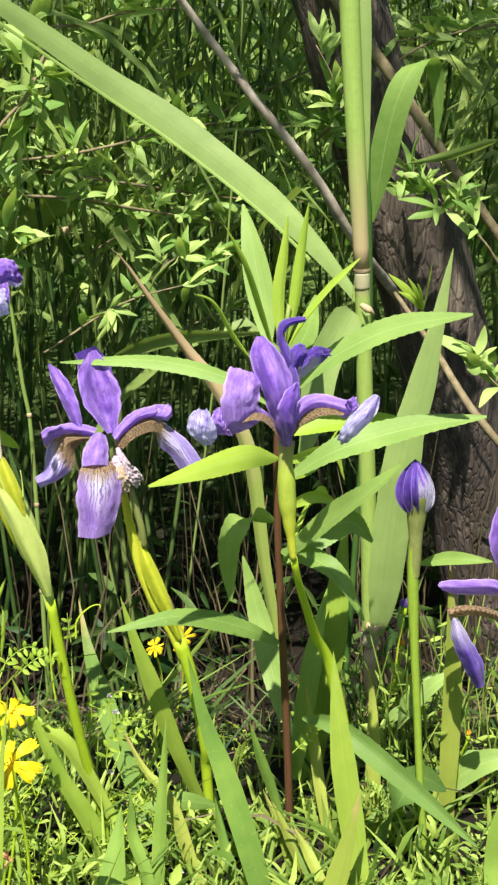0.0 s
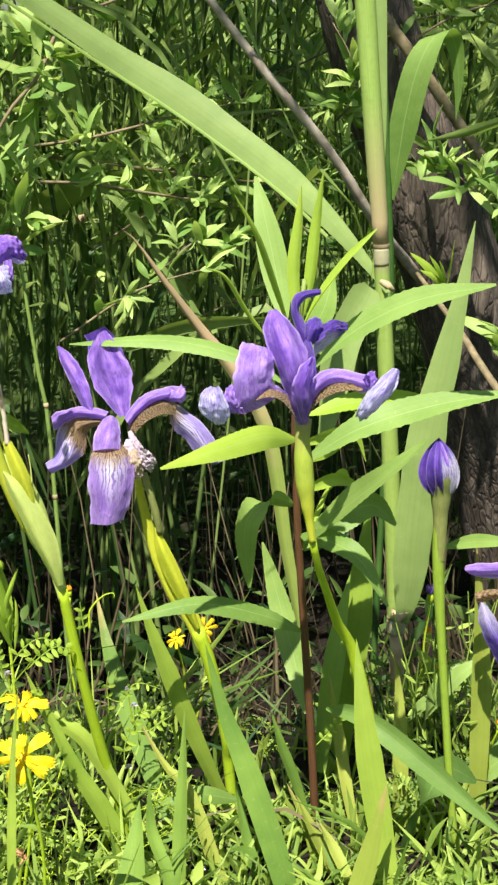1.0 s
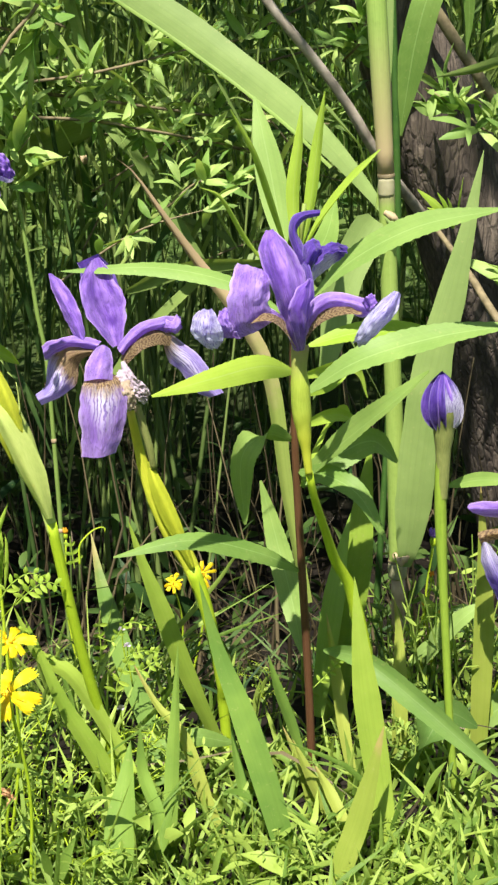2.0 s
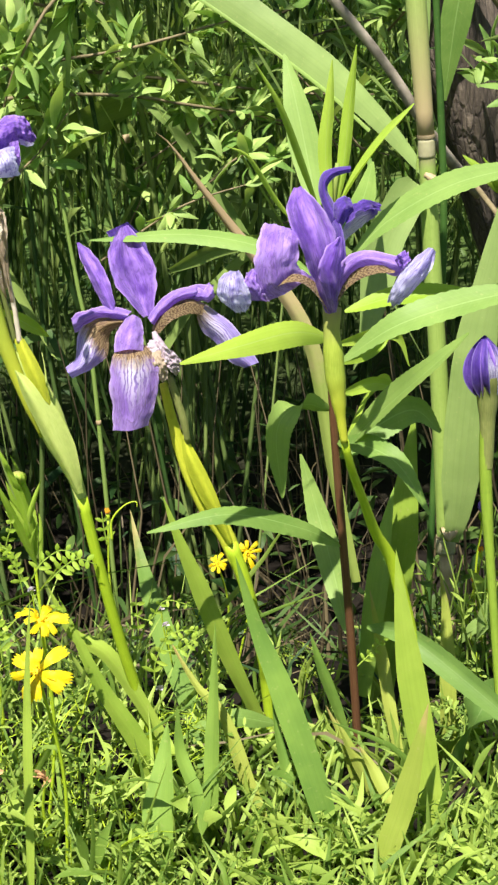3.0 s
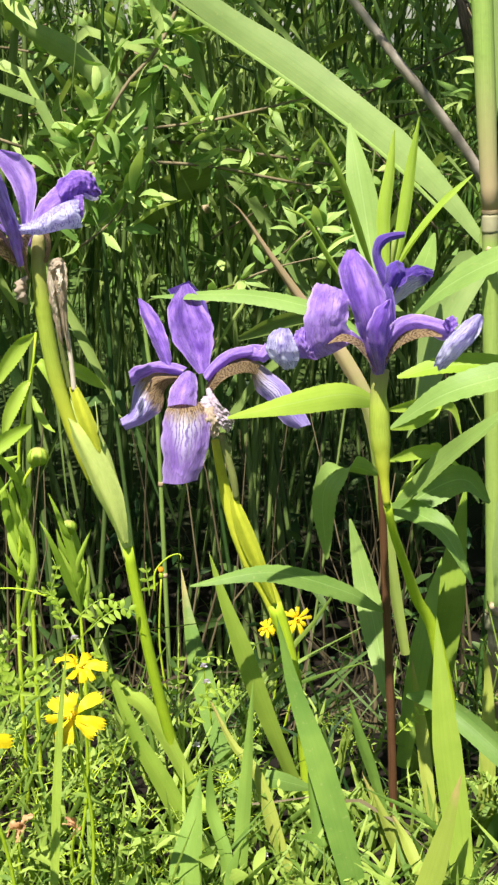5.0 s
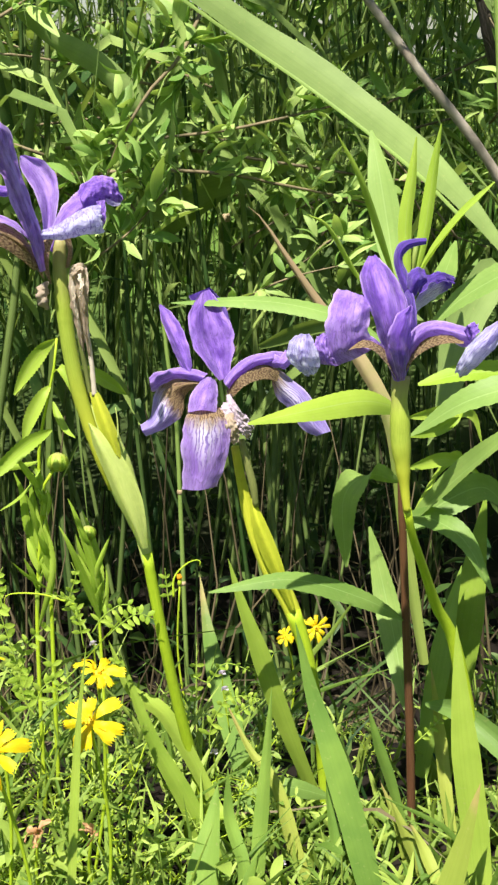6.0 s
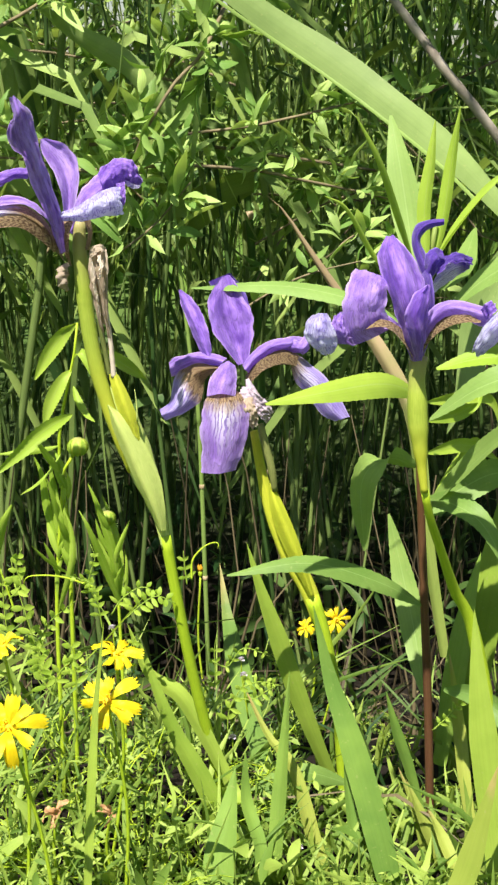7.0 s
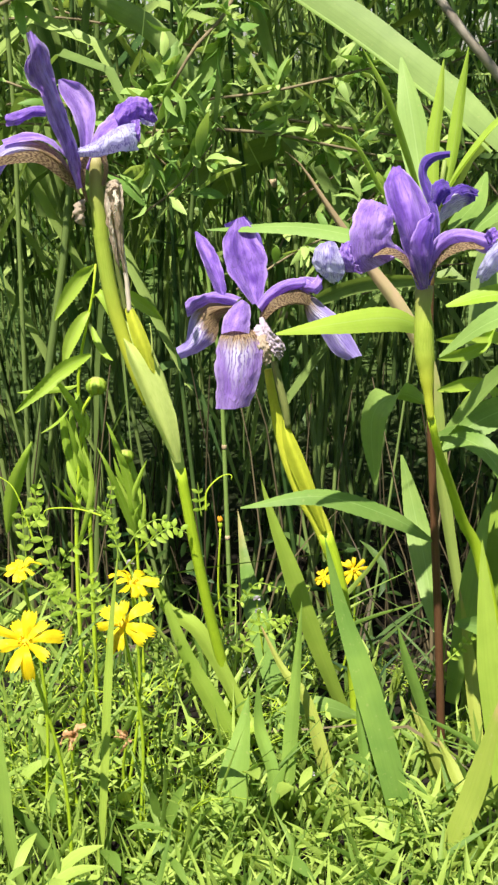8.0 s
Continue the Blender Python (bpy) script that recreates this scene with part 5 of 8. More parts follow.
    petal_sheet(t, "crest", [[(-0.0709, 0.1280, 0.3416), (-0.0629, 0.1270, 0.3438), (-0.0593, 0.1270, 0.3425), (-0.0561, 0.1280, 0.3460)], [(-0.0697, 0.1240, 0.3381), (-0.0623, 0.1220, 0.3402), (-0.0580, 0.1220, 0.3395), (-0.0540, 0.1240, 0.3427)], [(-0.0681, 0.1280, 0.3347), (-0.0619, 0.1270, 0.3360), (-0.0570, 0.1270, 0.3353), (-0.0536, 0.1280, 0.3378)]], M_STYLE, 0.0014, 38, "frilled petal tip", waves=1.6)
    s = Shape()
    s.tube([(-0.0797, 0.1040, 0.3086), (-0.0818, 0.1040, 0.3154), (-0.0852, 0.1060, 0.3213), (-0.0870, 0.1080, 0.3253)], (0.0016, 0.0024, 0.0024, 0.0012), n=26, sides=18, lumps=0.4, seed=3)
    w = part("withered_flower", s, M_WITHER_LILAC, t, "shrivelled pale lilac bloom")
    for k, e in enumerate(([[(-0.0893, 0.1020, 0.3228), (-0.0910, 0.0980, 0.3171), (-0.0873, 0.0980, 0.3102)], [(-0.0844, 0.1000, 0.3228), (-0.0830, 0.0960, 0.3175), (-0.0838, 0.0980, 0.3102)]], [[(-0.0852, 0.0980, 0.3215), (-0.0802, 0.0940, 0.3202), (-0.0751, 0.0940, 0.3161), (-0.0723, 0.0960, 0.3106)], [(-0.0858, 0.0980, 0.3152), (-0.0813, 0.0940, 0.3130), (-0.0770, 0.0940, 0.3094), (-0.0746, 0.0960, 0.3066)]],
                           [[(-0.0882, 0.0960, 0.3175), (-0.0877, 0.0920, 0.3119), (-0.0867, 0.0940, 0.3045), (-0.0835, 0.0960, 0.3006)], [(-0.0834, 0.0960, 0.3186), (-0.0812, 0.0920, 0.3129), (-0.0805, 0.0940, 0.3079), (-0.0812, 0.0960, 0.3035)]], [[(-0.0840, 0.0960, 0.3130), (-0.0801, 0.0940, 0.3090), (-0.0765, 0.0980, 0.3033)], [(-0.0805, 0.0960, 0.3148), (-0.0761, 0.0940, 0.3112), (-0.0733, 0.0980, 0.3069)]])):
        petal_sheet(w, "shrivelled_petal", e, (M_WITHER_LILAC, M_WITHER_LILAC, M_WITHER, M_WITHER_LILAC)[k], 0.0018, 33 + k, "", 30, 16, waves=2.3)


iris_veined()


def iris_tall():
    base = low((-0.0928, 0.0950, 0.0354))
    t = thing("iris", base, "tall purple iris with a dry withered flower on its stem", "flower", "irises")
    s = Shape()
    s.tube([base, (-0.0994, 0.0870, 0.0764), (-0.1060, 0.0800, 0.1119), (-0.1140, 0.0700, 0.1576), (-0.1201, 0.0620, 0.2005), (-0.1249, 0.0570, 0.2377), (-0.1269, 0.0550, 0.2543)], (0.0034, 0.0032, 0.0030, 0.0029), n=24, sides=12)
    part("stem", s, M_STEM, t)
    s = Shape()
    s.tube([(-0.1501, 0.0520, 0.3409), (-0.1468, 0.0520, 0.3253), (-0.1428, 0.0530, 0.3101), (-0.1384, 0.0540, 0.2946), (-0.1340, 0.0550, 0.2800), (-0.1301, 0.0550, 0.2678), (-0.1277, 0.0550, 0.2566), (-0.1264, 0.0550, 0.2475)], (0.0018, 0.0050, 0.0066, 0.0078, 0.0070, 0.0050, 0.0034, 0.0028), n=30, sides=16, flat=0.45)
    part("spathe", s, M_SPATHE, t, "pale yellow-green sheath around the stem")
    petal_sheet(t, "spathe", [[(-0.1533, 0.0470, 0.3254), (-0.1505, 0.0460, 0.3143), (-0.1458, 0.0460, 0.3010), (-0.1400, 0.0470, 0.2855), (-0.1335, 0.0490, 0.2703), (-0.1289, 0.0500, 0.2584)], [(-0.1521, 0.0440, 0.3266), (-0.1467, 0.0420, 0.3164), (-0.1408, 0.0420, 0.3030), (-0.1352, 0.0430, 0.2867), (-0.1306, 0.0450, 0.2721), (-0.1274, 0.0480, 0.2591)], [(-0.1515, 0.0460, 0.3257), (-0.1420, 0.0470, 0.3173), (-0.1335, 0.0480, 0.3024), (-0.1277, 0.0490, 0.2869), (-0.1258, 0.0490, 0.2731), (-0.1255, 0.0500, 0.2588)]], M_SPATHE, 0.0002, 57, "pale outer sheath folded over the inner one")
    petal_sheet(t, "spathe", [[(-0.1515, 0.0470, 0.3413), (-0.1498, 0.0460, 0.3332), (-0.1473, 0.0460, 0.3231), (-0.1423, 0.0470, 0.3126)], [(-0.1487, 0.0450, 0.3424), (-0.1453, 0.0430, 0.3329), (-0.1418, 0.0430, 0.3218), (-0.1389, 0.0450, 0.3098)], [(-0.1467, 0.0470, 0.3413), (-0.1419, 0.0470, 0.3308), (-0.1380, 0.0470, 0.3189), (-0.1368, 0.0470, 0.3062)]], M_SPATHE_TIP, 0.0002, 58, "yellow upper sheath")
    s = Shape()
    s.tube([(-0.1431, 0.0530, 0.2895), (-0.1483, 0.0500, 0.3084), (-0.1525, 0.0490, 0.3236), (-0.1568, 0.0480, 0.3411), (-0.1598, 0.0470, 0.3600), (-0.1617, 0.0460, 0.3805), (-0.1627, 0.0450, 0.4006), (-0.1624, 0.0450, 0.4178)], (0.0020, 0.0032, 0.0036, 0.0039, 0.0040, 0.0040, 0.0036, 0.0032), n=34, sides=14, lumps=0.03, seed=5)
    part("ovary", s, M_OVARY, t, "green seed case under the bloom")
    petal_sheet(t, "standard", [[(-0.1720, 0.0400, 0.4030), (-0.1742, 0.0360, 0.4149), (-0.1767, 0.0300, 0.4260), (-0.1806, 0.0240, 0.4381), (-0.1814, 0.0160, 0.4499), (-0.1852, 0.0120, 0.4540), (-0.1862, 0.0060, 0.4619), (-0.1820, 0.0020, 0.4692), (-0.1817, -0.0020, 0.4766)],
                                [(-0.1697, 0.0340, 0.4033), (-0.1706, 0.0280, 0.4165), (-0.1718, 0.0200, 0.4300), (-0.1741, 0.0120, 0.4441), (-0.1758, 0.0060, 0.4553), (-0.1772, 0.0020, 0.4613), (-0.1775, -0.0020, 0.4657), (-0.1774, -0.0060, 0.4707), (-0.1790, -0.0060, 0.4777)],
                                [(-0.1684, 0.0400, 0.4036), (-0.1681, 0.0360, 0.4176), (-0.1702, 0.0300, 0.4318), (-0.1724, 0.0240, 0.4438), (-0.1734, 0.0180, 0.4519), (-0.1738, 0.0140, 0.4575), (-0.1739, 0.0100, 0.4638), (-0.1740, 0.0060, 0.4694), (-0.1784, 0.0000, 0.4760)]], M_STYLE, 0.0026, 41, "", 70, 20, waves=2.8)
    petal_sheet(t, "standard", [[(-0.1861, 0.0440, 0.4432), (-0.1932, 0.0450, 0.4430), (-0.2007, 0.0460, 0.4409), (-0.2074, 0.0470, 0.4394)], [(-0.1848, 0.0400, 0.4409), (-0.1916, 0.0400, 0.4407), (-0.1991, 0.0410, 0.4378), (-0.2062, 0.0430, 0.4368)], [(-0.1859, 0.0440, 0.4380), (-0.1930, 0.0450, 0.4378), (-0.2003, 0.0460, 0.4343), (-0.2069, 0.0470, 0.4336)]], M_STANDARD, 0.0014, 42, waves=1.6)
    petal_sheet(t, "standard", [[(-0.1735, 0.0500, 0.4076), (-0.1718, 0.0540, 0.4236), (-0.1762, 0.0600, 0.4388), (-0.1827, 0.0640, 0.4483), (-0.1841, 0.0660, 0.4552)], [(-0.1718, 0.0560, 0.4096), (-0.1702, 0.0640, 0.4280), (-0.1724, 0.0700, 0.4417), (-0.1774, 0.0720, 0.4510), (-0.1841, 0.0700, 0.4555)], [(-0.1671, 0.0500, 0.4131), (-0.1654, 0.0560, 0.4266), (-0.1646, 0.0620, 0.4386), (-0.1673, 0.0680, 0.4468), (-0.1736, 0.0700, 0.4530), (-0.1827, 0.0700, 0.4558)]], M_STYLE, 0.0008, 43)
    petal_sheet(t, "standard", [[(-0.1690, 0.0480, 0.4128), (-0.1642, 0.0500, 0.4278), (-0.1584, 0.0530, 0.4356), (-0.1510, 0.0560, 0.4406)], [(-0.1667, 0.0420, 0.4125), (-0.1598, 0.0430, 0.4253), (-0.1535, 0.0460, 0.4308), (-0.1475, 0.0500, 0.4347)], [(-0.1663, 0.0480, 0.4106), (-0.1579, 0.0500, 0.4207), (-0.1517, 0.0530, 0.4247), (-0.1454, 0.0560, 0.4282)]], M_STYLE, 0.0012, 44, "drooping crumpled petal", waves=1.8)
    petal_sheet(t, "standard", [[(-0.1533, 0.0500, 0.4396), (-0.1505, 0.0540, 0.4440), (-0.1436, 0.0560, 0.4468), (-0.1369, 0.0580, 0.4444), (-0.1328, 0.0600, 0.4350)], [(-0.1500, 0.0420, 0.4355), (-0.1458, 0.0440, 0.4401), (-0.1408, 0.0470, 0.4424), (-0.1362, 0.0520, 0.4388), (-0.1336, 0.0580, 0.4339)], [(-0.1496, 0.0480, 0.4290), (-0.1460, 0.0500, 0.4315), (-0.1425, 0.0530, 0.4344), (-0.1397, 0.0560, 0.4341), (-0.1370, 0.0600, 0.4321)]], M_STANDARD, 0.0026, 56, "crumpled violet petal end", 48, 22, waves=2.6)
    petal_sheet(t, "standard", [[(-0.1438, 0.0440, 0.4353), (-0.1419, 0.0410, 0.4297), (-0.1403, 0.0420, 0.4253)], [(-0.1397, 0.0460, 0.4361), (-0.1389, 0.0430, 0.4306), (-0.1397, 0.0430, 0.4249)]], M_STANDARD, 0.0008, 59, waves=1.6)
    petal_sheet(t, "standard", [[(-0.1395, 0.0480, 0.4365), (-0.1360, 0.0500, 0.4347), (-0.1335, 0.0550, 0.4334)], [(-0.1393, 0.0500, 0.4336), (-0.1364, 0.0520, 0.4323), (-0.1342, 0.0560, 0.4319)]], M_FALL_PALE, 0.0005, 60)
    petal_sheet(t, "fall", [[(-0.1678, 0.0360, 0.4229), (-0.1683, 0.0310, 0.4211), (-0.1676, 0.0340, 0.4186)], [(-0.1594, 0.0340, 0.4268), (-0.1579, 0.0260, 0.4235), (-0.1575, 0.0300, 0.4188)], [(-0.1506, 0.0340, 0.4321), (-0.1490, 0.0250, 0.4275), (-0.1488, 0.0300, 0.4209)], [(-0.1447, 0.0360, 0.4342), (-0.1426, 0.0280, 0.4290), (-0.1424, 0.0320, 0.4217)], [(-0.1413, 0.0400, 0.4343), (-0.1395, 0.0340, 0.4288), (-0.1387, 0.0360, 0.4225)]], M_FALL_PALE, 0.0013, 45, "pale veined petal", 24, 30, waves=1.8)
    petal_sheet(t, "fall", [[(-0.1693, 0.0400, 0.4187), (-0.1701, 0.0380, 0.4120), (-0.1695, 0.0400, 0.4036), (-0.1671, 0.0430, 0.3960)], [(-0.1621, 0.0340, 0.4205), (-0.1652, 0.0340, 0.4125), (-0.1666, 0.0380, 0.4038), (-0.1664, 0.0420, 0.3962)]], M_HAFT, 0.0002, 46, "tan netted petal base")
    petal_sheet(t, "fall", [[(-0.1586, 0.0380, 0.4189), (-0.1574, 0.0390, 0.4123), (-0.1596, 0.0430, 0.4042)], [(-0.1563, 0.0420, 0.4190), (-0.1557, 0.0430, 0.4118), (-0.1583, 0.0450, 0.4034)]], M_HAFT, 0.0002, 55, "tan netted petal base")
    petal_sheet(t, "fall", [[(-0.1705, 0.0420, 0.4027), (-0.1770, 0.0400, 0.4176), (-0.1860, 0.0380, 0.4254), (-0.1968, 0.0380, 0.4271), (-0.2078, 0.0380, 0.4250), (-0.2166, 0.0380, 0.4164), (-0.2211, 0.0380, 0.4061)], [(-0.1695, 0.0370, 0.4018), (-0.1765, 0.0340, 0.4146), (-0.1854, 0.0320, 0.4218), (-0.1954, 0.0310, 0.4233), (-0.2047, 0.0310, 0.4210), (-0.2111, 0.0310, 0.4141), (-0.2152, 0.0320, 0.4048)], [(-0.1701, 0.0420, 0.3984), (-0.1785, 0.0400, 0.4101), (-0.1875, 0.0380, 0.4174), (-0.1973, 0.0380, 0.4190), (-0.2045, 0.0380, 0.4164), (-0.2093, 0.0380, 0.4104), (-0.2119, 0.0380, 0.4039)]], M_FALL_NET, 0.0006, 47, "arching petal with a netted tan base")
    petal_sheet(t, "fall", [[(-0.1714, 0.0360, 0.4057), (-0.1761, 0.0310, 0.4135), (-0.1848, 0.0270, 0.4213), (-0.1940, 0.0250, 0.4223), (-0.2071, 0.0250, 0.4198)], [(-0.1732, 0.0360, 0.4035), (-0.1799, 0.0310, 0.4109), (-0.1865, 0.0270, 0.4162), (-0.1944, 0.0250, 0.4170), (-0.2074, 0.0250, 0.4155)]], M_HAFT, 0.0002, 49, "tan netted petal base")
    petal_sheet(t, "style_arm", [[(-0.1705, 0.0380, 0.4093), (-0.1767, 0.0370, 0.4228), (-0.1853, 0.0360, 0.4294), (-0.1961, 0.0360, 0.4305), (-0.2074, 0.0370, 0.4277)], [(-0.1693, 0.0340, 0.4066), (-0.1753, 0.0320, 0.4197), (-0.1842, 0.0300, 0.4263), (-0.1949, 0.0300, 0.4274), (-0.2047, 0.0320, 0.4246)]], M_STYLE, 0.0008, 48)
    s = Shape()
    s.tube([(-0.1488, 0.0460, 0.3399), (-0.1492, 0.0450, 0.3527), (-0.1498, 0.0440, 0.3636), (-0.1508, 0.0430, 0.3756), (-0.1523, 0.0420, 0.3896), (-0.1535, 0.0420, 0.4005)], (0.0013, 0.0012, 0.0011, 0.0010, 0.0009, 0.0006), n=40, sides=10, lumps=0.2, seed=6)
    w = part("withered_flower", s, M_WITHER, t, "dry papery brown remains of a flower")
    k = Shape()
    k.tube([(-0.1511, 0.0480, 0.3394), (-0.1527, 0.0470, 0.3522), (-0.1541, 0.0450, 0.3640), (-0.1554, 0.0430, 0.3789)], (0.0012, 0.0013, 0.0012, 0.0007), n=14, sides=8)
    part("old_flower_stalk", k, M_BUD_NECK, t, "olive stalk of the withered flower")
    for k, e in enumerate(([[(-0.1576, 0.0440, 0.4035), (-0.1578, 0.0430, 0.3949), (-0.1571, 0.0430, 0.3839), (-0.1543, 0.0450, 0.3668)], [(-0.1526, 0.0410, 0.4056), (-0.1526, 0.0400, 0.3954), (-0.1526, 0.0410, 0.3842), (-0.1519, 0.0440, 0.3670)], [(-0.1491, 0.0440, 0.4035), (-0.1490, 0.0430, 0.3949), (-0.1494, 0.0430, 0.3839), (-0.1498, 0.0450, 0.3668)]],
                           [[(-0.1572, 0.0400, 0.4035), (-0.1577, 0.0380, 0.3957), (-0.1572, 0.0390, 0.3846), (-0.1550, 0.0420, 0.3702), (-0.1534, 0.0440, 0.3630)], [(-0.1541, 0.0370, 0.4050), (-0.1536, 0.0350, 0.3961), (-0.1536, 0.0370, 0.3849), (-0.1529, 0.0410, 0.3704), (-0.1523, 0.0440, 0.3630)]],
                           [[(-0.1539, 0.0360, 0.4057), (-0.1533, 0.0350, 0.3961), (-0.1523, 0.0370, 0.3835), (-0.1514, 0.0400, 0.3705), (-0.1503, 0.0430, 0.3604)], [(-0.1502, 0.0330, 0.4045), (-0.1489, 0.0330, 0.3964), (-0.1488, 0.0360, 0.3837), (-0.1494, 0.0400, 0.3705), (-0.1492, 0.0430, 0.3604)]],
                           [[(-0.1512, 0.0360, 0.4052), (-0.1497, 0.0350, 0.3975), (-0.1509, 0.0380, 0.3875), (-0.1504, 0.0410, 0.3776)], [(-0.1477, 0.0340, 0.4044), (-0.1469, 0.0340, 0.3963), (-0.1489, 0.0370, 0.3863), (-0.1491, 0.0410, 0.3770)]],
                           [[(-0.1563, 0.0360, 0.4014), (-0.1545, 0.0330, 0.4064), (-0.1506, 0.0330, 0.4078), (-0.1480, 0.0360, 0.4054)], [(-0.1551, 0.0350, 0.3989), (-0.1521, 0.0310, 0.4038), (-0.1493, 0.0310, 0.4048), (-0.1486, 0.0340, 0.4017)]],
                           [[(-0.1556, 0.0330, 0.3992), (-0.1549, 0.0340, 0.3881), (-0.1534, 0.0380, 0.3737)], [(-0.1541, 0.0310, 0.4000), (-0.1533, 0.0330, 0.3883), (-0.1526, 0.0380, 0.3737)]],
                           [[(-0.1516, 0.0310, 0.4027), (-0.1506, 0.0300, 0.3969), (-0.1524, 0.0330, 0.3899)], [(-0.1498, 0.0300, 0.4034), (-0.1491, 0.0290, 0.3965), (-0.1517, 0.0330, 0.3889)]])):
        petal_sheet(w, "shrivelled_petal", e, M_WITHER, 0.0010, 51 + k, "", 34, 12, waves=2.2)
    s = Shape()
    s.tube([(-0.1691, 0.0420, 0.3843), (-0.1710, 0.0400, 0.3887), (-0.1706, 0.0400, 0.3946), (-0.1683, 0.0420, 0.3972)], (0.0010, 0.0024, 0.0024, 0.0010), n=20, sides=14, lumps=0.9, seed=9)
    part("withered_flower", s, M_WITHER, t)
    s = Shape()
    s.tube([(-0.1378, 0.0460, 0.3173), (-0.1379, 0.0460, 0.3268), (-0.1386, 0.0460, 0.3341)], (0.0006, 0.0004, 0.0002), n=6, sides=5)
    part("spathe_tip", s, M_SPATHE, t)


iris_tall()


def iris_edge():
    base = low((0.1620, 0.1000, 0.0475))
    t = thing("iris", base, "deep purple iris with a drooping fall", "flower", "irises")
    s = Shape()
    s.tube([base, (0.1599, 0.1000, 0.1097), (0.1578, 0.1000, 0.1695), (0.1550, 0.1000, 0.2005)], (0.0034, 0.0032, 0.0036), n=14, sides=10)
    part("stem", s, M_STEM, t)
    h = (0.1537, 0.1000, 0.2062)
    petal_sheet(t, "fall", [[(0.1073, 0.0860, 0.2248), (0.1147, 0.0860, 0.2263), (0.1262, 0.0900, 0.2240), (0.1412, 0.0960, 0.2169), (0.1517, 0.1000, 0.2075)], [(0.1067, 0.0800, 0.2232), (0.1133, 0.0800, 0.2257), (0.1247, 0.0840, 0.2238), (0.1399, 0.0910, 0.2164), (0.1512, 0.0980, 0.2055)], [(0.1101, 0.0860, 0.2157), (0.1155, 0.0860, 0.2192), (0.1265, 0.0900, 0.2175), (0.1412, 0.0960, 0.2105), (0.1516, 0.1000, 0.2017)]], M_HAFT, 0.0003, 61, "tan netted petal base")
    petal_sheet(t, "fall", [[(0.1096, 0.0860, 0.2176), (0.1095, 0.0820, 0.2064), (0.1165, 0.0800, 0.1901), (0.1259, 0.0820, 0.1726)], [(0.1104, 0.0810, 0.2207), (0.1140, 0.0750, 0.2091), (0.1218, 0.0730, 0.1933), (0.1280, 0.0780, 0.1749)], [(0.1145, 0.0860, 0.2174), (0.1221, 0.0820, 0.2043), (0.1296, 0.0800, 0.1898), (0.1315, 0.0820, 0.1739)]], M_BLUEFALL, 0.0010, 67, "deep violet drooping petal with a white base")
    petal_sheet(t, "style_arm", [[(0.1494, 0.0960, 0.2301), (0.1391, 0.0920, 0.2389), (0.1240, 0.0880, 0.2424), (0.1097, 0.0860, 0.2431), (0.1028, 0.0860, 0.2423), (0.1012, 0.0860, 0.2405)], [(0.1479, 0.0900, 0.2281), (0.1376, 0.0860, 0.2367), (0.1226, 0.0820, 0.2400), (0.1084, 0.0800, 0.2413), (0.1009, 0.0830, 0.2403)], [(0.1499, 0.0960, 0.2207), (0.1396, 0.0920, 0.2289), (0.1245, 0.0880, 0.2320), (0.1109, 0.0860, 0.2342), (0.1041, 0.0860, 0.2367)]], M_STYLE, 0.0008, 62)
    petal_sheet(t, "standard", [[(0.1463, 0.0980, 0.2387), (0.1385, 0.0980, 0.2483), (0.1347, 0.1000, 0.2643), (0.1377, 0.1020, 0.2780), (0.1417, 0.1040, 0.2858)], [(0.1474, 0.0920, 0.2412), (0.1435, 0.0900, 0.2514), (0.1419, 0.0920, 0.2670), (0.1430, 0.0960, 0.2800), (0.1432, 0.1020, 0.2869)], [(0.1520, 0.0980, 0.2385), (0.1536, 0.0980, 0.2477), (0.1537, 0.1000, 0.2635), (0.1514, 0.1020, 0.2775), (0.1456, 0.1040, 0.2857)]], M_STANDARD, 0.0009, 63)
    petal(t, "standard", [(0.1555, 0.1050, 0.2172), (0.1594, 0.1100, 0.2375), (0.1617, 0.1100, 0.2598), (0.1605, 0.1100, 0.2819)], 0.016, (0.95, 0.1, 0.1), M_STANDARD, "petal", 0.4, 0.05, 64)
    petal(t, "fall", [h, (0.1644, 0.1040, 0.2134), (0.1802, 0.1080, 0.2091), (0.1892, 0.1100, 0.1904), (0.1946, 0.1100, 0.1626)], 0.0165, (0.35, -0.85, -0.1), M_FALL, "fall", -0.3, 0.05, 65)
    petal(t, "style_arm", [(0.1542, 0.1000, 0.2157), (0.1655, 0.1040, 0.2248), (0.1811, 0.1080, 0.2224)], 0.010, (0.1, 0.5, 0.85), M_STYLE, "arm", -0.4, 0.05, 66)


iris_edge()


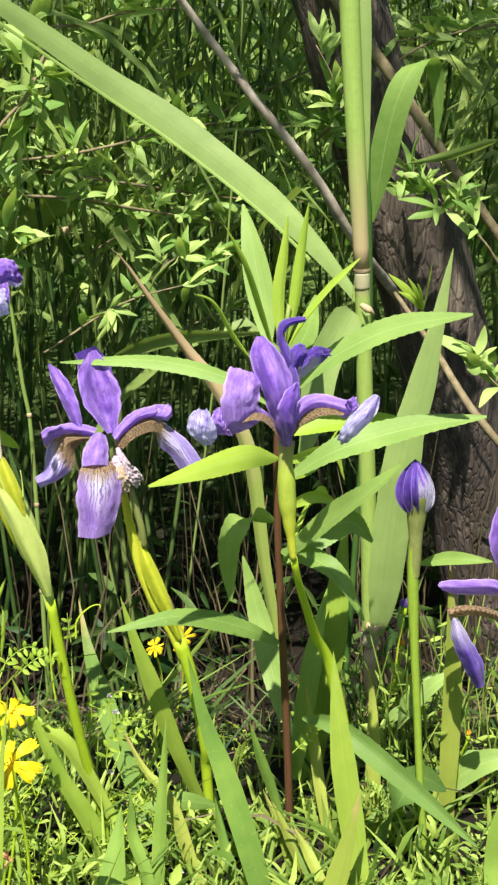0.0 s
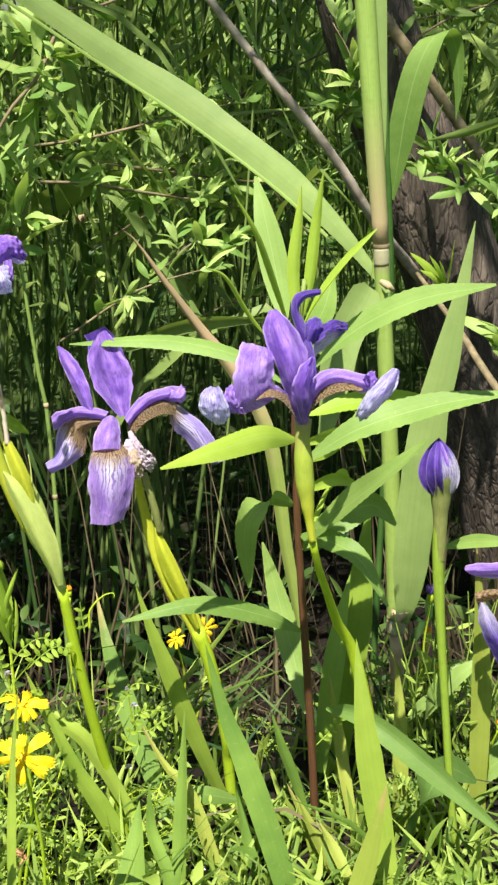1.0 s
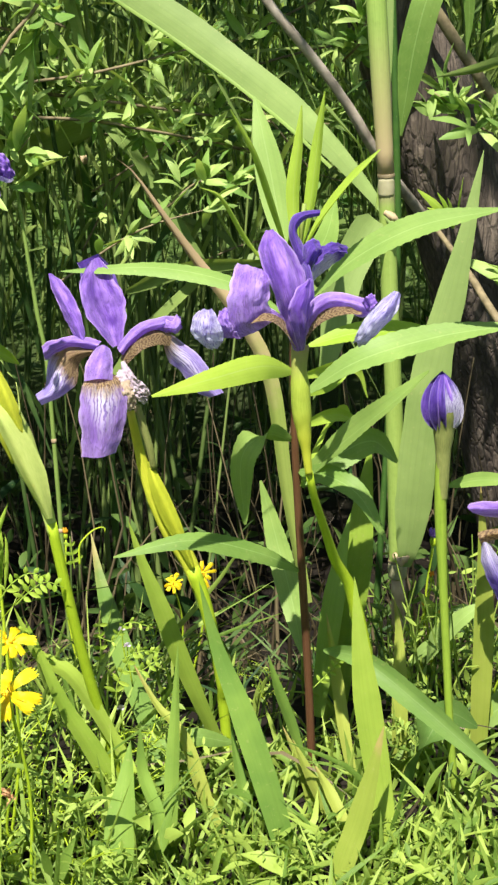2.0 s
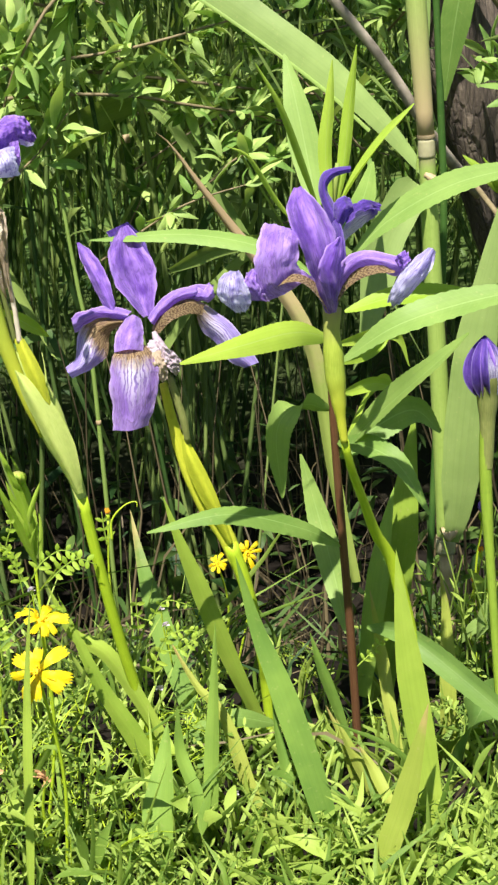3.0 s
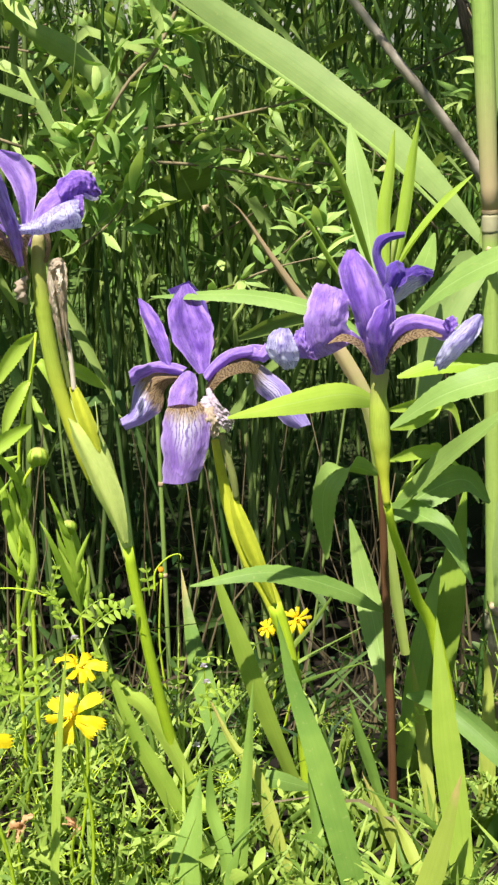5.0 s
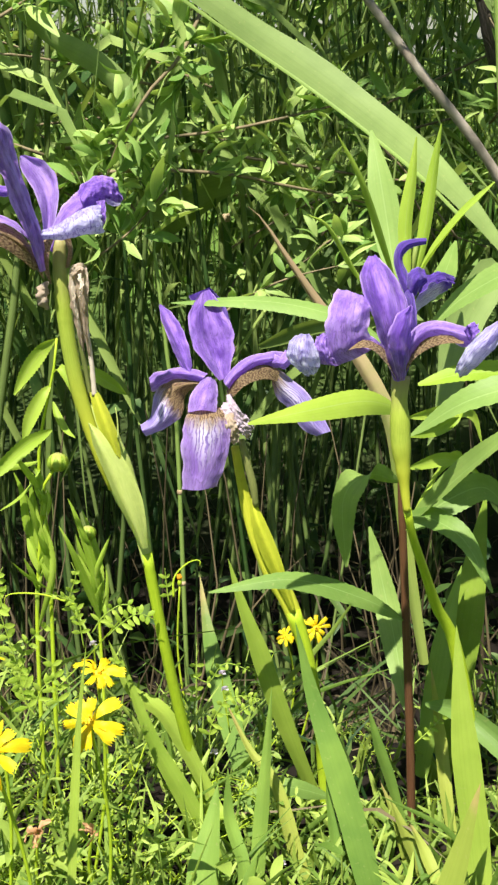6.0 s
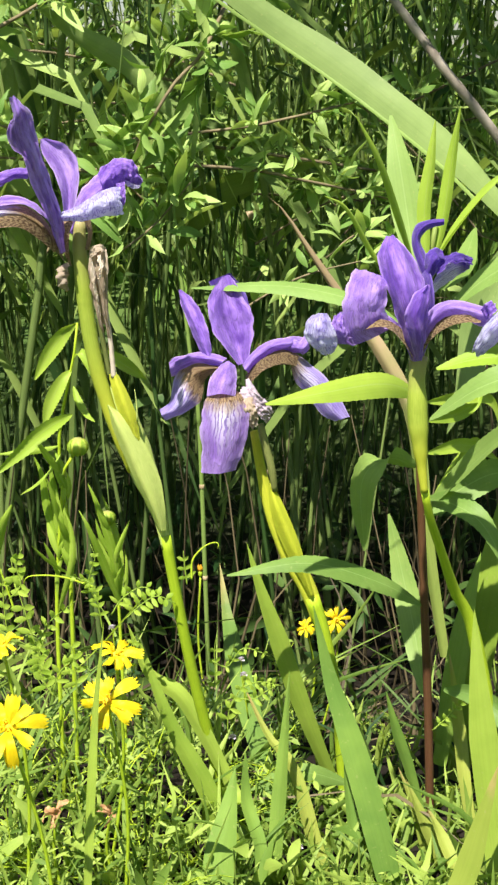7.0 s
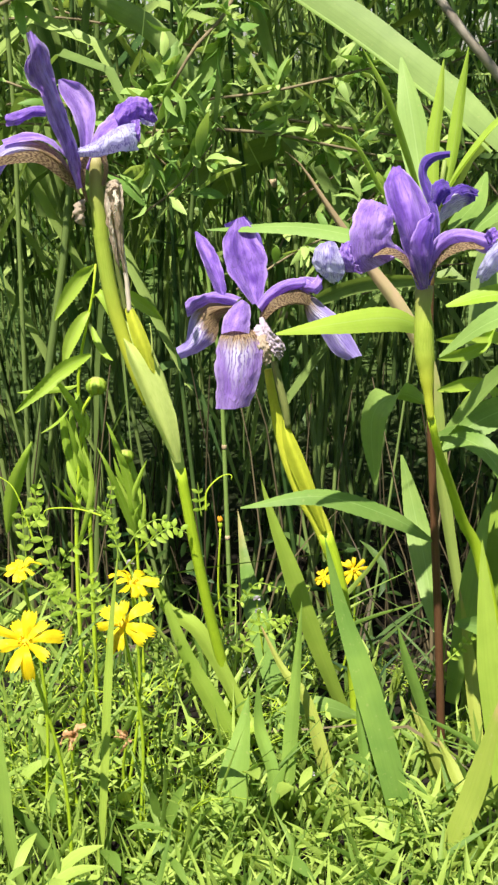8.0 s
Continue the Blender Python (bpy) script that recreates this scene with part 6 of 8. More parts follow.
def iris_bud():
    base = low((0.0988, 0.0850, 0.0365))
    t = thing("iris_bud", base, "closed purple and white iris bud on a green stem", "flower bud")
    s = Shape()
    s.tube([base, (0.0950, 0.0870, 0.1010), (0.0914, 0.0890, 0.1591), (0.0883, 0.0900, 0.2082), (0.0864, 0.0900, 0.2488), (0.0872, 0.0900, 0.2776)], (0.0024, 0.0024, 0.0024, 0.0026, 0.0034, 0.0034), n=26, sides=10)
    part("stem", s, M_STEM_DULL, t)
    s = Shape()
    s.tube([(0.0872, 0.0900, 0.2451), (0.0874, 0.0900, 0.2614), (0.0875, 0.0900, 0.2793), (0.0875, 0.0900, 0.2892), (0.0872, 0.0900, 0.2973)], (0.0034, 0.0038, 0.0042, 0.0058, 0.0090), n=18, sides=22, lumps=0.02, cap=False)
    part("spathe", s, M_BUD_NECK, t, "brownish-green sheath under the bud")
    for k, (a, b, m) in enumerate((
        ((0.0801, 0.0870, 0.2931), (0.0791, 0.0870, 0.3043), M_DARKPETAL), ((0.0825, 0.0810, 0.2951), (0.0815, 0.0800, 0.3076), M_DARKPETAL), ((0.0897, 0.0820, 0.2945), (0.0888, 0.0810, 0.3060), M_BUDPETAL),
        ((0.0859, 0.0830, 0.2943), (0.0853, 0.0820, 0.3068), M_STANDARD), ((0.0939, 0.0900, 0.2908), (0.0925, 0.0900, 0.3021), M_BUDPETAL), ((0.0858, 0.0980, 0.2889), (0.0854, 0.0980, 0.3013), M_STANDARD),
    )):
        petal(t, "petal", [(0.0874, 0.0900, 0.2811), a, b, (0.0859, 0.0900, 0.3183)], 0.0092, (0.9, 0.25 * (k - 2), 0.05), m, "oval", -0.5, 0.04, 71 + k, across=6, n=16)



iris_bud()


# ---- the irises' leaves ----
IRISES = [o for o in ORIGIN if o.parent is None and o.name.startswith("iris")]


def blade(pts, width, material, label, side=(1, -0.45, 0), cup=0.1, twist=0.0, profile="blade"):
    s = Shape()
    s.ribbon(pts, width, side, profile, n=28, across=6, cup=cup, thick=0.0011, twist=twist, ruffle=0.012, seed=pts[0][0] * 40, waves=3)
    owner = min(IRISES, key=lambda o: (ORIGIN[o] - Vector(pts[0])).length)
    return part("leaf", s, material, owner, label)


blade([(0.0042, 0.0200, 0.0051), (-0.0121, 0.0300, 0.0812), (-0.0291, 0.0450, 0.1400), (-0.0414, 0.0550, 0.1750), (-0.0505, 0.0600, 0.2150)], 0.0145, M_BLADE, "broad green sword-shaped iris leaf leaning over", side=(1, 0.25, 0))
blade([(-0.1152, -0.0050, 0.0320), (-0.1012, 0.0050, 0.0713), (-0.0978, 0.0160, 0.0947), (-0.0937, 0.0280, 0.1165), (-0.0909, 0.0360, 0.1330)], 0.0165, M_BLADE, "broad short green iris leaf with a pointed tip", side=(1, 0.1, 0))
blade([(-0.0834, 0.0300, 0.0014), (-0.0728, 0.0380, 0.0642), (-0.0692, 0.0480, 0.1059), (-0.0658, 0.0550, 0.1440), (-0.0630, 0.0580, 0.1792)], 0.0082, M_BLADE, "narrow green iris leaf, bent low down", side=(1, 0.2, 0))
blade([(-0.0147, 0.0450, -0.0126), (-0.0307, 0.0500, 0.0235), (-0.0480, 0.0600, 0.0666), (-0.0618, 0.0700, 0.1137), (-0.0761, 0.0800, 0.1285), (-0.0903, 0.0900, 0.1538)], 0.0095, M_BLADE_YELLOW, "bent green iris leaf with a yellow tip")
blade([(-0.1616, -0.0450, 0.0549), (-0.1568, -0.0400, 0.1092), (-0.1544, -0.0350, 0.1497), (-0.1509, -0.0300, 0.1955), (-0.1449, -0.0300, 0.2406)], 0.0052, M_BLADE_LIGHT, "narrow bright green leaf among yellow flowers")
blade([(-0.0403, 0.1180, 0.0788), (-0.0526, 0.1100, 0.1156), (-0.0638, 0.1050, 0.1508), (-0.0723, 0.1020, 0.1806), (-0.0812, 0.1000, 0.2092), (-0.0882, 0.1000, 0.2354)], 0.0115, M_BLADE_LIGHT, "light yellowish-green iris leaf in the sun", side=(1, -0.1, 0))
blade([(0.0098, 0.1000, 0.0729), (0.0027, 0.1000, 0.0997), (-0.0047, 0.1000, 0.1233), (-0.0110, 0.1000, 0.1481)], 0.0075, M_BLADE, "short dark green iris leaf")
blade([(-0.0747, 0.0900, 0.0705), (-0.0816, 0.1200, 0.0882), (-0.0925, 0.1600, 0.1028), (-0.1033, 0.2000, 0.1173), (-0.1131, 0.2400, 0.1345), (-0.1196, 0.2620, 0.1646)], 0.0145, M_BLADE_TIP, "dull green iris leaf with a pale tan tip")
blade([(-0.0859, 0.0500, -0.0190), (-0.0949, 0.0600, 0.0619), (-0.1106, 0.0650, 0.1048), (-0.1294, 0.0700, 0.1401), (-0.1475, 0.0750, 0.1921)], 0.0125, M_BLADE_LIGHT, "bright green iris leaf with a fine tip", side=(1, -0.2, 0))
blade([(-0.0885, 0.0900, 0.0231), (-0.1038, 0.1000, 0.0656), (-0.1167, 0.1000, 0.0874), (-0.1296, 0.1000, 0.1089)], 0.0075, M_BLADE_DRY, "small drying iris leaf low in the grass")
blade([(0.0503, 0.0200, 0.0436), (0.0450, 0.0300, 0.0968), (0.0396, 0.0350, 0.1376), (0.0351, 0.0400, 0.1775), (0.0321, 0.0450, 0.2200)], 0.0150, M_BLADE_LIGHT, "tall upright green iris leaf", side=(1, -0.1, 0))
blade([(0.0047, -0.0200, 0.0322), (0.0184, -0.0100, 0.0774), (0.0284, -0.0050, 0.1047), (0.0417, 0.0000, 0.1555)], 0.0125, M_BLADE_YELLOW, "yellow-green iris leaf with a tan tip")
blade([(0.0303, 0.0500, 0.0426), (0.0185, 0.0600, 0.0676), (0.0092, 0.0650, 0.0880), (-0.0002, 0.0700, 0.1092)], 0.0085, M_BLADE_YELLOW, "small yellow-green iris leaf")
blade([(0.1216, 0.1200, 0.0110), (0.1206, 0.1200, 0.0796), (0.1211, 0.1200, 0.1613), (0.1162, 0.1200, 0.2409)], 0.0125, M_BLADE_YELLOW, "upright light yellow-green iris leaf")
blade([(0.0353, 0.1700, 0.0547), (0.0424, 0.1700, 0.1191), (0.0512, 0.1700, 0.1811), (0.0611, 0.1800, 0.2488)], 0.022, M_BLADE_LIGHT, "broad green iris leaf in half shade")
blade([(0.0229, 0.1500, 0.0760), (0.0301, 0.1500, 0.1303), (0.0379, 0.1550, 0.1764), (0.0456, 0.1600, 0.2099)], 0.014, M_BLADE, "dark green iris leaf in half shade")
blade([(0.0688, 0.1100, 0.0213), (0.0692, 0.1100, 0.0887), (0.0697, 0.1200, 0.1440), (0.0662, 0.1200, 0.1719)], 0.010, M_BLADE_YELLOW, "yellowing iris leaf with a tan tip")
blade([(0.1197, 0.0000, 0.0630), (0.1228, 0.0100, 0.0937), (0.1245, 0.0100, 0.1198), (0.1280, 0.0100, 0.1489)], 0.013, M_BLADE, "green iris leaf with a pointed tip")
blade([(-0.0918, 0.0600, 0.0976), (-0.0967, 0.0700, 0.1032), (-0.1219, 0.0750, 0.1515), (-0.1415, 0.0800, 0.1648), (-0.1531, 0.0800, 0.1950)], 0.010, M_BLADE_LIGHT, "bright green leaning iris leaf", side=(1, -0.2, 0))
blade([(0.0411, 0.0900, 0.0494), (0.0348, 0.1000, 0.0886), (0.0304, 0.1100, 0.1274), (0.0247, 0.1100, 0.1672)], 0.008, M_BLADE_YELLOW, "narrow yellow-green iris leaf")
blade([(-0.0817, 0.0200, 0.0627), (-0.0770, 0.0200, 0.0927), (-0.0849, 0.0300, 0.1164), (-0.0851, 0.0300, 0.1458)], 0.008, M_BLADE, "short green iris leaf")
blade([(-0.0116, 0.0600, 0.0289), (-0.0246, 0.0700, 0.0586), (-0.0312, 0.0800, 0.0888), (-0.0345, 0.0850, 0.1146)], 0.007, M_BLADE, "narrow green iris leaf")
blade([(0.0208, 0.0600, -0.0064), (0.0172, 0.0700, 0.0420), (0.0074, 0.0800, 0.0792), (-0.0039, 0.0900, 0.1059)], 0.009, M_BLADE_YELLOW, "yellow-green iris leaf low in the grass")
blade([(0.0323, 0.0300, 0.0605), (0.0241, 0.0400, 0.0768), (0.0173, 0.0500, 0.0895), (0.0099, 0.0550, 0.1019)], 0.007, M_BLADE_YELLOW, "small light green iris leaf")
blade([(0.0393, 0.3600, 0.0554), (0.0256, 0.3700, 0.1412), (0.0141, 0.3800, 0.2338), (-0.0093, 0.3900, 0.2827), (-0.0327, 0.4000, 0.3132), (-0.0617, 0.4000, 0.3562), (-0.0808, 0.4000, 0.3861), (-0.0933, 0.4000, 0.3976)], 0.0125, M_BLADE_DRY, "long leaf with a dried tan upper half", cup=0.4)
blade([(-0.1906, -0.0600, 0.0507), (-0.1992, -0.0600, 0.0945), (-0.2009, -0.0600, 0.1311), (-0.2010, -0.0600, 0.1697)], 0.0085, M_BLADE, "green leaf at the edge of the grass")
blade([(-0.1674, -0.0500, 0.0450), (-0.1825, -0.0500, 0.0828), (-0.2008, -0.0500, 0.1103), (-0.2224, -0.0500, 0.1250)], 0.0095, M_BLADE, "green arching leaf in the grass")
# Darker herb green stands in for the partial shade on this folded leaf.
lance_leaf([(0.0205, 0.0900, 0.1538), (0.0385, 0.0600, 0.1622), (0.0691, 0.0400, 0.1420), (0.1146, 0.0200, 0.1027)], 0.0130, (0.35, 0.35, 0.85), M_HERB_DEEP, "long folded lance-shaped green leaf", 0.55)
lance_leaf([(0.0649, 0.0800, 0.0421), (0.0747, 0.0800, 0.0864), (0.0939, 0.0900, 0.1073), (0.1148, 0.1000, 0.0920)], 0.026, (0.5, -0.5, 0.7), M_HERB_DEEP, "broad green leaf low in the grass")
lance_leaf([(0.1174, 0.1400, 0.0592), (0.1332, 0.1300, 0.0856), (0.1527, 0.1200, 0.1007), (0.1717, 0.1200, 0.0976)], 0.02, (0.2, -0.6, 0.8), M_HERB_PALE, "broad light green leaf near the soil")
lance_leaf([(0.0956, 0.1700, 0.0819), (0.0967, 0.1600, 0.1131), (0.1130, 0.1500, 0.1384), (0.1278, 0.1500, 0.1501)], 0.022, (0.3, -0.6, 0.7), M_HERB_PALE, "broad light green leaf near the soil")
lance_leaf([(0.0901, 0.2000, 0.0796), (0.0961, 0.1950, 0.0922), (0.1049, 0.1900, 0.1019), (0.1139, 0.1900, 0.1066)], 0.0125, (0.4, -0.6, 0.7), M_HERB_PALE, "small pale green leaf near the soil")
lance_leaf([(0.1166, 0.1600, 0.0620), (0.1279, 0.1550, 0.0747), (0.1439, 0.1500, 0.0840), (0.1628, 0.1500, 0.0868)], 0.0155, (0.3, -0.6, 0.7), M_HERB_PALE, "small pale green leaf near the soil")
lance_leaf([(0.0680, 0.1200, 0.0533), (0.0751, 0.1150, 0.0653), (0.0824, 0.1100, 0.0755), (0.0900, 0.1100, 0.0808)], 0.0165, (0.4, -0.6, 0.7), M_HERB_PALE, "small pale green leaf near the soil")
lance_leaf([(0.1000, 0.2200, 0.1256), (0.1082, 0.2150, 0.1166), (0.1169, 0.2100, 0.1031), (0.1245, 0.2100, 0.0826)], 0.0085, (0.7, -0.4, 0.5), M_HERB_YOUNG, "narrow bright green leaf near the soil")
lance_leaf([(0.1172, 0.2000, 0.1179), (0.1244, 0.2000, 0.1211), (0.1325, 0.2000, 0.1189), (0.1407, 0.2000, 0.1137)], 0.0085, (0.1, -0.7, 0.7), M_HERB_PALE, "small pale green leaf near the soil")
lance_leaf([(0.0960, 0.1200, 0.2399), (0.1112, 0.1100, 0.2470), (0.1262, 0.1000, 0.2497), (0.1375, 0.1000, 0.2481)], 0.009, (0.1, -0.7, 0.7), M_HERB, "narrow bright green leaf", 0.3)
lance_leaf([(-0.0316, 0.1000, 0.0896), (-0.0543, 0.0900, 0.1011), (-0.0707, 0.0900, 0.0989), (-0.0873, 0.0900, 0.0895)], 0.011, (0.1, -0.6, 0.8), M_HERB, "broad light green leaf near the soil")
lance_leaf([(-0.1783, 0.0560, 0.1765), (-0.1646, 0.0560, 0.1907), (-0.1514, 0.0560, 0.2056), (-0.1409, 0.0560, 0.2180), (-0.1345, 0.0560, 0.2249)], 0.0062, (0.6, -0.3, 0.6), M_HERB_YOUNG, "narrow light green leaf among vetch", 0.2)


# ---- reed ----
def reed():
    base = low((0.0960, 0.2400, -0.0896))
    t = thing("reed", base, "thick pale green reed stalk with long leaves", "reed")
    s = Shape()
    s.tube([base, (0.0925, 0.2380, 0.0104), (0.0886, 0.2360, 0.1308)], (0.0050, 0.0050, 0.0046), n=10, sides=14)
    part("stalk", s, M_REED_NODE, t, "bare tan lower stalk")
    s = Shape()
    s.tube([(0.0886, 0.2360, 0.1308), (0.0852, 0.2370, 0.2370), (0.0805, 0.2380, 0.3366), (0.0780, 0.2390, 0.4022)], (0.0058, 0.0058, 0.0056, 0.0050), n=20, sides=16)
    part("stalk", s, M_REED, t)
    s = Shape()
    s.tube([(0.0780, 0.2390, 0.4022), (0.0739, 0.2420, 0.4687), (0.0700, 0.2480, 0.5397), (0.0677, 0.2520, 0.5947), (0.0645, 0.2600, 0.7131)], (0.0052, 0.0062, 0.0066, 0.0064, 0.005), n=20, sides=16)
    part("stalk", s, M_REED_TAN, t)
    for foot, top, r, m, label in (
        ((0.0780, 0.2388, 0.4016), (0.0779, 0.2388, 0.4040), 0.0056, M_TWIG_RED, "dark ring at a joint of the stalk"),
        ((0.0782, 0.2386, 0.3900), (0.0780, 0.2388, 0.4014), 0.0053, M_NODE_PALE, "pale waxy band below a joint"),
        ((0.0884, 0.2360, 0.1312), (0.0882, 0.2360, 0.1420), 0.0066, M_NODE_PALE, "pale swollen joint of the stalk"),
        ((0.0882, 0.2360, 0.1420), (0.0881, 0.2360, 0.1440), 0.0064, M_TWIG_RED, "dark ring at a joint of the stalk"),
    ):
        s = Shape()
        s.tube([foot, [(f + q) / 2 for f, q in zip(foot, top)], top], (r * 0.96, r, r * 0.96), n=6, sides=18, lumps=0.03)
        part("node", s, m, t, label)
    s = Shape()
    s.ribbon([(0.0809, 0.2280, 0.3739), (0.0727, 0.2450, 0.3859), (0.0545, 0.2900, 0.4093), (0.0310, 0.3300, 0.4321), (-0.0032, 0.3650, 0.4596), (-0.0428, 0.3850, 0.4893), (-0.0822, 0.3950, 0.5158), (-0.1274, 0.3950, 0.5473), (-0.1622, 0.3900, 0.5718), (-0.2105, 0.3800, 0.6022), (-0.2819, 0.3600, 0.6235)], 0.0215, (0.45, 0.1, 0.72), "slant", n=44, across=8, cup=0.10)
    slanting = part("leaf", s, M_REED_LEAF, t, "long pale green leaf, slanting")
    s = Shape()
    s.ribbon([(0.0496, 0.2900, 0.4015), (0.0256, 0.3280, 0.4240), (-0.0088, 0.3620, 0.4511), (-0.0489, 0.3820, 0.4806), (-0.0883, 0.3920, 0.5072), (-0.1333, 0.3920, 0.5387), (-0.1680, 0.3870, 0.5633), (-0.2151, 0.3800, 0.5932)], 0.0024, (0.45, 0.1, 0.72), "even", n=40, across=2, cup=0.4)
    part("margin", s, M_HERB, slanting, "bright green rolled edge")
    s = Shape()
    s.tube([(0.0838, 0.2240, 0.3762), (0.0795, 0.2220, 0.3797), (0.0748, 0.2240, 0.3824)], (0.0010, 0.0024, 0.0016), n=6, sides=10, lumps=0.5)
    part("collar", s, M_REED_NODE, t, "tan collar where the leaf clasps the stalk")
    s = Shape()
    s.ribbon([(0.0901, 0.2220, 0.1444), (0.0931, 0.2180, 0.1698), (0.0970, 0.2150, 0.2201), (0.1036, 0.2150, 0.2755), (0.1155, 0.2180, 0.3252), (0.1264, 0.2220, 0.3703), (0.1365, 0.2280, 0.4180)], 0.0250, (1, -0.15, 0.15), "reed", n=30, across=8, cup=0.12)
    part("leaf", s, M_REED_LEAF, t, "broad pale green leaf standing upright")
    s = Shape()
    s.tube([(0.0839, 0.2260, 0.1529), (0.0882, 0.2220, 0.1484), (0.0937, 0.2220, 0.1543)], (0.0016, 0.0036, 0.0016), n=6, sides=10, lumps=0.5)
    part("collar", s, M_REED_NODE, t, "tan collar where the leaf clasps the stalk")
    s = Shape()
    s.ribbon([(0.0702, 0.2320, 0.3771), (0.0577, 0.2220, 0.3600), (0.0470, 0.2120, 0.3409), (0.0358, 0.1950, 0.2978), (0.0259, 0.1900, 0.2737)], 0.024, (0.95, 0.3, -0.1), "clasp", n=20, across=6, cup=0.2)
    part("leaf", s, M_REED_LEAF, t, "pale green leaf hanging behind the flower")
    s = Shape()
    s.ribbon([(0.0759, 0.2430, 0.4222), (0.0775, 0.2430, 0.4623), (0.0765, 0.2460, 0.5030), (0.0737, 0.2500, 0.5591), (0.0699, 0.2560, 0.6449)], 0.0185, (1, -0.1, 0), "grow", n=14, across=4, cup=0.2)
    part("leaf", s, M_REED_LEAF, t)
    s = Shape()
    s.tube([(0.0727, 0.2430, 0.3773), (0.0745, 0.2430, 0.3954), (0.0759, 0.2430, 0.4222), (0.0770, 0.2430, 0.4380)], (0.0012, 0.0013, 0.0010), n=10, sides=7)
    part("leaf_stalk", s, M_REED, t)


reed()


def reed_back():
    base = (0.112, 0.50, ground_z(0.112, 0.50))
    t = thing("reed", base, "reed with a folded green leaf behind the stalk", "reed")
    s = Shape()
    s.tube([base, (0.1291, 0.5000, 0.2609), (0.1287, 0.5000, 0.3682), (0.1250, 0.5000, 0.4700), (0.1207, 0.5000, 0.5668)], (0.003, 0.0030, 0.0030, 0.0026), n=14, sides=8)
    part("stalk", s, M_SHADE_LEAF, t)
    s = Shape()
    s.ribbon([(0.1307, 0.5000, 0.3958), (0.1345, 0.4950, 0.4268), (0.1402, 0.4900, 0.4671), (0.1494, 0.4870, 0.5027), (0.1625, 0.4900, 0.5240), (0.1767, 0.5000, 0.5258), (0.1835, 0.5050, 0.5106), (0.1865, 0.5100, 0.4839), (0.1860, 0.5150, 0.4568)], 0.0235, (0.9, -0.35, 0.35), "slant", n=30, across=6, cup=0.15)
    part("leaf", s, M_HERB, t, "green leaf folded over at its top")


reed_back()


def bare_reed(pts, r, material, label):
    t = thing("reed", pts[0], label, "reed", "single reeds behind the flowers")
    s = Shape()
    s.tube(pts, (r, r, r * 0.9, r * 0.6), n=18, sides=9)
    part("stalk", s, material, t)
    c, tan = spline(pts, 6)
    for k in (2, 3, 4):
        s = Shape()
        s.tube([c[k] - tan[k] * r, c[k], c[k] + tan[k] * r], (r * 1.02, r * 1.25, r * 1.02), n=4, sides=9)
        part("node", s, M_REED_NODE, t)


bare_reed([low((-0.1285, 0.9000, 0.0041)), (-0.1311, 0.9000, 0.0742), (-0.1344, 0.9000, 0.2025), (-0.1477, 0.9000, 0.3935), (-0.1496, 0.9000, 0.4602), (-0.1488, 0.9000, 0.6222)], 0.0046, M_SHADE_LEAF, "green reed stalk, darkened in colour for shade")
bare_reed([low((-0.1678, 0.6200, 0.1066)), (-0.1715, 0.6200, 0.1641), (-0.1767, 0.6200, 0.2202), (-0.1837, 0.6200, 0.2964), (-0.1904, 0.6200, 0.3803)], 0.0022, M_HERB, "thin green reed stalk in half shade")

for pts, w in (
    ([(-0.2289, 0.8500, 0.2848), (-0.1901, 0.8400, 0.3381), (-0.1485, 0.8400, 0.3632), (-0.0964, 0.8500, 0.3814)], 0.030),
    ([(-0.2235, 0.8000, 0.3423), (-0.1465, 0.8000, 0.3760), (-0.0523, 0.8200, 0.3954)], 0.028),
    ([(-0.0986, 0.7000, 0.2312), (-0.0361, 0.7000, 0.2528), (0.0624, 0.7200, 0.2515)], 0.018),
    ([(-0.2751, 1.0000, 0.3782), (-0.2522, 1.0000, 0.4520), (-0.2536, 1.0000, 0.5479)], 0.034),
    ([(-0.3740, 0.8000, 0.3091), (-0.3649, 0.8000, 0.4063), (-0.3668, 0.8000, 0.5112), (-0.3673, 0.8000, 0.5913)], 0.045),
    ([(-0.1923, 0.6600, 0.4455), (-0.2316, 0.6600, 0.4908), (-0.2814, 0.6600, 0.5212), (-0.3255, 0.6600, 0.5561)], 0.022),
    ([(0.2671, 0.6200, 0.4502), (0.2205, 0.6000, 0.4400), (0.1765, 0.6000, 0.4320)], 0.012),
):
    s = Shape()
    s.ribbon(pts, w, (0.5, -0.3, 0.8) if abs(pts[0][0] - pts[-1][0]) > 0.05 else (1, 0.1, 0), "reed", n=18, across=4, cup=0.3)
    # Two leaves get the pale green to paint sunlight on; the others stay dark.
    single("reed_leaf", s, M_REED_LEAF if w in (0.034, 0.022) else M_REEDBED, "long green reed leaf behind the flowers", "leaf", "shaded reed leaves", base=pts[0])


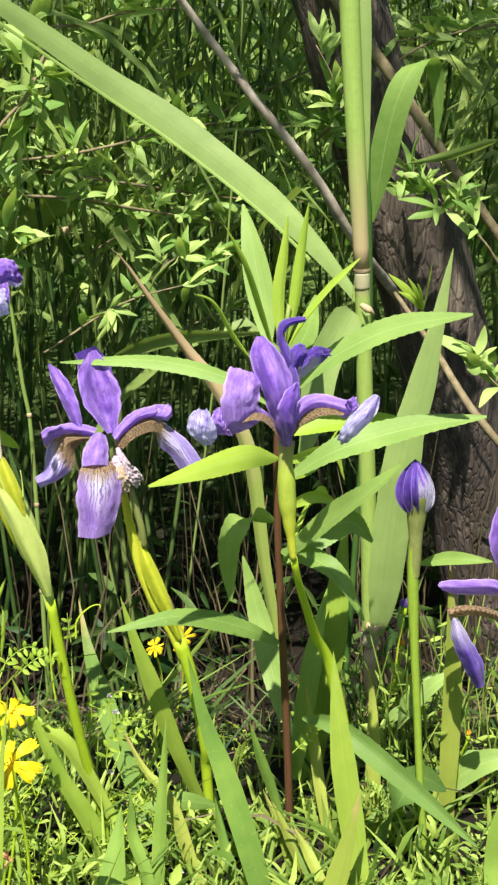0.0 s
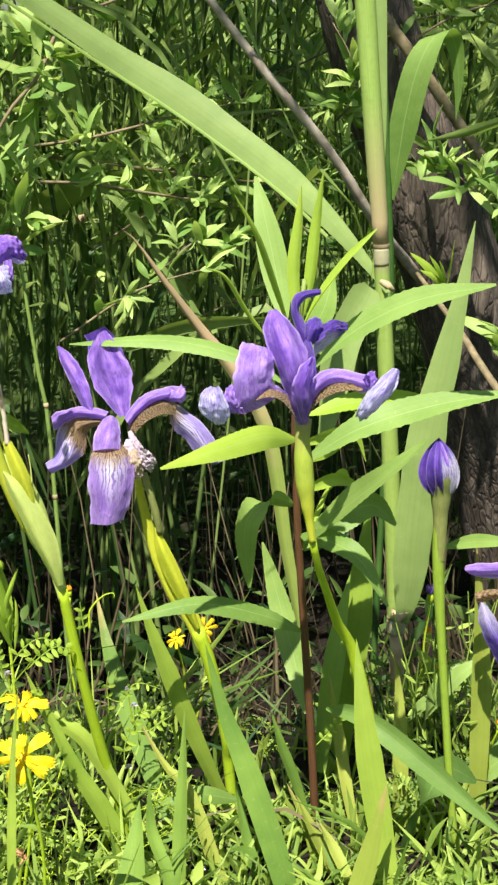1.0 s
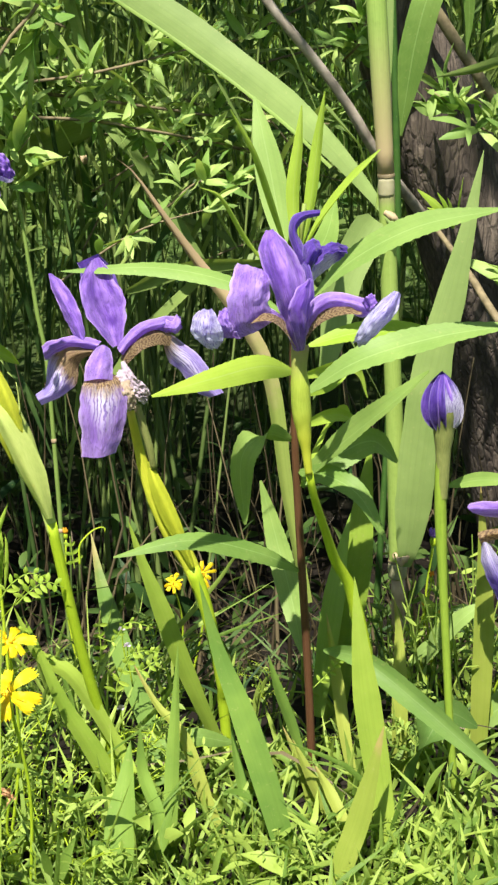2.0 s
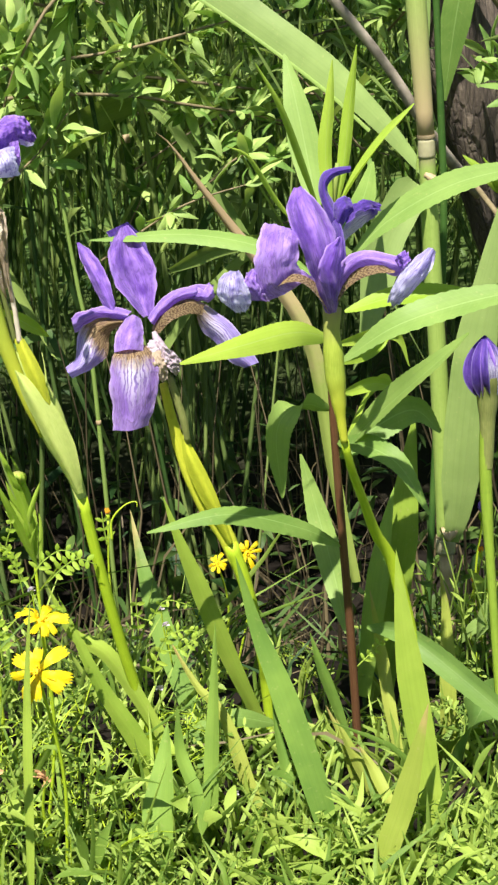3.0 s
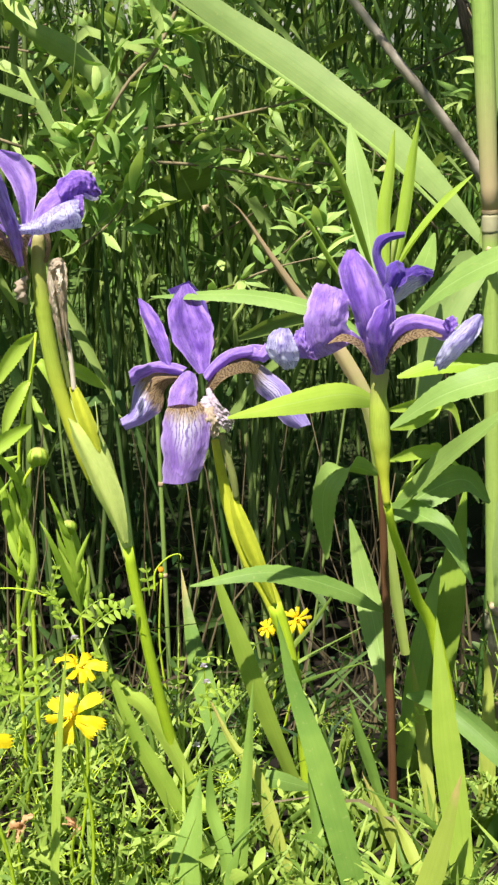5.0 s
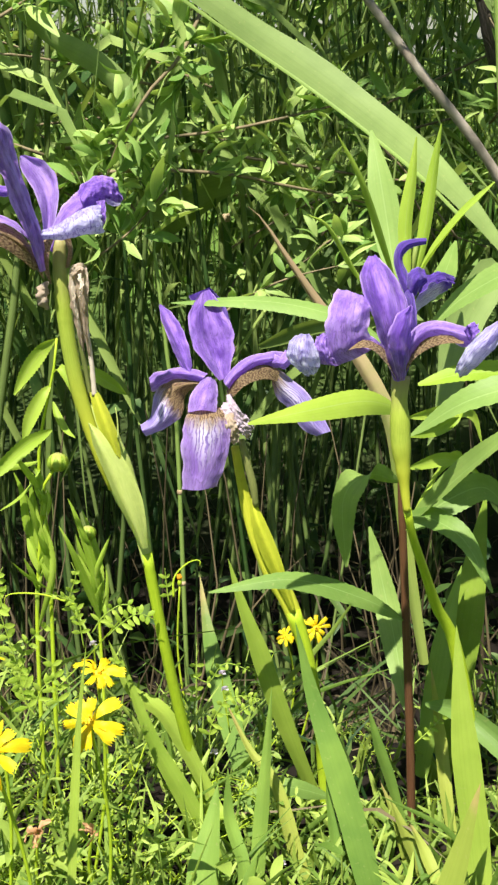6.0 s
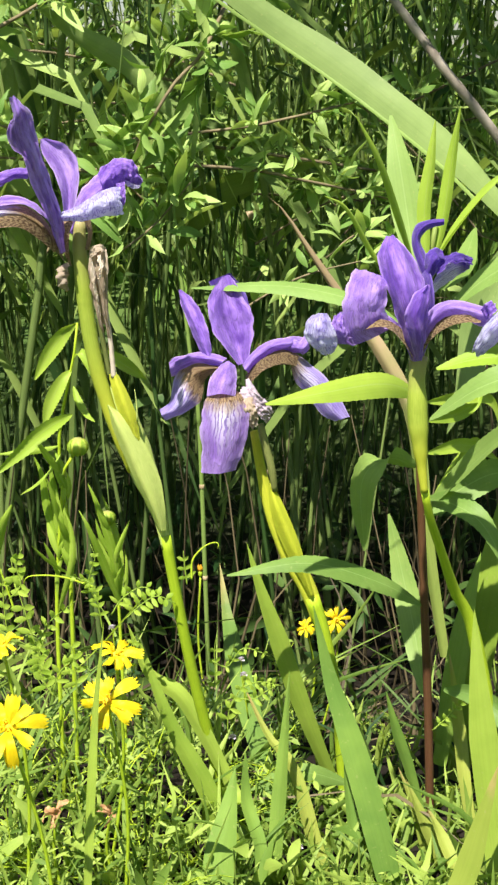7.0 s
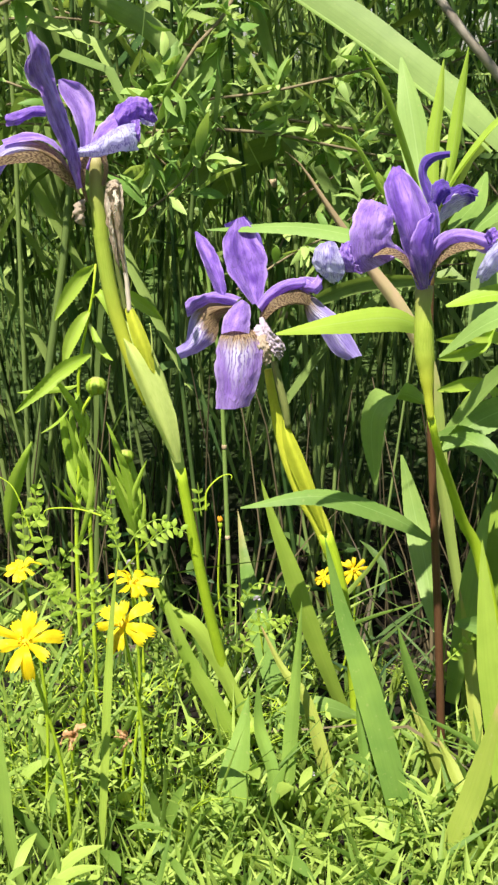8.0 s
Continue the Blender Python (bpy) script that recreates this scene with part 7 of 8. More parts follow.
# ---- low plants ----
def yellow_flower(base, head, tilt, size, label, seed, petals=9):
    """A daisy-like yellow bloom of strap petals on a thin stalk."""
    rng = random.Random(seed)
    t = thing("yellow_flower", base, label, "flower", "yellow flowers")
    head, base = Vector(head), Vector(base)
    s = Shape()
    s.tube([base, base.lerp(head, 0.5) + Vector((0.006, 0.004, 0.004)), head], (0.0010, 0.0009, 0.0008), n=12, sides=6)
    part("stalk", s, M_STEM, t)
    q = Vector(tilt).to_track_quat("Z", "Y").to_matrix().to_4x4()
    place = Matrix.Translation(head) @ q
    for k in range(petals):
        a = 2 * math.pi * (k + rng.uniform(-0.3, 0.3)) / petals
        ln = size * rng.uniform(0.66, 1.08)
        d = Vector((math.cos(a), math.sin(a), 0))
        s = Shape()
        s.ribbon([d * 0.0012, d * ln * 0.5 + Vector((0, 0, ln * rng.uniform(0.12, 0.34))), d * ln + Vector((0, 0, ln * rng.uniform(-0.25, 0.4)))], size * rng.uniform(0.24, 0.42), (-d.y, d.x, rng.uniform(-0.6, 0.6)), "daisy", n=10, across=6, cup=-0.3, ruffle=0.11, seed=k + seed)
        for j in range(7):
            s.v[-7 + j] = tuple(Vector(s.v[-7 + j]) + d * ln * (0.05, -0.07, 0.03, -0.06, 0.05, -0.08, 0.02)[j])
        part("petal", s.moved(place), M_YELLOW, t)
    s = Shape()
    for k in range(12):
        a, r = rng.uniform(0, 6.28), rng.uniform(0, 0.0024)
        b = Vector((r * math.cos(a), r * math.sin(a), 0))
        s.tube([b, b * 1.5 + Vector((0, 0, rng.uniform(0.002, 0.0042)))], (0.0003, 0.0004), n=2, sides=4)
    s.ball((0, 0, -0.0005), 0.0024, 0.0024, 0.0016, 5, 8)
    part("centre", s.moved(place), M_YELLOW_EYE, t)
    s = Shape()
    s.tube([(0, 0, -0.006), (0, 0, -0.003), (0, 0, -0.0004)], (0.0009, 0.0024, 0.0022), n=6, sides=8)
    part("calyx", s.moved(place), M_STEM, t)
    return t


for head, tilt, size, seed, label in (
    ((-0.1473, -0.0180, 0.1949), (-0.15, -0.85, 0.5), 0.0168, 1, "bright yellow daisy-like flower with wide petals"),
    ((-0.1788, -0.0830, 0.2124), (0.1, -0.75, 0.65), 0.0160, 2, "bright yellow daisy-like flower, fully open"),
    ((-0.1510, 0.0300, 0.1980), (0.35, -0.3, 0.75), 0.0130, 3, "yellow daisy-like flower seen from its side"),
    ((-0.1988, -0.0100, 0.2195), (-0.1, -0.3, 0.9), 0.0105, 4, "yellow daisy-like flower opening upward"),
    ((-0.0424, 0.3580, 0.0853), (0.1, -0.8, 0.4), 0.0115, 6, "small yellow flower in the shade"),
    ((-0.0645, 0.3470, 0.0832), (-0.2, -0.6, 0.6), 0.0090, 7, "small yellow flower in the shade"),
):
    yellow_flower(low(head, 0.012 * (seed % 3 - 1), 0.01), head, tilt, size, label, seed)


def bud_stalk(head, base, colour, label, r=0.0026):
    t = thing("flower_bud", base, label, "flower bud", "small buds")
    h, b = Vector(head), Vector(base)
    s = Shape()
    s.tube([b, b.lerp(h, 0.55) + Vector((-0.006, 0.003, 0)), h], (0.0010, 0.0008), n=12, sides=6)
    part("stalk", s, M_STEM, t)
    if colour == M_DRYHEAD:
        rng = random.Random(int(h.x * 9000))
        for k in range(7):
            d = Vector((rng.gauss(0, 0.8), rng.gauss(-0.3, 0.6), rng.gauss(0.3, 0.9))).normalized() * r * rng.uniform(1.6, 3.4)
            s = Shape()
            s.ribbon([h, h + d * 0.5 + Vector((rng.gauss(0, 1), rng.gauss(0, 1), 1)) * r * 0.4, h + d], r * rng.uniform(0.7, 1.3), (rng.gauss(0, 1), rng.gauss(0, 1), 0.4), "strap", n=10, across=8, cup=0.4, ruffle=0.3, seed=k)
            part("shrivelled_petal", s, colour, t)
        return
    s = Shape()
    s.ball(h + Vector((0, 0, r * 0.7)), r * 0.75, r * 0.75, r * 1.2, 7, 9)
    part("calyx", s, M_STEM, t)
    for k in range(5):
        a = 1.257 * k
        d = Vector((math.cos(a), math.sin(a), 0)) * r
        s = Shape()
        top = h + Vector((0, 0, r * 1.5))
        s.ribbon([top + d * 0.4, top + d * 0.85 + Vector((0, 0, r * 0.9)), top + d * (0.3 + 0.12 * k) + Vector((0, 0, r * (1.6 + 0.25 * k)))], r * 1.1, (-d.y, d.x, 0), "oval", n=8, across=8, cup=0.3, ruffle=0.15, seed=k)
        part("petal", s, colour, t)


for p, m, lab, r in (
    ((-0.1453, 0.3700, 0.1149), M_ORANGE, "small orange bud on a thin stalk", 0.0024), ((0.1044, 0.2200, 0.1121), M_ORANGE, "small orange bud near the soil", 0.0024), ((0.1114, 0.2100, 0.1101), M_ORANGE, "small orange bud near the soil", 0.0022),
    ((0.1409, 0.1500, 0.0992), M_ORANGE, "small orange bud near the soil", 0.002), ((0.1499, 0.1400, 0.0681), M_ORANGE, "small orange bud near the soil", 0.002), ((0.1087, 0.2200, 0.1340), M_ORANGE, "small orange bud near the soil", 0.002),
    ((0.1133, 0.2400, 0.1519), M_STANDARD, "small purple iris bud", 0.0034), ((-0.1794, 0.0000, 0.1240), M_DRYHEAD, "dry orange-brown faded flower head", 0.0032), ((-0.1558, 0.0200, 0.1116), M_DRYHEAD, "dry orange-brown faded flower head", 0.0026),
):
    bud_stalk(p, low(p, 0.006, 0.004), m, lab, r)


def bud_plant():
    """The leafy plant with round green buds."""
    base = low((-0.2033, 0.1250, 0.1536))
    t = thing("budding_herb", base, "green herb with round flower buds and narrow leaves", "plant")
    s = Shape()
    s.tube([base, (-0.2019, 0.1250, 0.1786), (-0.1986, 0.1240, 0.2210), (-0.1943, 0.1230, 0.2588), (-0.1913, 0.1220, 0.2741), (-0.1850, 0.1220, 0.2817)], (0.0014, 0.0013, 0.0012, 0.0010), n=16, sides=7)
    part("stem", s, M_STEM, t)
    s = Shape()
    s.tube([low((-0.1958, 0.1300, 0.1588)), (-0.1935, 0.1280, 0.1952), (-0.1920, 0.1270, 0.2304), (-0.1959, 0.1260, 0.2646), (-0.1948, 0.1250, 0.2915), (-0.1888, 0.1250, 0.3177), (-0.1847, 0.1250, 0.3338), (-0.1817, 0.1250, 0.3535)], (0.0014, 0.0014, 0.0012, 0.0010, 0.0007), n=18, sides=7)
    part("stem", s, M_STEM, t)
    for c, r in (((-0.1842, 0.1220, 0.2837), 0.0057), ((-0.1706, 0.1300, 0.2391), 0.0046)):
        c = Vector(c)
        s = Shape()
        s.ball(c, r, r, r * 0.92, 9, 14)
        b = part("bud", s, M_OVARY, t, "round striped green flower bud")
        for k in range(8):
            a = 0.785 * k
            pts = [c + Vector((math.cos(a) * math.sin(e), math.sin(a) * math.sin(e), -math.cos(e))) * r * 1.04 for e in (0.4, 1.1, 1.8, 2.5)]
            s = Shape()
            s.ribbon(pts, r * 0.62, (-math.sin(a), math.cos(a), 0), "lance", n=7, across=2, cup=-0.15)
            part("bract", s, M_HERB_YOUNG, b)
    s = Shape()
    s.tube([low((-0.1649, 0.1300, 0.1663)), (-0.1663, 0.1300, 0.1947), (-0.1680, 0.1300, 0.2295), (-0.1704, 0.1300, 0.2363)], (0.0011, 0.0010, 0.0008), n=12, sides=6)
    part("stem", s, M_STEM, t)
    for pts, w, side in (
        ([(-0.1871, 0.1250, 0.3014), (-0.1987, 0.1100, 0.2968), (-0.2115, 0.1000, 0.2864), (-0.2257, 0.0950, 0.2742)], 0.0112, (0.62, 0.25, -0.75)),
        ([(-0.1953, 0.1250, 0.2833), (-0.2034, 0.1200, 0.2822), (-0.2172, 0.1100, 0.2832), (-0.2276, 0.1100, 0.2822)], 0.0048, (0.1, -0.6, 0.8)),
        ([(-0.1864, 0.1250, 0.3267), (-0.1908, 0.1200, 0.3219), (-0.1975, 0.1180, 0.3095), (-0.2022, 0.1180, 0.2955)], 0.0100, (0.9, 0.1, -0.45)),
        ([(-0.1824, 0.1250, 0.3529), (-0.1901, 0.1280, 0.3467), (-0.1994, 0.1280, 0.3349), (-0.2080, 0.1280, 0.3207)], 0.0110, (0.7, 0.1, -0.65)),
        ([(-0.1847, 0.1250, 0.3338), (-0.1797, 0.1200, 0.3378), (-0.1752, 0.1180, 0.3318), (-0.1725, 0.1180, 0.3222)], 0.0064, (0.8, -0.3, 0.5)),
        ([(-0.1856, 0.1250, 0.3177), (-0.1824, 0.1200, 0.3106), (-0.1770, 0.1150, 0.3036), (-0.1715, 0.1100, 0.3009)], 0.0056, (0.5, -0.6, 0.5)),
        ([(-0.1949, 0.1250, 0.2783), (-0.2009, 0.1200, 0.2696), (-0.2095, 0.1200, 0.2613), (-0.2181, 0.1200, 0.2556)], 0.0044, (0.3, -0.6, 0.7)),
        ([(-0.1648, 0.1300, 0.1841), (-0.1711, 0.1200, 0.2121), (-0.1778, 0.1100, 0.2392), (-0.1830, 0.1100, 0.2499)], 0.0058, (0.8, -0.3, 0.4)),
        ([(-0.1653, 0.1300, 0.1877), (-0.1676, 0.1250, 0.2208), (-0.1742, 0.1200, 0.2496), (-0.1791, 0.1200, 0.2630)], 0.0066, (0.8, -0.3, 0.4)),
        ([(-0.1644, 0.1300, 0.1912), (-0.1649, 0.1350, 0.2140), (-0.1696, 0.1400, 0.2332), (-0.1751, 0.1400, 0.2498)], 0.0048, (0.8, -0.3, 0.4)),
        ([(-0.1634, 0.1300, 0.1841), (-0.1614, 0.1300, 0.1983), (-0.1605, 0.1300, 0.2122), (-0.1615, 0.1300, 0.2192)], 0.0032, (0.8, -0.3, 0.4)),
        ([(-0.2010, 0.1250, 0.1822), (-0.1910, 0.1200, 0.2120), (-0.1898, 0.1200, 0.2326), (-0.1930, 0.1200, 0.2462)], 0.0054, (0.8, -0.3, 0.4)),
        ([(-0.1993, 0.1250, 0.2241), (-0.2041, 0.1250, 0.2446), (-0.2062, 0.1250, 0.2649), (-0.2101, 0.1250, 0.2766)], 0.0060, (0.9, -0.2, 0.3)),
        ([(-0.1989, 0.1250, 0.2310), (-0.1992, 0.1250, 0.2480), (-0.2006, 0.1250, 0.2649), (-0.2012, 0.1250, 0.2716)], 0.0064, (0.9, -0.2, 0.3)),
        ([(-0.1941, 0.1230, 0.2621), (-0.1933, 0.1200, 0.2529), (-0.1906, 0.1200, 0.2663), (-0.1883, 0.1200, 0.2613)], 0.0032, (0.9, -0.2, 0.3)),
        ([(-0.2422, 0.1200, 0.1943), (-0.2344, 0.1100, 0.2221), (-0.2237, 0.1000, 0.2455), (-0.2182, 0.1000, 0.2561)], 0.0115, (0.95, 0.2, -0.25)),
        ([(-0.1645, 0.1000, 0.3430), (-0.1587, 0.1100, 0.3364), (-0.1513, 0.1200, 0.3281), (-0.1452, 0.1300, 0.3203)], 0.0096, (0.5, -0.5, 0.7)),
    ):
        herb_leaf(t, pts, w * 0.80, side, M_HERB_YOUNG, 0.45, 0.11, 18)
    rng = random.Random(63)
    for foot, top in (((-0.2012, 0.1230, 0.1829), (-0.1938, 0.1200, 0.2796)), ((-0.1921, 0.1220, 0.1974), (-0.1911, 0.1210, 0.2727)), ((-0.1645, 0.1280, 0.1814), (-0.1703, 0.1260, 0.2376))):
        for k in range(9):
            a = Vector(foot).lerp(Vector(top), rng.uniform(0.05, 0.9))
            ln = rng.uniform(0.016, 0.034)
            d = Vector((rng.gauss(-0.08, 0.3), rng.gauss(-0.15, 0.25), 1)).normalized() * ln
            herb_leaf(t, [a, a + d * 0.5 + Vector((rng.gauss(0, 0.0015), -0.001, 0)), a + d], rng.uniform(0.0024, 0.0040), (1, rng.uniform(-0.4, 0.4), 0), M_HERB_YOUNG, 0.4, 0.0, 8)


bud_plant()


def tendril(pts, label="thin curled green tendril"):
    s = Shape()
    s.tube(pts, (0.0007, 0.0005, 0.0003), n=26, sides=5)
    single("vetch_tendril", s, M_STEM, label, "tendril", "vetch tendrils", base=pts[0])


tendril([(-0.1131, 0.0500, 0.2320), (-0.1122, 0.0500, 0.2429), (-0.1051, 0.0500, 0.2507), (-0.0992, 0.0500, 0.2522), (-0.0990, 0.0500, 0.2491)])
tendril([(-0.1662, 0.0600, 0.2234), (-0.1843, 0.0600, 0.2290), (-0.2011, 0.0600, 0.2289), (-0.2042, 0.0600, 0.2238), (-0.2025, 0.0600, 0.2218)])
tendril([(-0.2076, 0.0500, 0.2134), (-0.2126, 0.0500, 0.2326), (-0.2180, 0.0500, 0.2453), (-0.2268, 0.0500, 0.2516)])


def vetch(rng, pairs, length, leaflet):
    """A low shoot: a thin bent stem with side shoots of narrow leaflets."""
    stem, leaves = Shape(), []
    lean = Vector((rng.uniform(-0.8, 0.8), rng.uniform(-0.7, 0.4), 1.0)).normalized()
    pts = [Vector((0, 0, 0))]
    for k in range(4):
        lean = (lean + Vector((rng.gauss(0, 0.35), rng.gauss(0, 0.3), rng.gauss(0, 0.15)))).normalized()
        pts.append(pts[-1] + lean * length / 4)
    stem.tube(pts, (0.0007, 0.0005, 0.0003), n=10, sides=4, cap=False)
    c, tan = spline(pts, 40)
    for k in range(pairs):
        j = rng.randint(6, 40)
        out = Vector((rng.gauss(0, 1), rng.gauss(-0.2, 0.9), rng.gauss(0.4, 0.5))).normalized()
        ln = rng.uniform(0.010, 0.034)
        rachis = [c[j], c[j] + out * ln * 0.5 + Vector((rng.gauss(0, 0.002), 0, 0.004)), c[j] + out * ln + Vector((0, 0, rng.uniform(-0.005, 0.006)))]
        stem.tube(rachis, (0.0004, 0.0003), n=4, sides=3, cap=False)
        rc, rt = spline(rachis, 8)
        for q in range(2, 9, rng.choice((1, 2, 2))):
            across = rt[q].cross(Vector((rng.gauss(0, 0.4), rng.gauss(0, 0.4), 1))).normalized()
            for sgn in (-1, 1):
                if rng.random() < 0.15:
                    continue
                d = (across * sgn + rt[q] * rng.uniform(0.1, 0.9) + Vector((rng.gauss(0, 0.2), rng.gauss(0, 0.2), rng.uniform(-0.4, 0.7)))).normalized() * leaflet * rng.uniform(0.55, 1.3)
                leaves.append((rc[q], d, rt[q]))
    return stem, leaves


def add_leaflets(s, leaves):
    for p, d, t in leaves:
        s.ribbon([p, p + d * 0.5 + Vector((0, 0, 0.0006)), p + d], d.length * 0.36, t, "oval", n=3, across=2, cup=0.3)


VETCH_LEAFLETS = (0.0055, 0.0065, 0.0075)


def vetch_things():
    rng = random.Random(91)
    kinds = []
    for k in range(6):
        stem, leaves = vetch(rng, 6, rng.uniform(0.05, 0.09), rng.choice(VETCH_LEAFLETS))
        t = thing("vetch", (0, 0, 0), "low vetch shoot with small paired green leaflets", "plant", "vetch shoots")
        tagged(part("shoot", stem, M_STEM, t), kind="stuff")
        s = Shape()
        add_leaflets(s, leaves)
        tagged(part("foliage", s, M_GRASS, t), kind="stuff")
        kinds.append(t)
    spots = [(rng.uniform(-0.27, -0.10), rng.uniform(-0.02, 0.13)) if n % 4 else (rng.uniform(-0.1, 0.24), rng.uniform(0.12, 0.30)) for n in range(64)]
    for n, (x, y) in enumerate(spots):
        m = pose(x, y, ground_z(x, y) - 0.002, 0, 0, rng.uniform(0, 360)) @ Matrix.Scale(rng.uniform(0.7, 1.15) if x < -0.09 else rng.uniform(0.4, 0.7), 4)
        if n < 6:
            kinds[n].matrix_basis = m
        else:
            copy_thing(rng.choice(kinds), pose(0, 0, 0)).matrix_basis = m


vetch_things()


rng = random.Random(57)


def frond(pts, pairs, leaflet):
    """A vetch leaf: leaflets in pairs along an arching stalk that ends in a tendril."""
    t = thing("vetch_leaf", pts[0], "arching vetch leaf with small paired green leaflets", "leaf", "vetch leaves")
    s = Shape()
    s.tube(pts, (0.00045, 0.0004, 0.0002), n=16, sides=5)
    part("leaf_stalk", s, M_STEM_DULL, t)
    c, tan = spline(pts, 40)
    for k in range(pairs):
        j = 8 + int(30 * k / pairs)
        across = tan[j].cross(Vector((0.1, -1, 0.25))).normalized()
        for sgn in (-1, 1):
            d = (across * sgn + tan[j] * rng.uniform(0.2, 0.9) + Vector((rng.gauss(0, 0.2), rng.gauss(-0.2, 0.4), rng.gauss(0, 0.2)))).normalized() * leaflet * (1.0 - 0.4 * k / pairs) * rng.uniform(0.7, 1.1)
            s = Shape()
            s.ribbon([c[j], c[j] + d * 0.5 + Vector((0, -0.0004, 0.0003)), c[j] + d], leaflet * 0.36, tan[j], "oval", n=6, across=2, cup=0.3)
            part("leaflet", s, M_HERB_YOUNG, t)


frond([(-0.1484, 0.0500, 0.2097), (-0.1399, 0.0500, 0.2177), (-0.1313, 0.0500, 0.2225), (-0.1219, 0.0500, 0.2185)], 6, 0.0075)
frond([(-0.1162, 0.0550, 0.2271), (-0.1171, 0.0550, 0.2365), (-0.1177, 0.0550, 0.2459)], 3, 0.006)
frond([(-0.1623, 0.0600, 0.2089), (-0.1692, 0.0600, 0.2249), (-0.1654, 0.0600, 0.2393), (-0.1674, 0.0600, 0.2471)], 6, 0.0062)
frond([(-0.2047, 0.0300, 0.2277), (-0.1983, 0.0300, 0.2355), (-0.2000, 0.0300, 0.2462), (-0.1965, 0.0300, 0.2553)], 6, 0.0078)
frond([(-0.1580, 0.0600, 0.2076), (-0.1511, 0.0600, 0.2175), (-0.1398, 0.0600, 0.2236), (-0.1295, 0.0600, 0.2161)], 6, 0.0065)
frond([(-0.0948, 0.1300, 0.1344), (-0.0842, 0.1300, 0.1383), (-0.0720, 0.1300, 0.1360)], 5, 0.006)
frond([(-0.1771, 0.0000, 0.1880), (-0.1823, 0.0000, 0.1970), (-0.1838, 0.0000, 0.2091), (-0.1810, 0.0000, 0.2182)], 6, 0.0075)
frond([(-0.1434, 0.0400, 0.1835), (-0.1460, 0.0400, 0.1930), (-0.1420, 0.0400, 0.2041)], 5, 0.006)
frond([(-0.1620, 0.0550, 0.2008), (-0.1642, 0.0550, 0.2194), (-0.1660, 0.0550, 0.2266), (-0.1740, 0.0550, 0.2302), (-0.1824, 0.0550, 0.2318)], 7, 0.0062)
frond([(-0.1876, 0.0500, 0.1647), (-0.1953, 0.0500, 0.1863), (-0.2020, 0.0500, 0.2130), (-0.2056, 0.0500, 0.2274), (-0.2078, 0.0500, 0.2424)], 8, 0.01)
frond([(-0.1751, 0.0450, 0.1673), (-0.1759, 0.0450, 0.1862), (-0.1775, 0.0450, 0.1961), (-0.1841, 0.0450, 0.2010)], 4, 0.0085)
frond([(-0.1882, 0.0450, 0.1698), (-0.1832, 0.0450, 0.1820), (-0.1740, 0.0450, 0.1889), (-0.1670, 0.0450, 0.1916)], 5, 0.0075)
frond([(-0.2030, 0.0550, 0.1840), (-0.1960, 0.0550, 0.1950), (-0.1897, 0.0550, 0.2058), (-0.1758, 0.0550, 0.2173)], 5, 0.008)
frond([(-0.2093, 0.0500, 0.1861), (-0.2122, 0.0500, 0.2022), (-0.2130, 0.0500, 0.2181), (-0.2131, 0.0500, 0.2365)], 6, 0.009)
frond([(-0.1001, 0.0900, 0.1247), (-0.0988, 0.0900, 0.1387), (-0.0923, 0.0900, 0.1519), (-0.0847, 0.0900, 0.1650)], 5, 0.0075)
frond([(-0.0944, 0.0900, 0.1461), (-0.0850, 0.0900, 0.1462), (-0.0782, 0.0900, 0.1507), (-0.0709, 0.0900, 0.1552)], 4, 0.0065)
frond([(-0.1106, 0.1100, 0.1363), (-0.1083, 0.1100, 0.1513), (-0.1085, 0.1100, 0.1660), (-0.1069, 0.1100, 0.1763)], 4, 0.007)
frond([(-0.1090, 0.1000, 0.1645), (-0.1003, 0.1000, 0.1610), (-0.0920, 0.1000, 0.1720), (-0.0813, 0.1000, 0.1700), (-0.0726, 0.1000, 0.1651)], 6, 0.0052)
frond([(0.0818, 0.2000, 0.0978), (0.0992, 0.2000, 0.1137), (0.1165, 0.2000, 0.1190), (0.1322, 0.2000, 0.1116)], 6, 0.0068)
frond([(0.0156, 0.1000, 0.1240), (0.0260, 0.1000, 0.1348), (0.0337, 0.1000, 0.1449)], 5, 0.0058)


def plant_height(x, y, rng):
    """How tall the low green grows: higher on the sunny side, low and open between the irises."""
    side = min(1.0, max(0.0, (-0.05 - x) / 0.06))
    near = min(1.0, max(0.6, (y + 0.10) / 0.13))
    return (0.036 + 0.034 * side) * near * rng.uniform(0.45, 1.15)


def keeps(x, y, rng):
    side = min(1.0, max(0.0, (-0.05 - x) / 0.06))
    if y > 0.14 and rng.random() < (y - 0.14) * (4.0 if side > 0.5 else 6.0):
        return False
    return rng.random() < (0.9 if y < 0.0 else 0.5 + 0.5 * side if y < 0.045 else 0.07 + 0.16 * side)


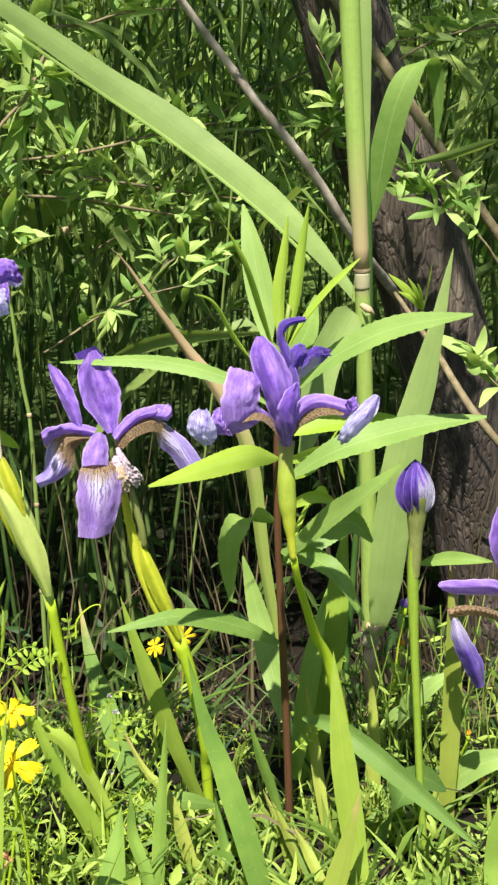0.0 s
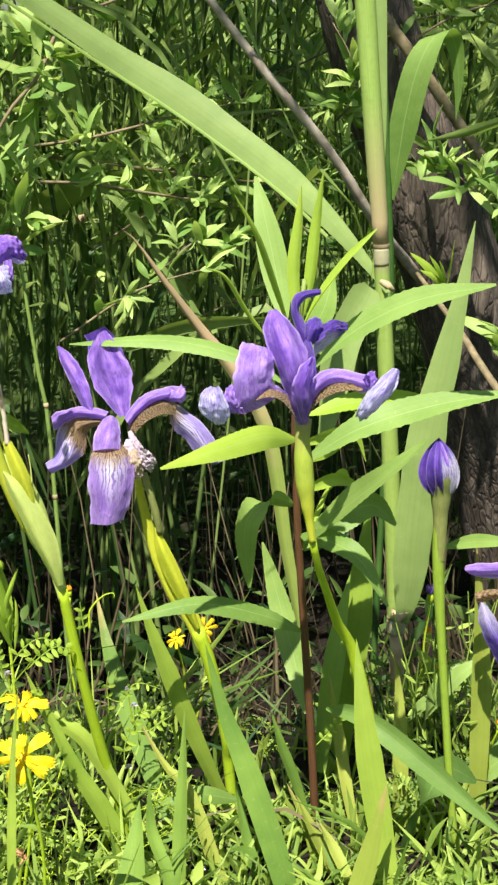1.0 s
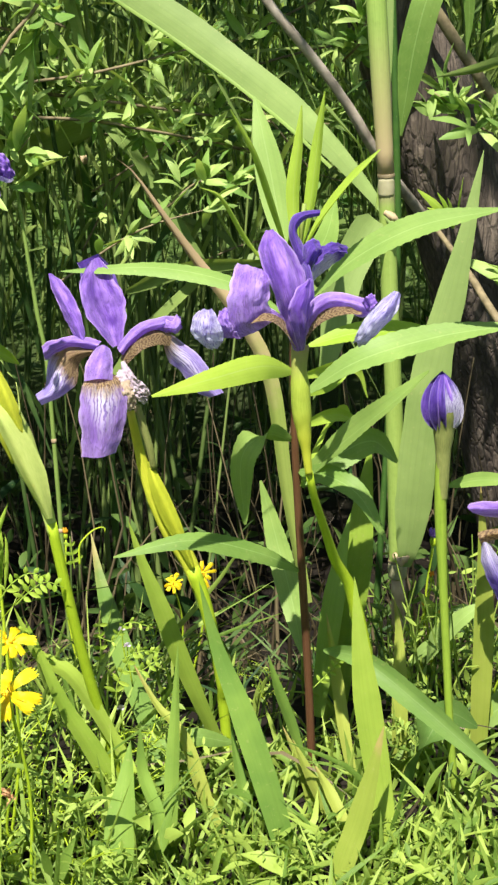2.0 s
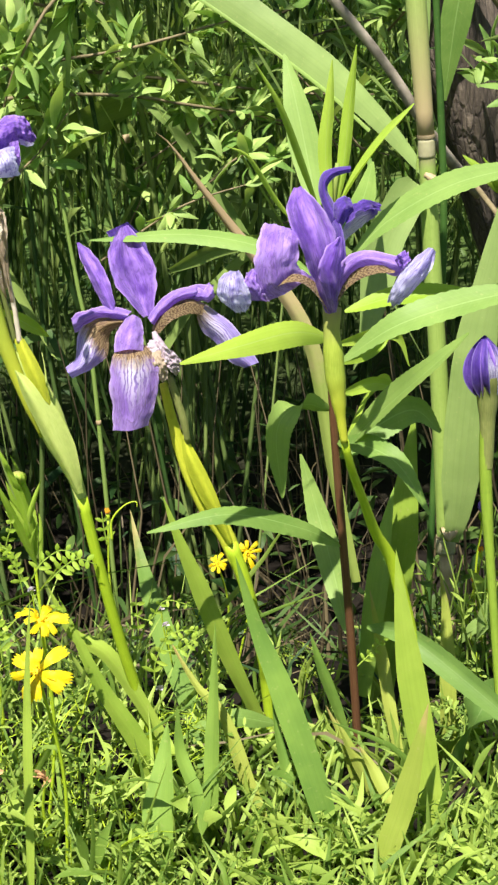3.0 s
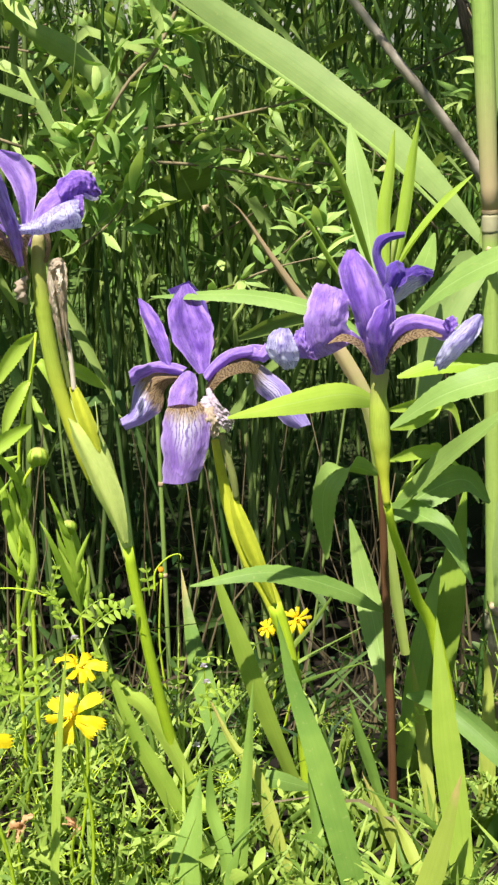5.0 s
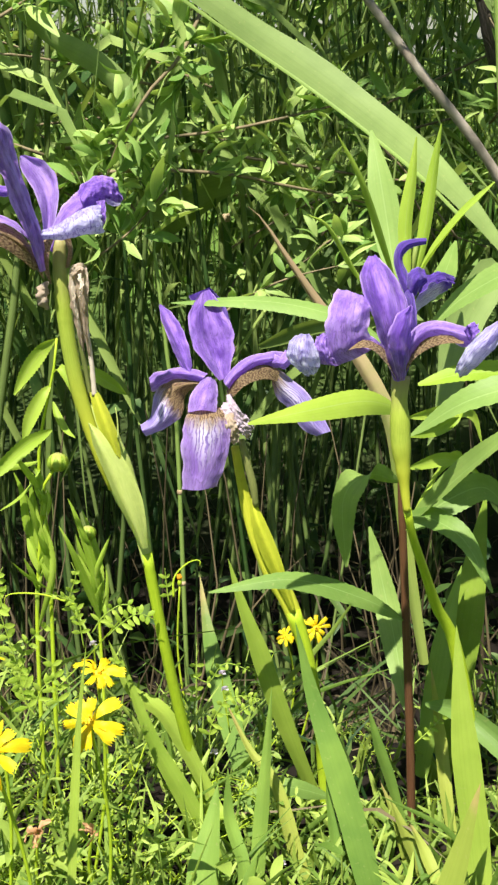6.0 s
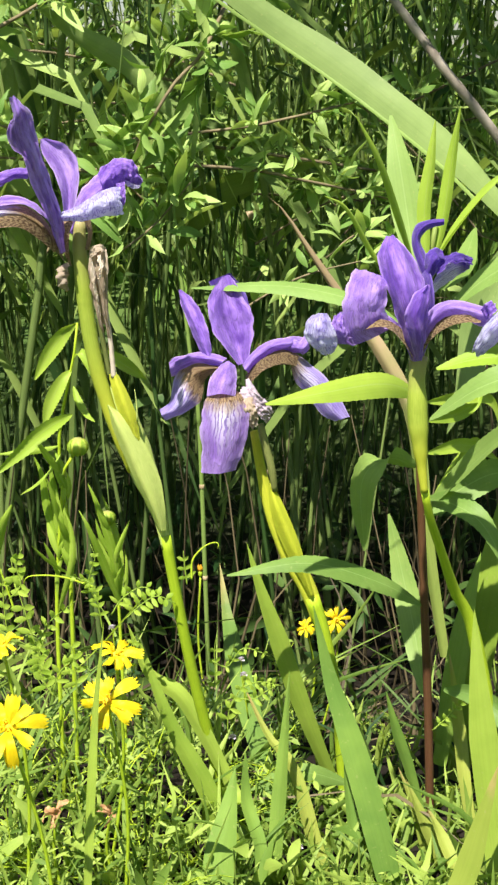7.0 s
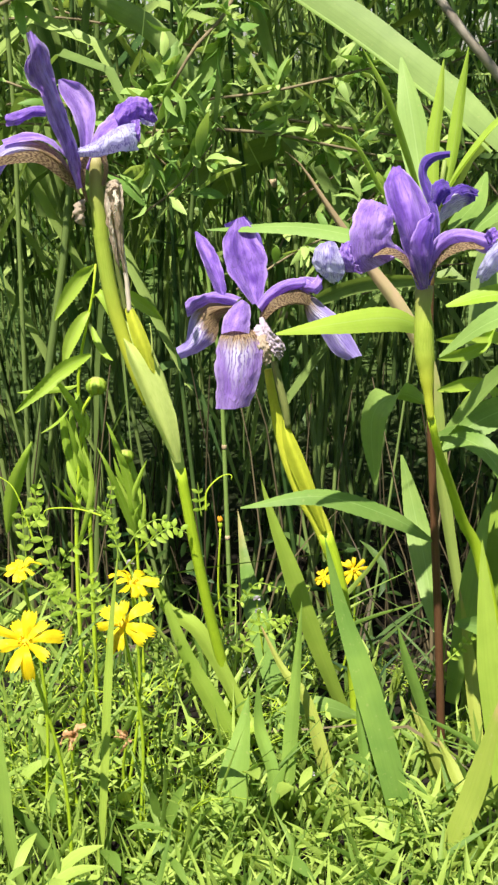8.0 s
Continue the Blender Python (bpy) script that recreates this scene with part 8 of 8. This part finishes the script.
def undergrowth():
    """The dense low green of grass and small herbs where the flowers stand."""
    rng = random.Random(101)
    grass, herbs = Shape(), Shape()
    for k in range(4600):
        x, y = rng.uniform(-0.34, 0.32), rng.uniform(-0.24, 0.36)
        if not keeps(x, y, rng):
            continue
        h = plant_height(x, y, rng) * 1.15
        b = Vector((x, y, ground_z(x, y) - 0.002))
        lean = Vector((rng.gauss(0, 0.45), rng.gauss(0, 0.35), 1)) * h
        grass.ribbon([b, b + lean * 0.55, b + lean + Vector((rng.gauss(0, 0.25), rng.gauss(0, 0.2), -0.12)) * h], rng.uniform(0.0009, 0.0034), (1, rng.uniform(-0.7, 0.7), 0), "blade", n=4, across=2, cup=0.3)
    for k in range(110):
        x, y = rng.uniform(-0.32, 0.30), rng.uniform(0.03, 0.28)
        h = plant_height(x, y, rng) * 1.9
        b = Vector((x, y, ground_z(x, y) - 0.002))
        lean = Vector((rng.gauss(0, 0.35), rng.gauss(0, 0.25), 1)) * h
        grass.ribbon([b, b + lean * 0.55, b + lean + Vector((rng.gauss(0, 0.3), rng.gauss(0, 0.2), -0.12)) * h], rng.uniform(0.0014, 0.004), (1, rng.uniform(-0.7, 0.7), 0), "blade", n=7, across=2, cup=0.4)
    for k in range(520):
        x, y = rng.uniform(-0.34, 0.32), rng.uniform(-0.24, 0.20)
        if not keeps(x, y, rng):
            continue
        h = plant_height(x, y, rng) * rng.uniform(0.3, 0.95)
        a = Vector((x, y, ground_z(x, y) + h))
        ln = rng.uniform(0.012, 0.034)
        d = Vector((rng.gauss(0, 0.8), rng.gauss(-0.3, 0.6), rng.gauss(0.6, 0.5))).normalized() * ln
        grass.tube([Vector((x + rng.gauss(0, 0.006), y + 0.004, ground_z(x, y) - 0.002)), a], (0.0007, 0.0005), n=3, sides=4, cap=False)
        grass.ribbon([a, a + d * 0.5 + Vector((0, 0, ln * 0.12)), a + d], ln * rng.uniform(0.16, 0.30), (rng.gauss(0, 1), rng.gauss(0, 0.6), rng.gauss(0, 0.4)), "lance", n=6, across=2, cup=0.35)
    for k in range(1500):
        x, y = rng.uniform(-0.14, 0.26), rng.uniform(-0.22, 0.03)
        h = rng.uniform(0.018, 0.046)
        b = Vector((x, y, ground_z(x, y) - 0.002))
        lean = Vector((rng.gauss(0, 0.4), rng.gauss(0, 0.3), 1)) * h
        grass.ribbon([b, b + lean * 0.55, b + lean + Vector((rng.gauss(0, 0.3), rng.gauss(0, 0.25), -0.1)) * h], rng.uniform(0.0014, 0.0038), (1, rng.uniform(-0.7, 0.7), 0), "blade", n=5, across=2, cup=0.3)
    for k in range(420):
        x, y = rng.uniform(-0.08, 0.12), rng.uniform(0.02, 0.14)
        h = rng.uniform(0.012, 0.036)
        b = Vector((x, y, ground_z(x, y) - 0.002))
        lean = Vector((rng.gauss(0, 0.5), rng.gauss(0, 0.4), 1)) * h
        grass.ribbon([b, b + lean * 0.55, b + lean + Vector((rng.gauss(0, 0.3), rng.gauss(0, 0.25), -0.15)) * h], rng.uniform(0.0016, 0.0046), (1, rng.uniform(-0.7, 0.7), 0.2), "lance", n=5, across=2, cup=0.3)
    for k in range(380):
        x, y = rng.uniform(-0.32, 0.26), -0.10 + 0.30 * rng.random() ** 1.2
        side = min(1.0, max(0.0, (-0.05 - x) / 0.06))
        h = rng.uniform(0.03, 0.075) * (0.75 + 0.5 * side)
        b = Vector((x, y, ground_z(x, y) - 0.002))
        lean = Vector((rng.gauss(0, 0.30), rng.gauss(0, 0.3), 1)) * h
        bend = Vector((rng.gauss(0, 0.10), rng.gauss(0, 0.10), -0.03)) * h
        grass.ribbon([b, b + lean * 0.5, b + lean + bend], rng.uniform(0.0012, 0.0032), (1, rng.uniform(-0.5, 0.5), 0), "blade", n=6, across=2, cup=0.4)
    for k in range(110):
        x, y = rng.uniform(0.07, 0.24), rng.uniform(0.13, 0.30)
        b = Vector((x, y, ground_z(x, y) - 0.002))
        h = rng.uniform(0.04, 0.13)
        d = Vector((rng.gauss(0, 0.2), rng.gauss(0, 0.15), 1)) * h
        grass.tube([b, b + d * 0.5 + Vector((rng.gauss(0, 0.006), 0, 0)), b + d], (0.0008, 0.0005), n=5, sides=4, cap=False)
        for q in range(rng.randint(1, 5)):
            a = b + d * rng.uniform(0.3, 1.0)
            w = Vector((rng.gauss(0, 1), rng.gauss(0, 0.7), rng.gauss(0.4, 0.5))).normalized() * rng.uniform(0.005, 0.014)
            grass.ribbon([a, a + w * 0.5, a + w], w.length * 0.3, (rng.gauss(0, 1), rng.gauss(0, 1), 0.3), "lance", n=4, across=2, cup=0.3)
    for k in range(360):
        x, y = rng.uniform(-0.30, 0.26), rng.uniform(-0.24, 0.03)
        h = plant_height(x, y, rng) * rng.uniform(0.75, 1.15)
        a = Vector((x, y, ground_z(x, y) + h))
        ln = rng.uniform(0.010, 0.030)
        d = Vector((rng.gauss(0, 0.8), rng.gauss(0.2, 0.6), rng.gauss(0.15, 0.25))).normalized() * ln
        grass.tube([Vector((x + rng.gauss(0, 0.006), y + 0.004, ground_z(x, y) - 0.002)), a], (0.0007, 0.0005), n=3, sides=4, cap=False)
        grass.ribbon([a, a + d * 0.5 + Vector((0, 0, ln * 0.12)), a + d], ln * rng.uniform(0.18, 0.34), (-d.y, d.x, rng.gauss(0, 0.25) * ln), "lance", n=6, across=2, cup=0.25)
    for k in range(520):
        x, y = rng.uniform(-0.34, 0.32), rng.uniform(-0.24, 0.38)
        if not keeps(x, y, rng):
            continue
        h = plant_height(x, y, rng)
        stem, leaves = vetch(rng, 6, h, rng.choice(VETCH_LEAFLETS) * rng.uniform(0.7, 1.15))
        m = pose(x, y, ground_z(x, y) - 0.002, 0, 0, rng.uniform(0, 360))
        tmp = Shape()
        add_leaflets(tmp, leaves)
        for q in (tmp.moved(m), stem.moved(m)):
            n0 = len(herbs.v)
            herbs.v.extend(q.v)
            herbs.uv.extend(q.uv)
            herbs.f.extend(tuple(i + n0 for i in f) for f in q.f)
    single("grass", grass, M_GRASS, "short dense sunlit green grass", "grass", kind="stuff")
    single("low_herbs", herbs, M_GRASS, "tangle of small-leaved green herbs on the ground", "herbs", kind="stuff")


undergrowth()


def vetch_bloom(p, size, seed):
    rng = random.Random(seed)
    t = thing("vetch_flower", p, "tiny pale lilac vetch flower", "flower", "vetch flowers")
    p = Vector(p)
    for k, (dx, dz, w) in enumerate(((0, 0.6, 1.0), (-0.5, 0, 0.7), (0.5, 0, 0.7))):
        s = Shape()
        e = p + Vector((dx, -0.4, dz)) * size
        s.ribbon([p, (p + e) / 2 + Vector((0, -0.15 * size, 0)), e], size * w, (1, 0.2, rng.uniform(-0.3, 0.3)), "oval", n=5, across=2, cup=0.3)
        part("petal", s, M_WHITE, t)
    s = Shape()
    s.tube([p + Vector((0.002, 0.003, -0.03)), p + Vector((0, 0.002, -0.012)), p], (0.0005, 0.0004), n=5, sides=4)
    part("stalk", s, M_STEM, t)


for n, p in enumerate(((-0.0935, 0.1300, 0.1428), (-0.0981, 0.1000, 0.1177), (-0.1647, 0.1000, 0.1838), (-0.0579, 0.0400, 0.0841), (-0.1475, 0.0000, 0.0753), (-0.1250, 0.0000, 0.0542), (-0.0974, 0.1600, 0.1391), (-0.1008, 0.0200, 0.0446), (-0.0527, 0.1200, 0.1194))):
    vetch_bloom(p, 0.0045, n)
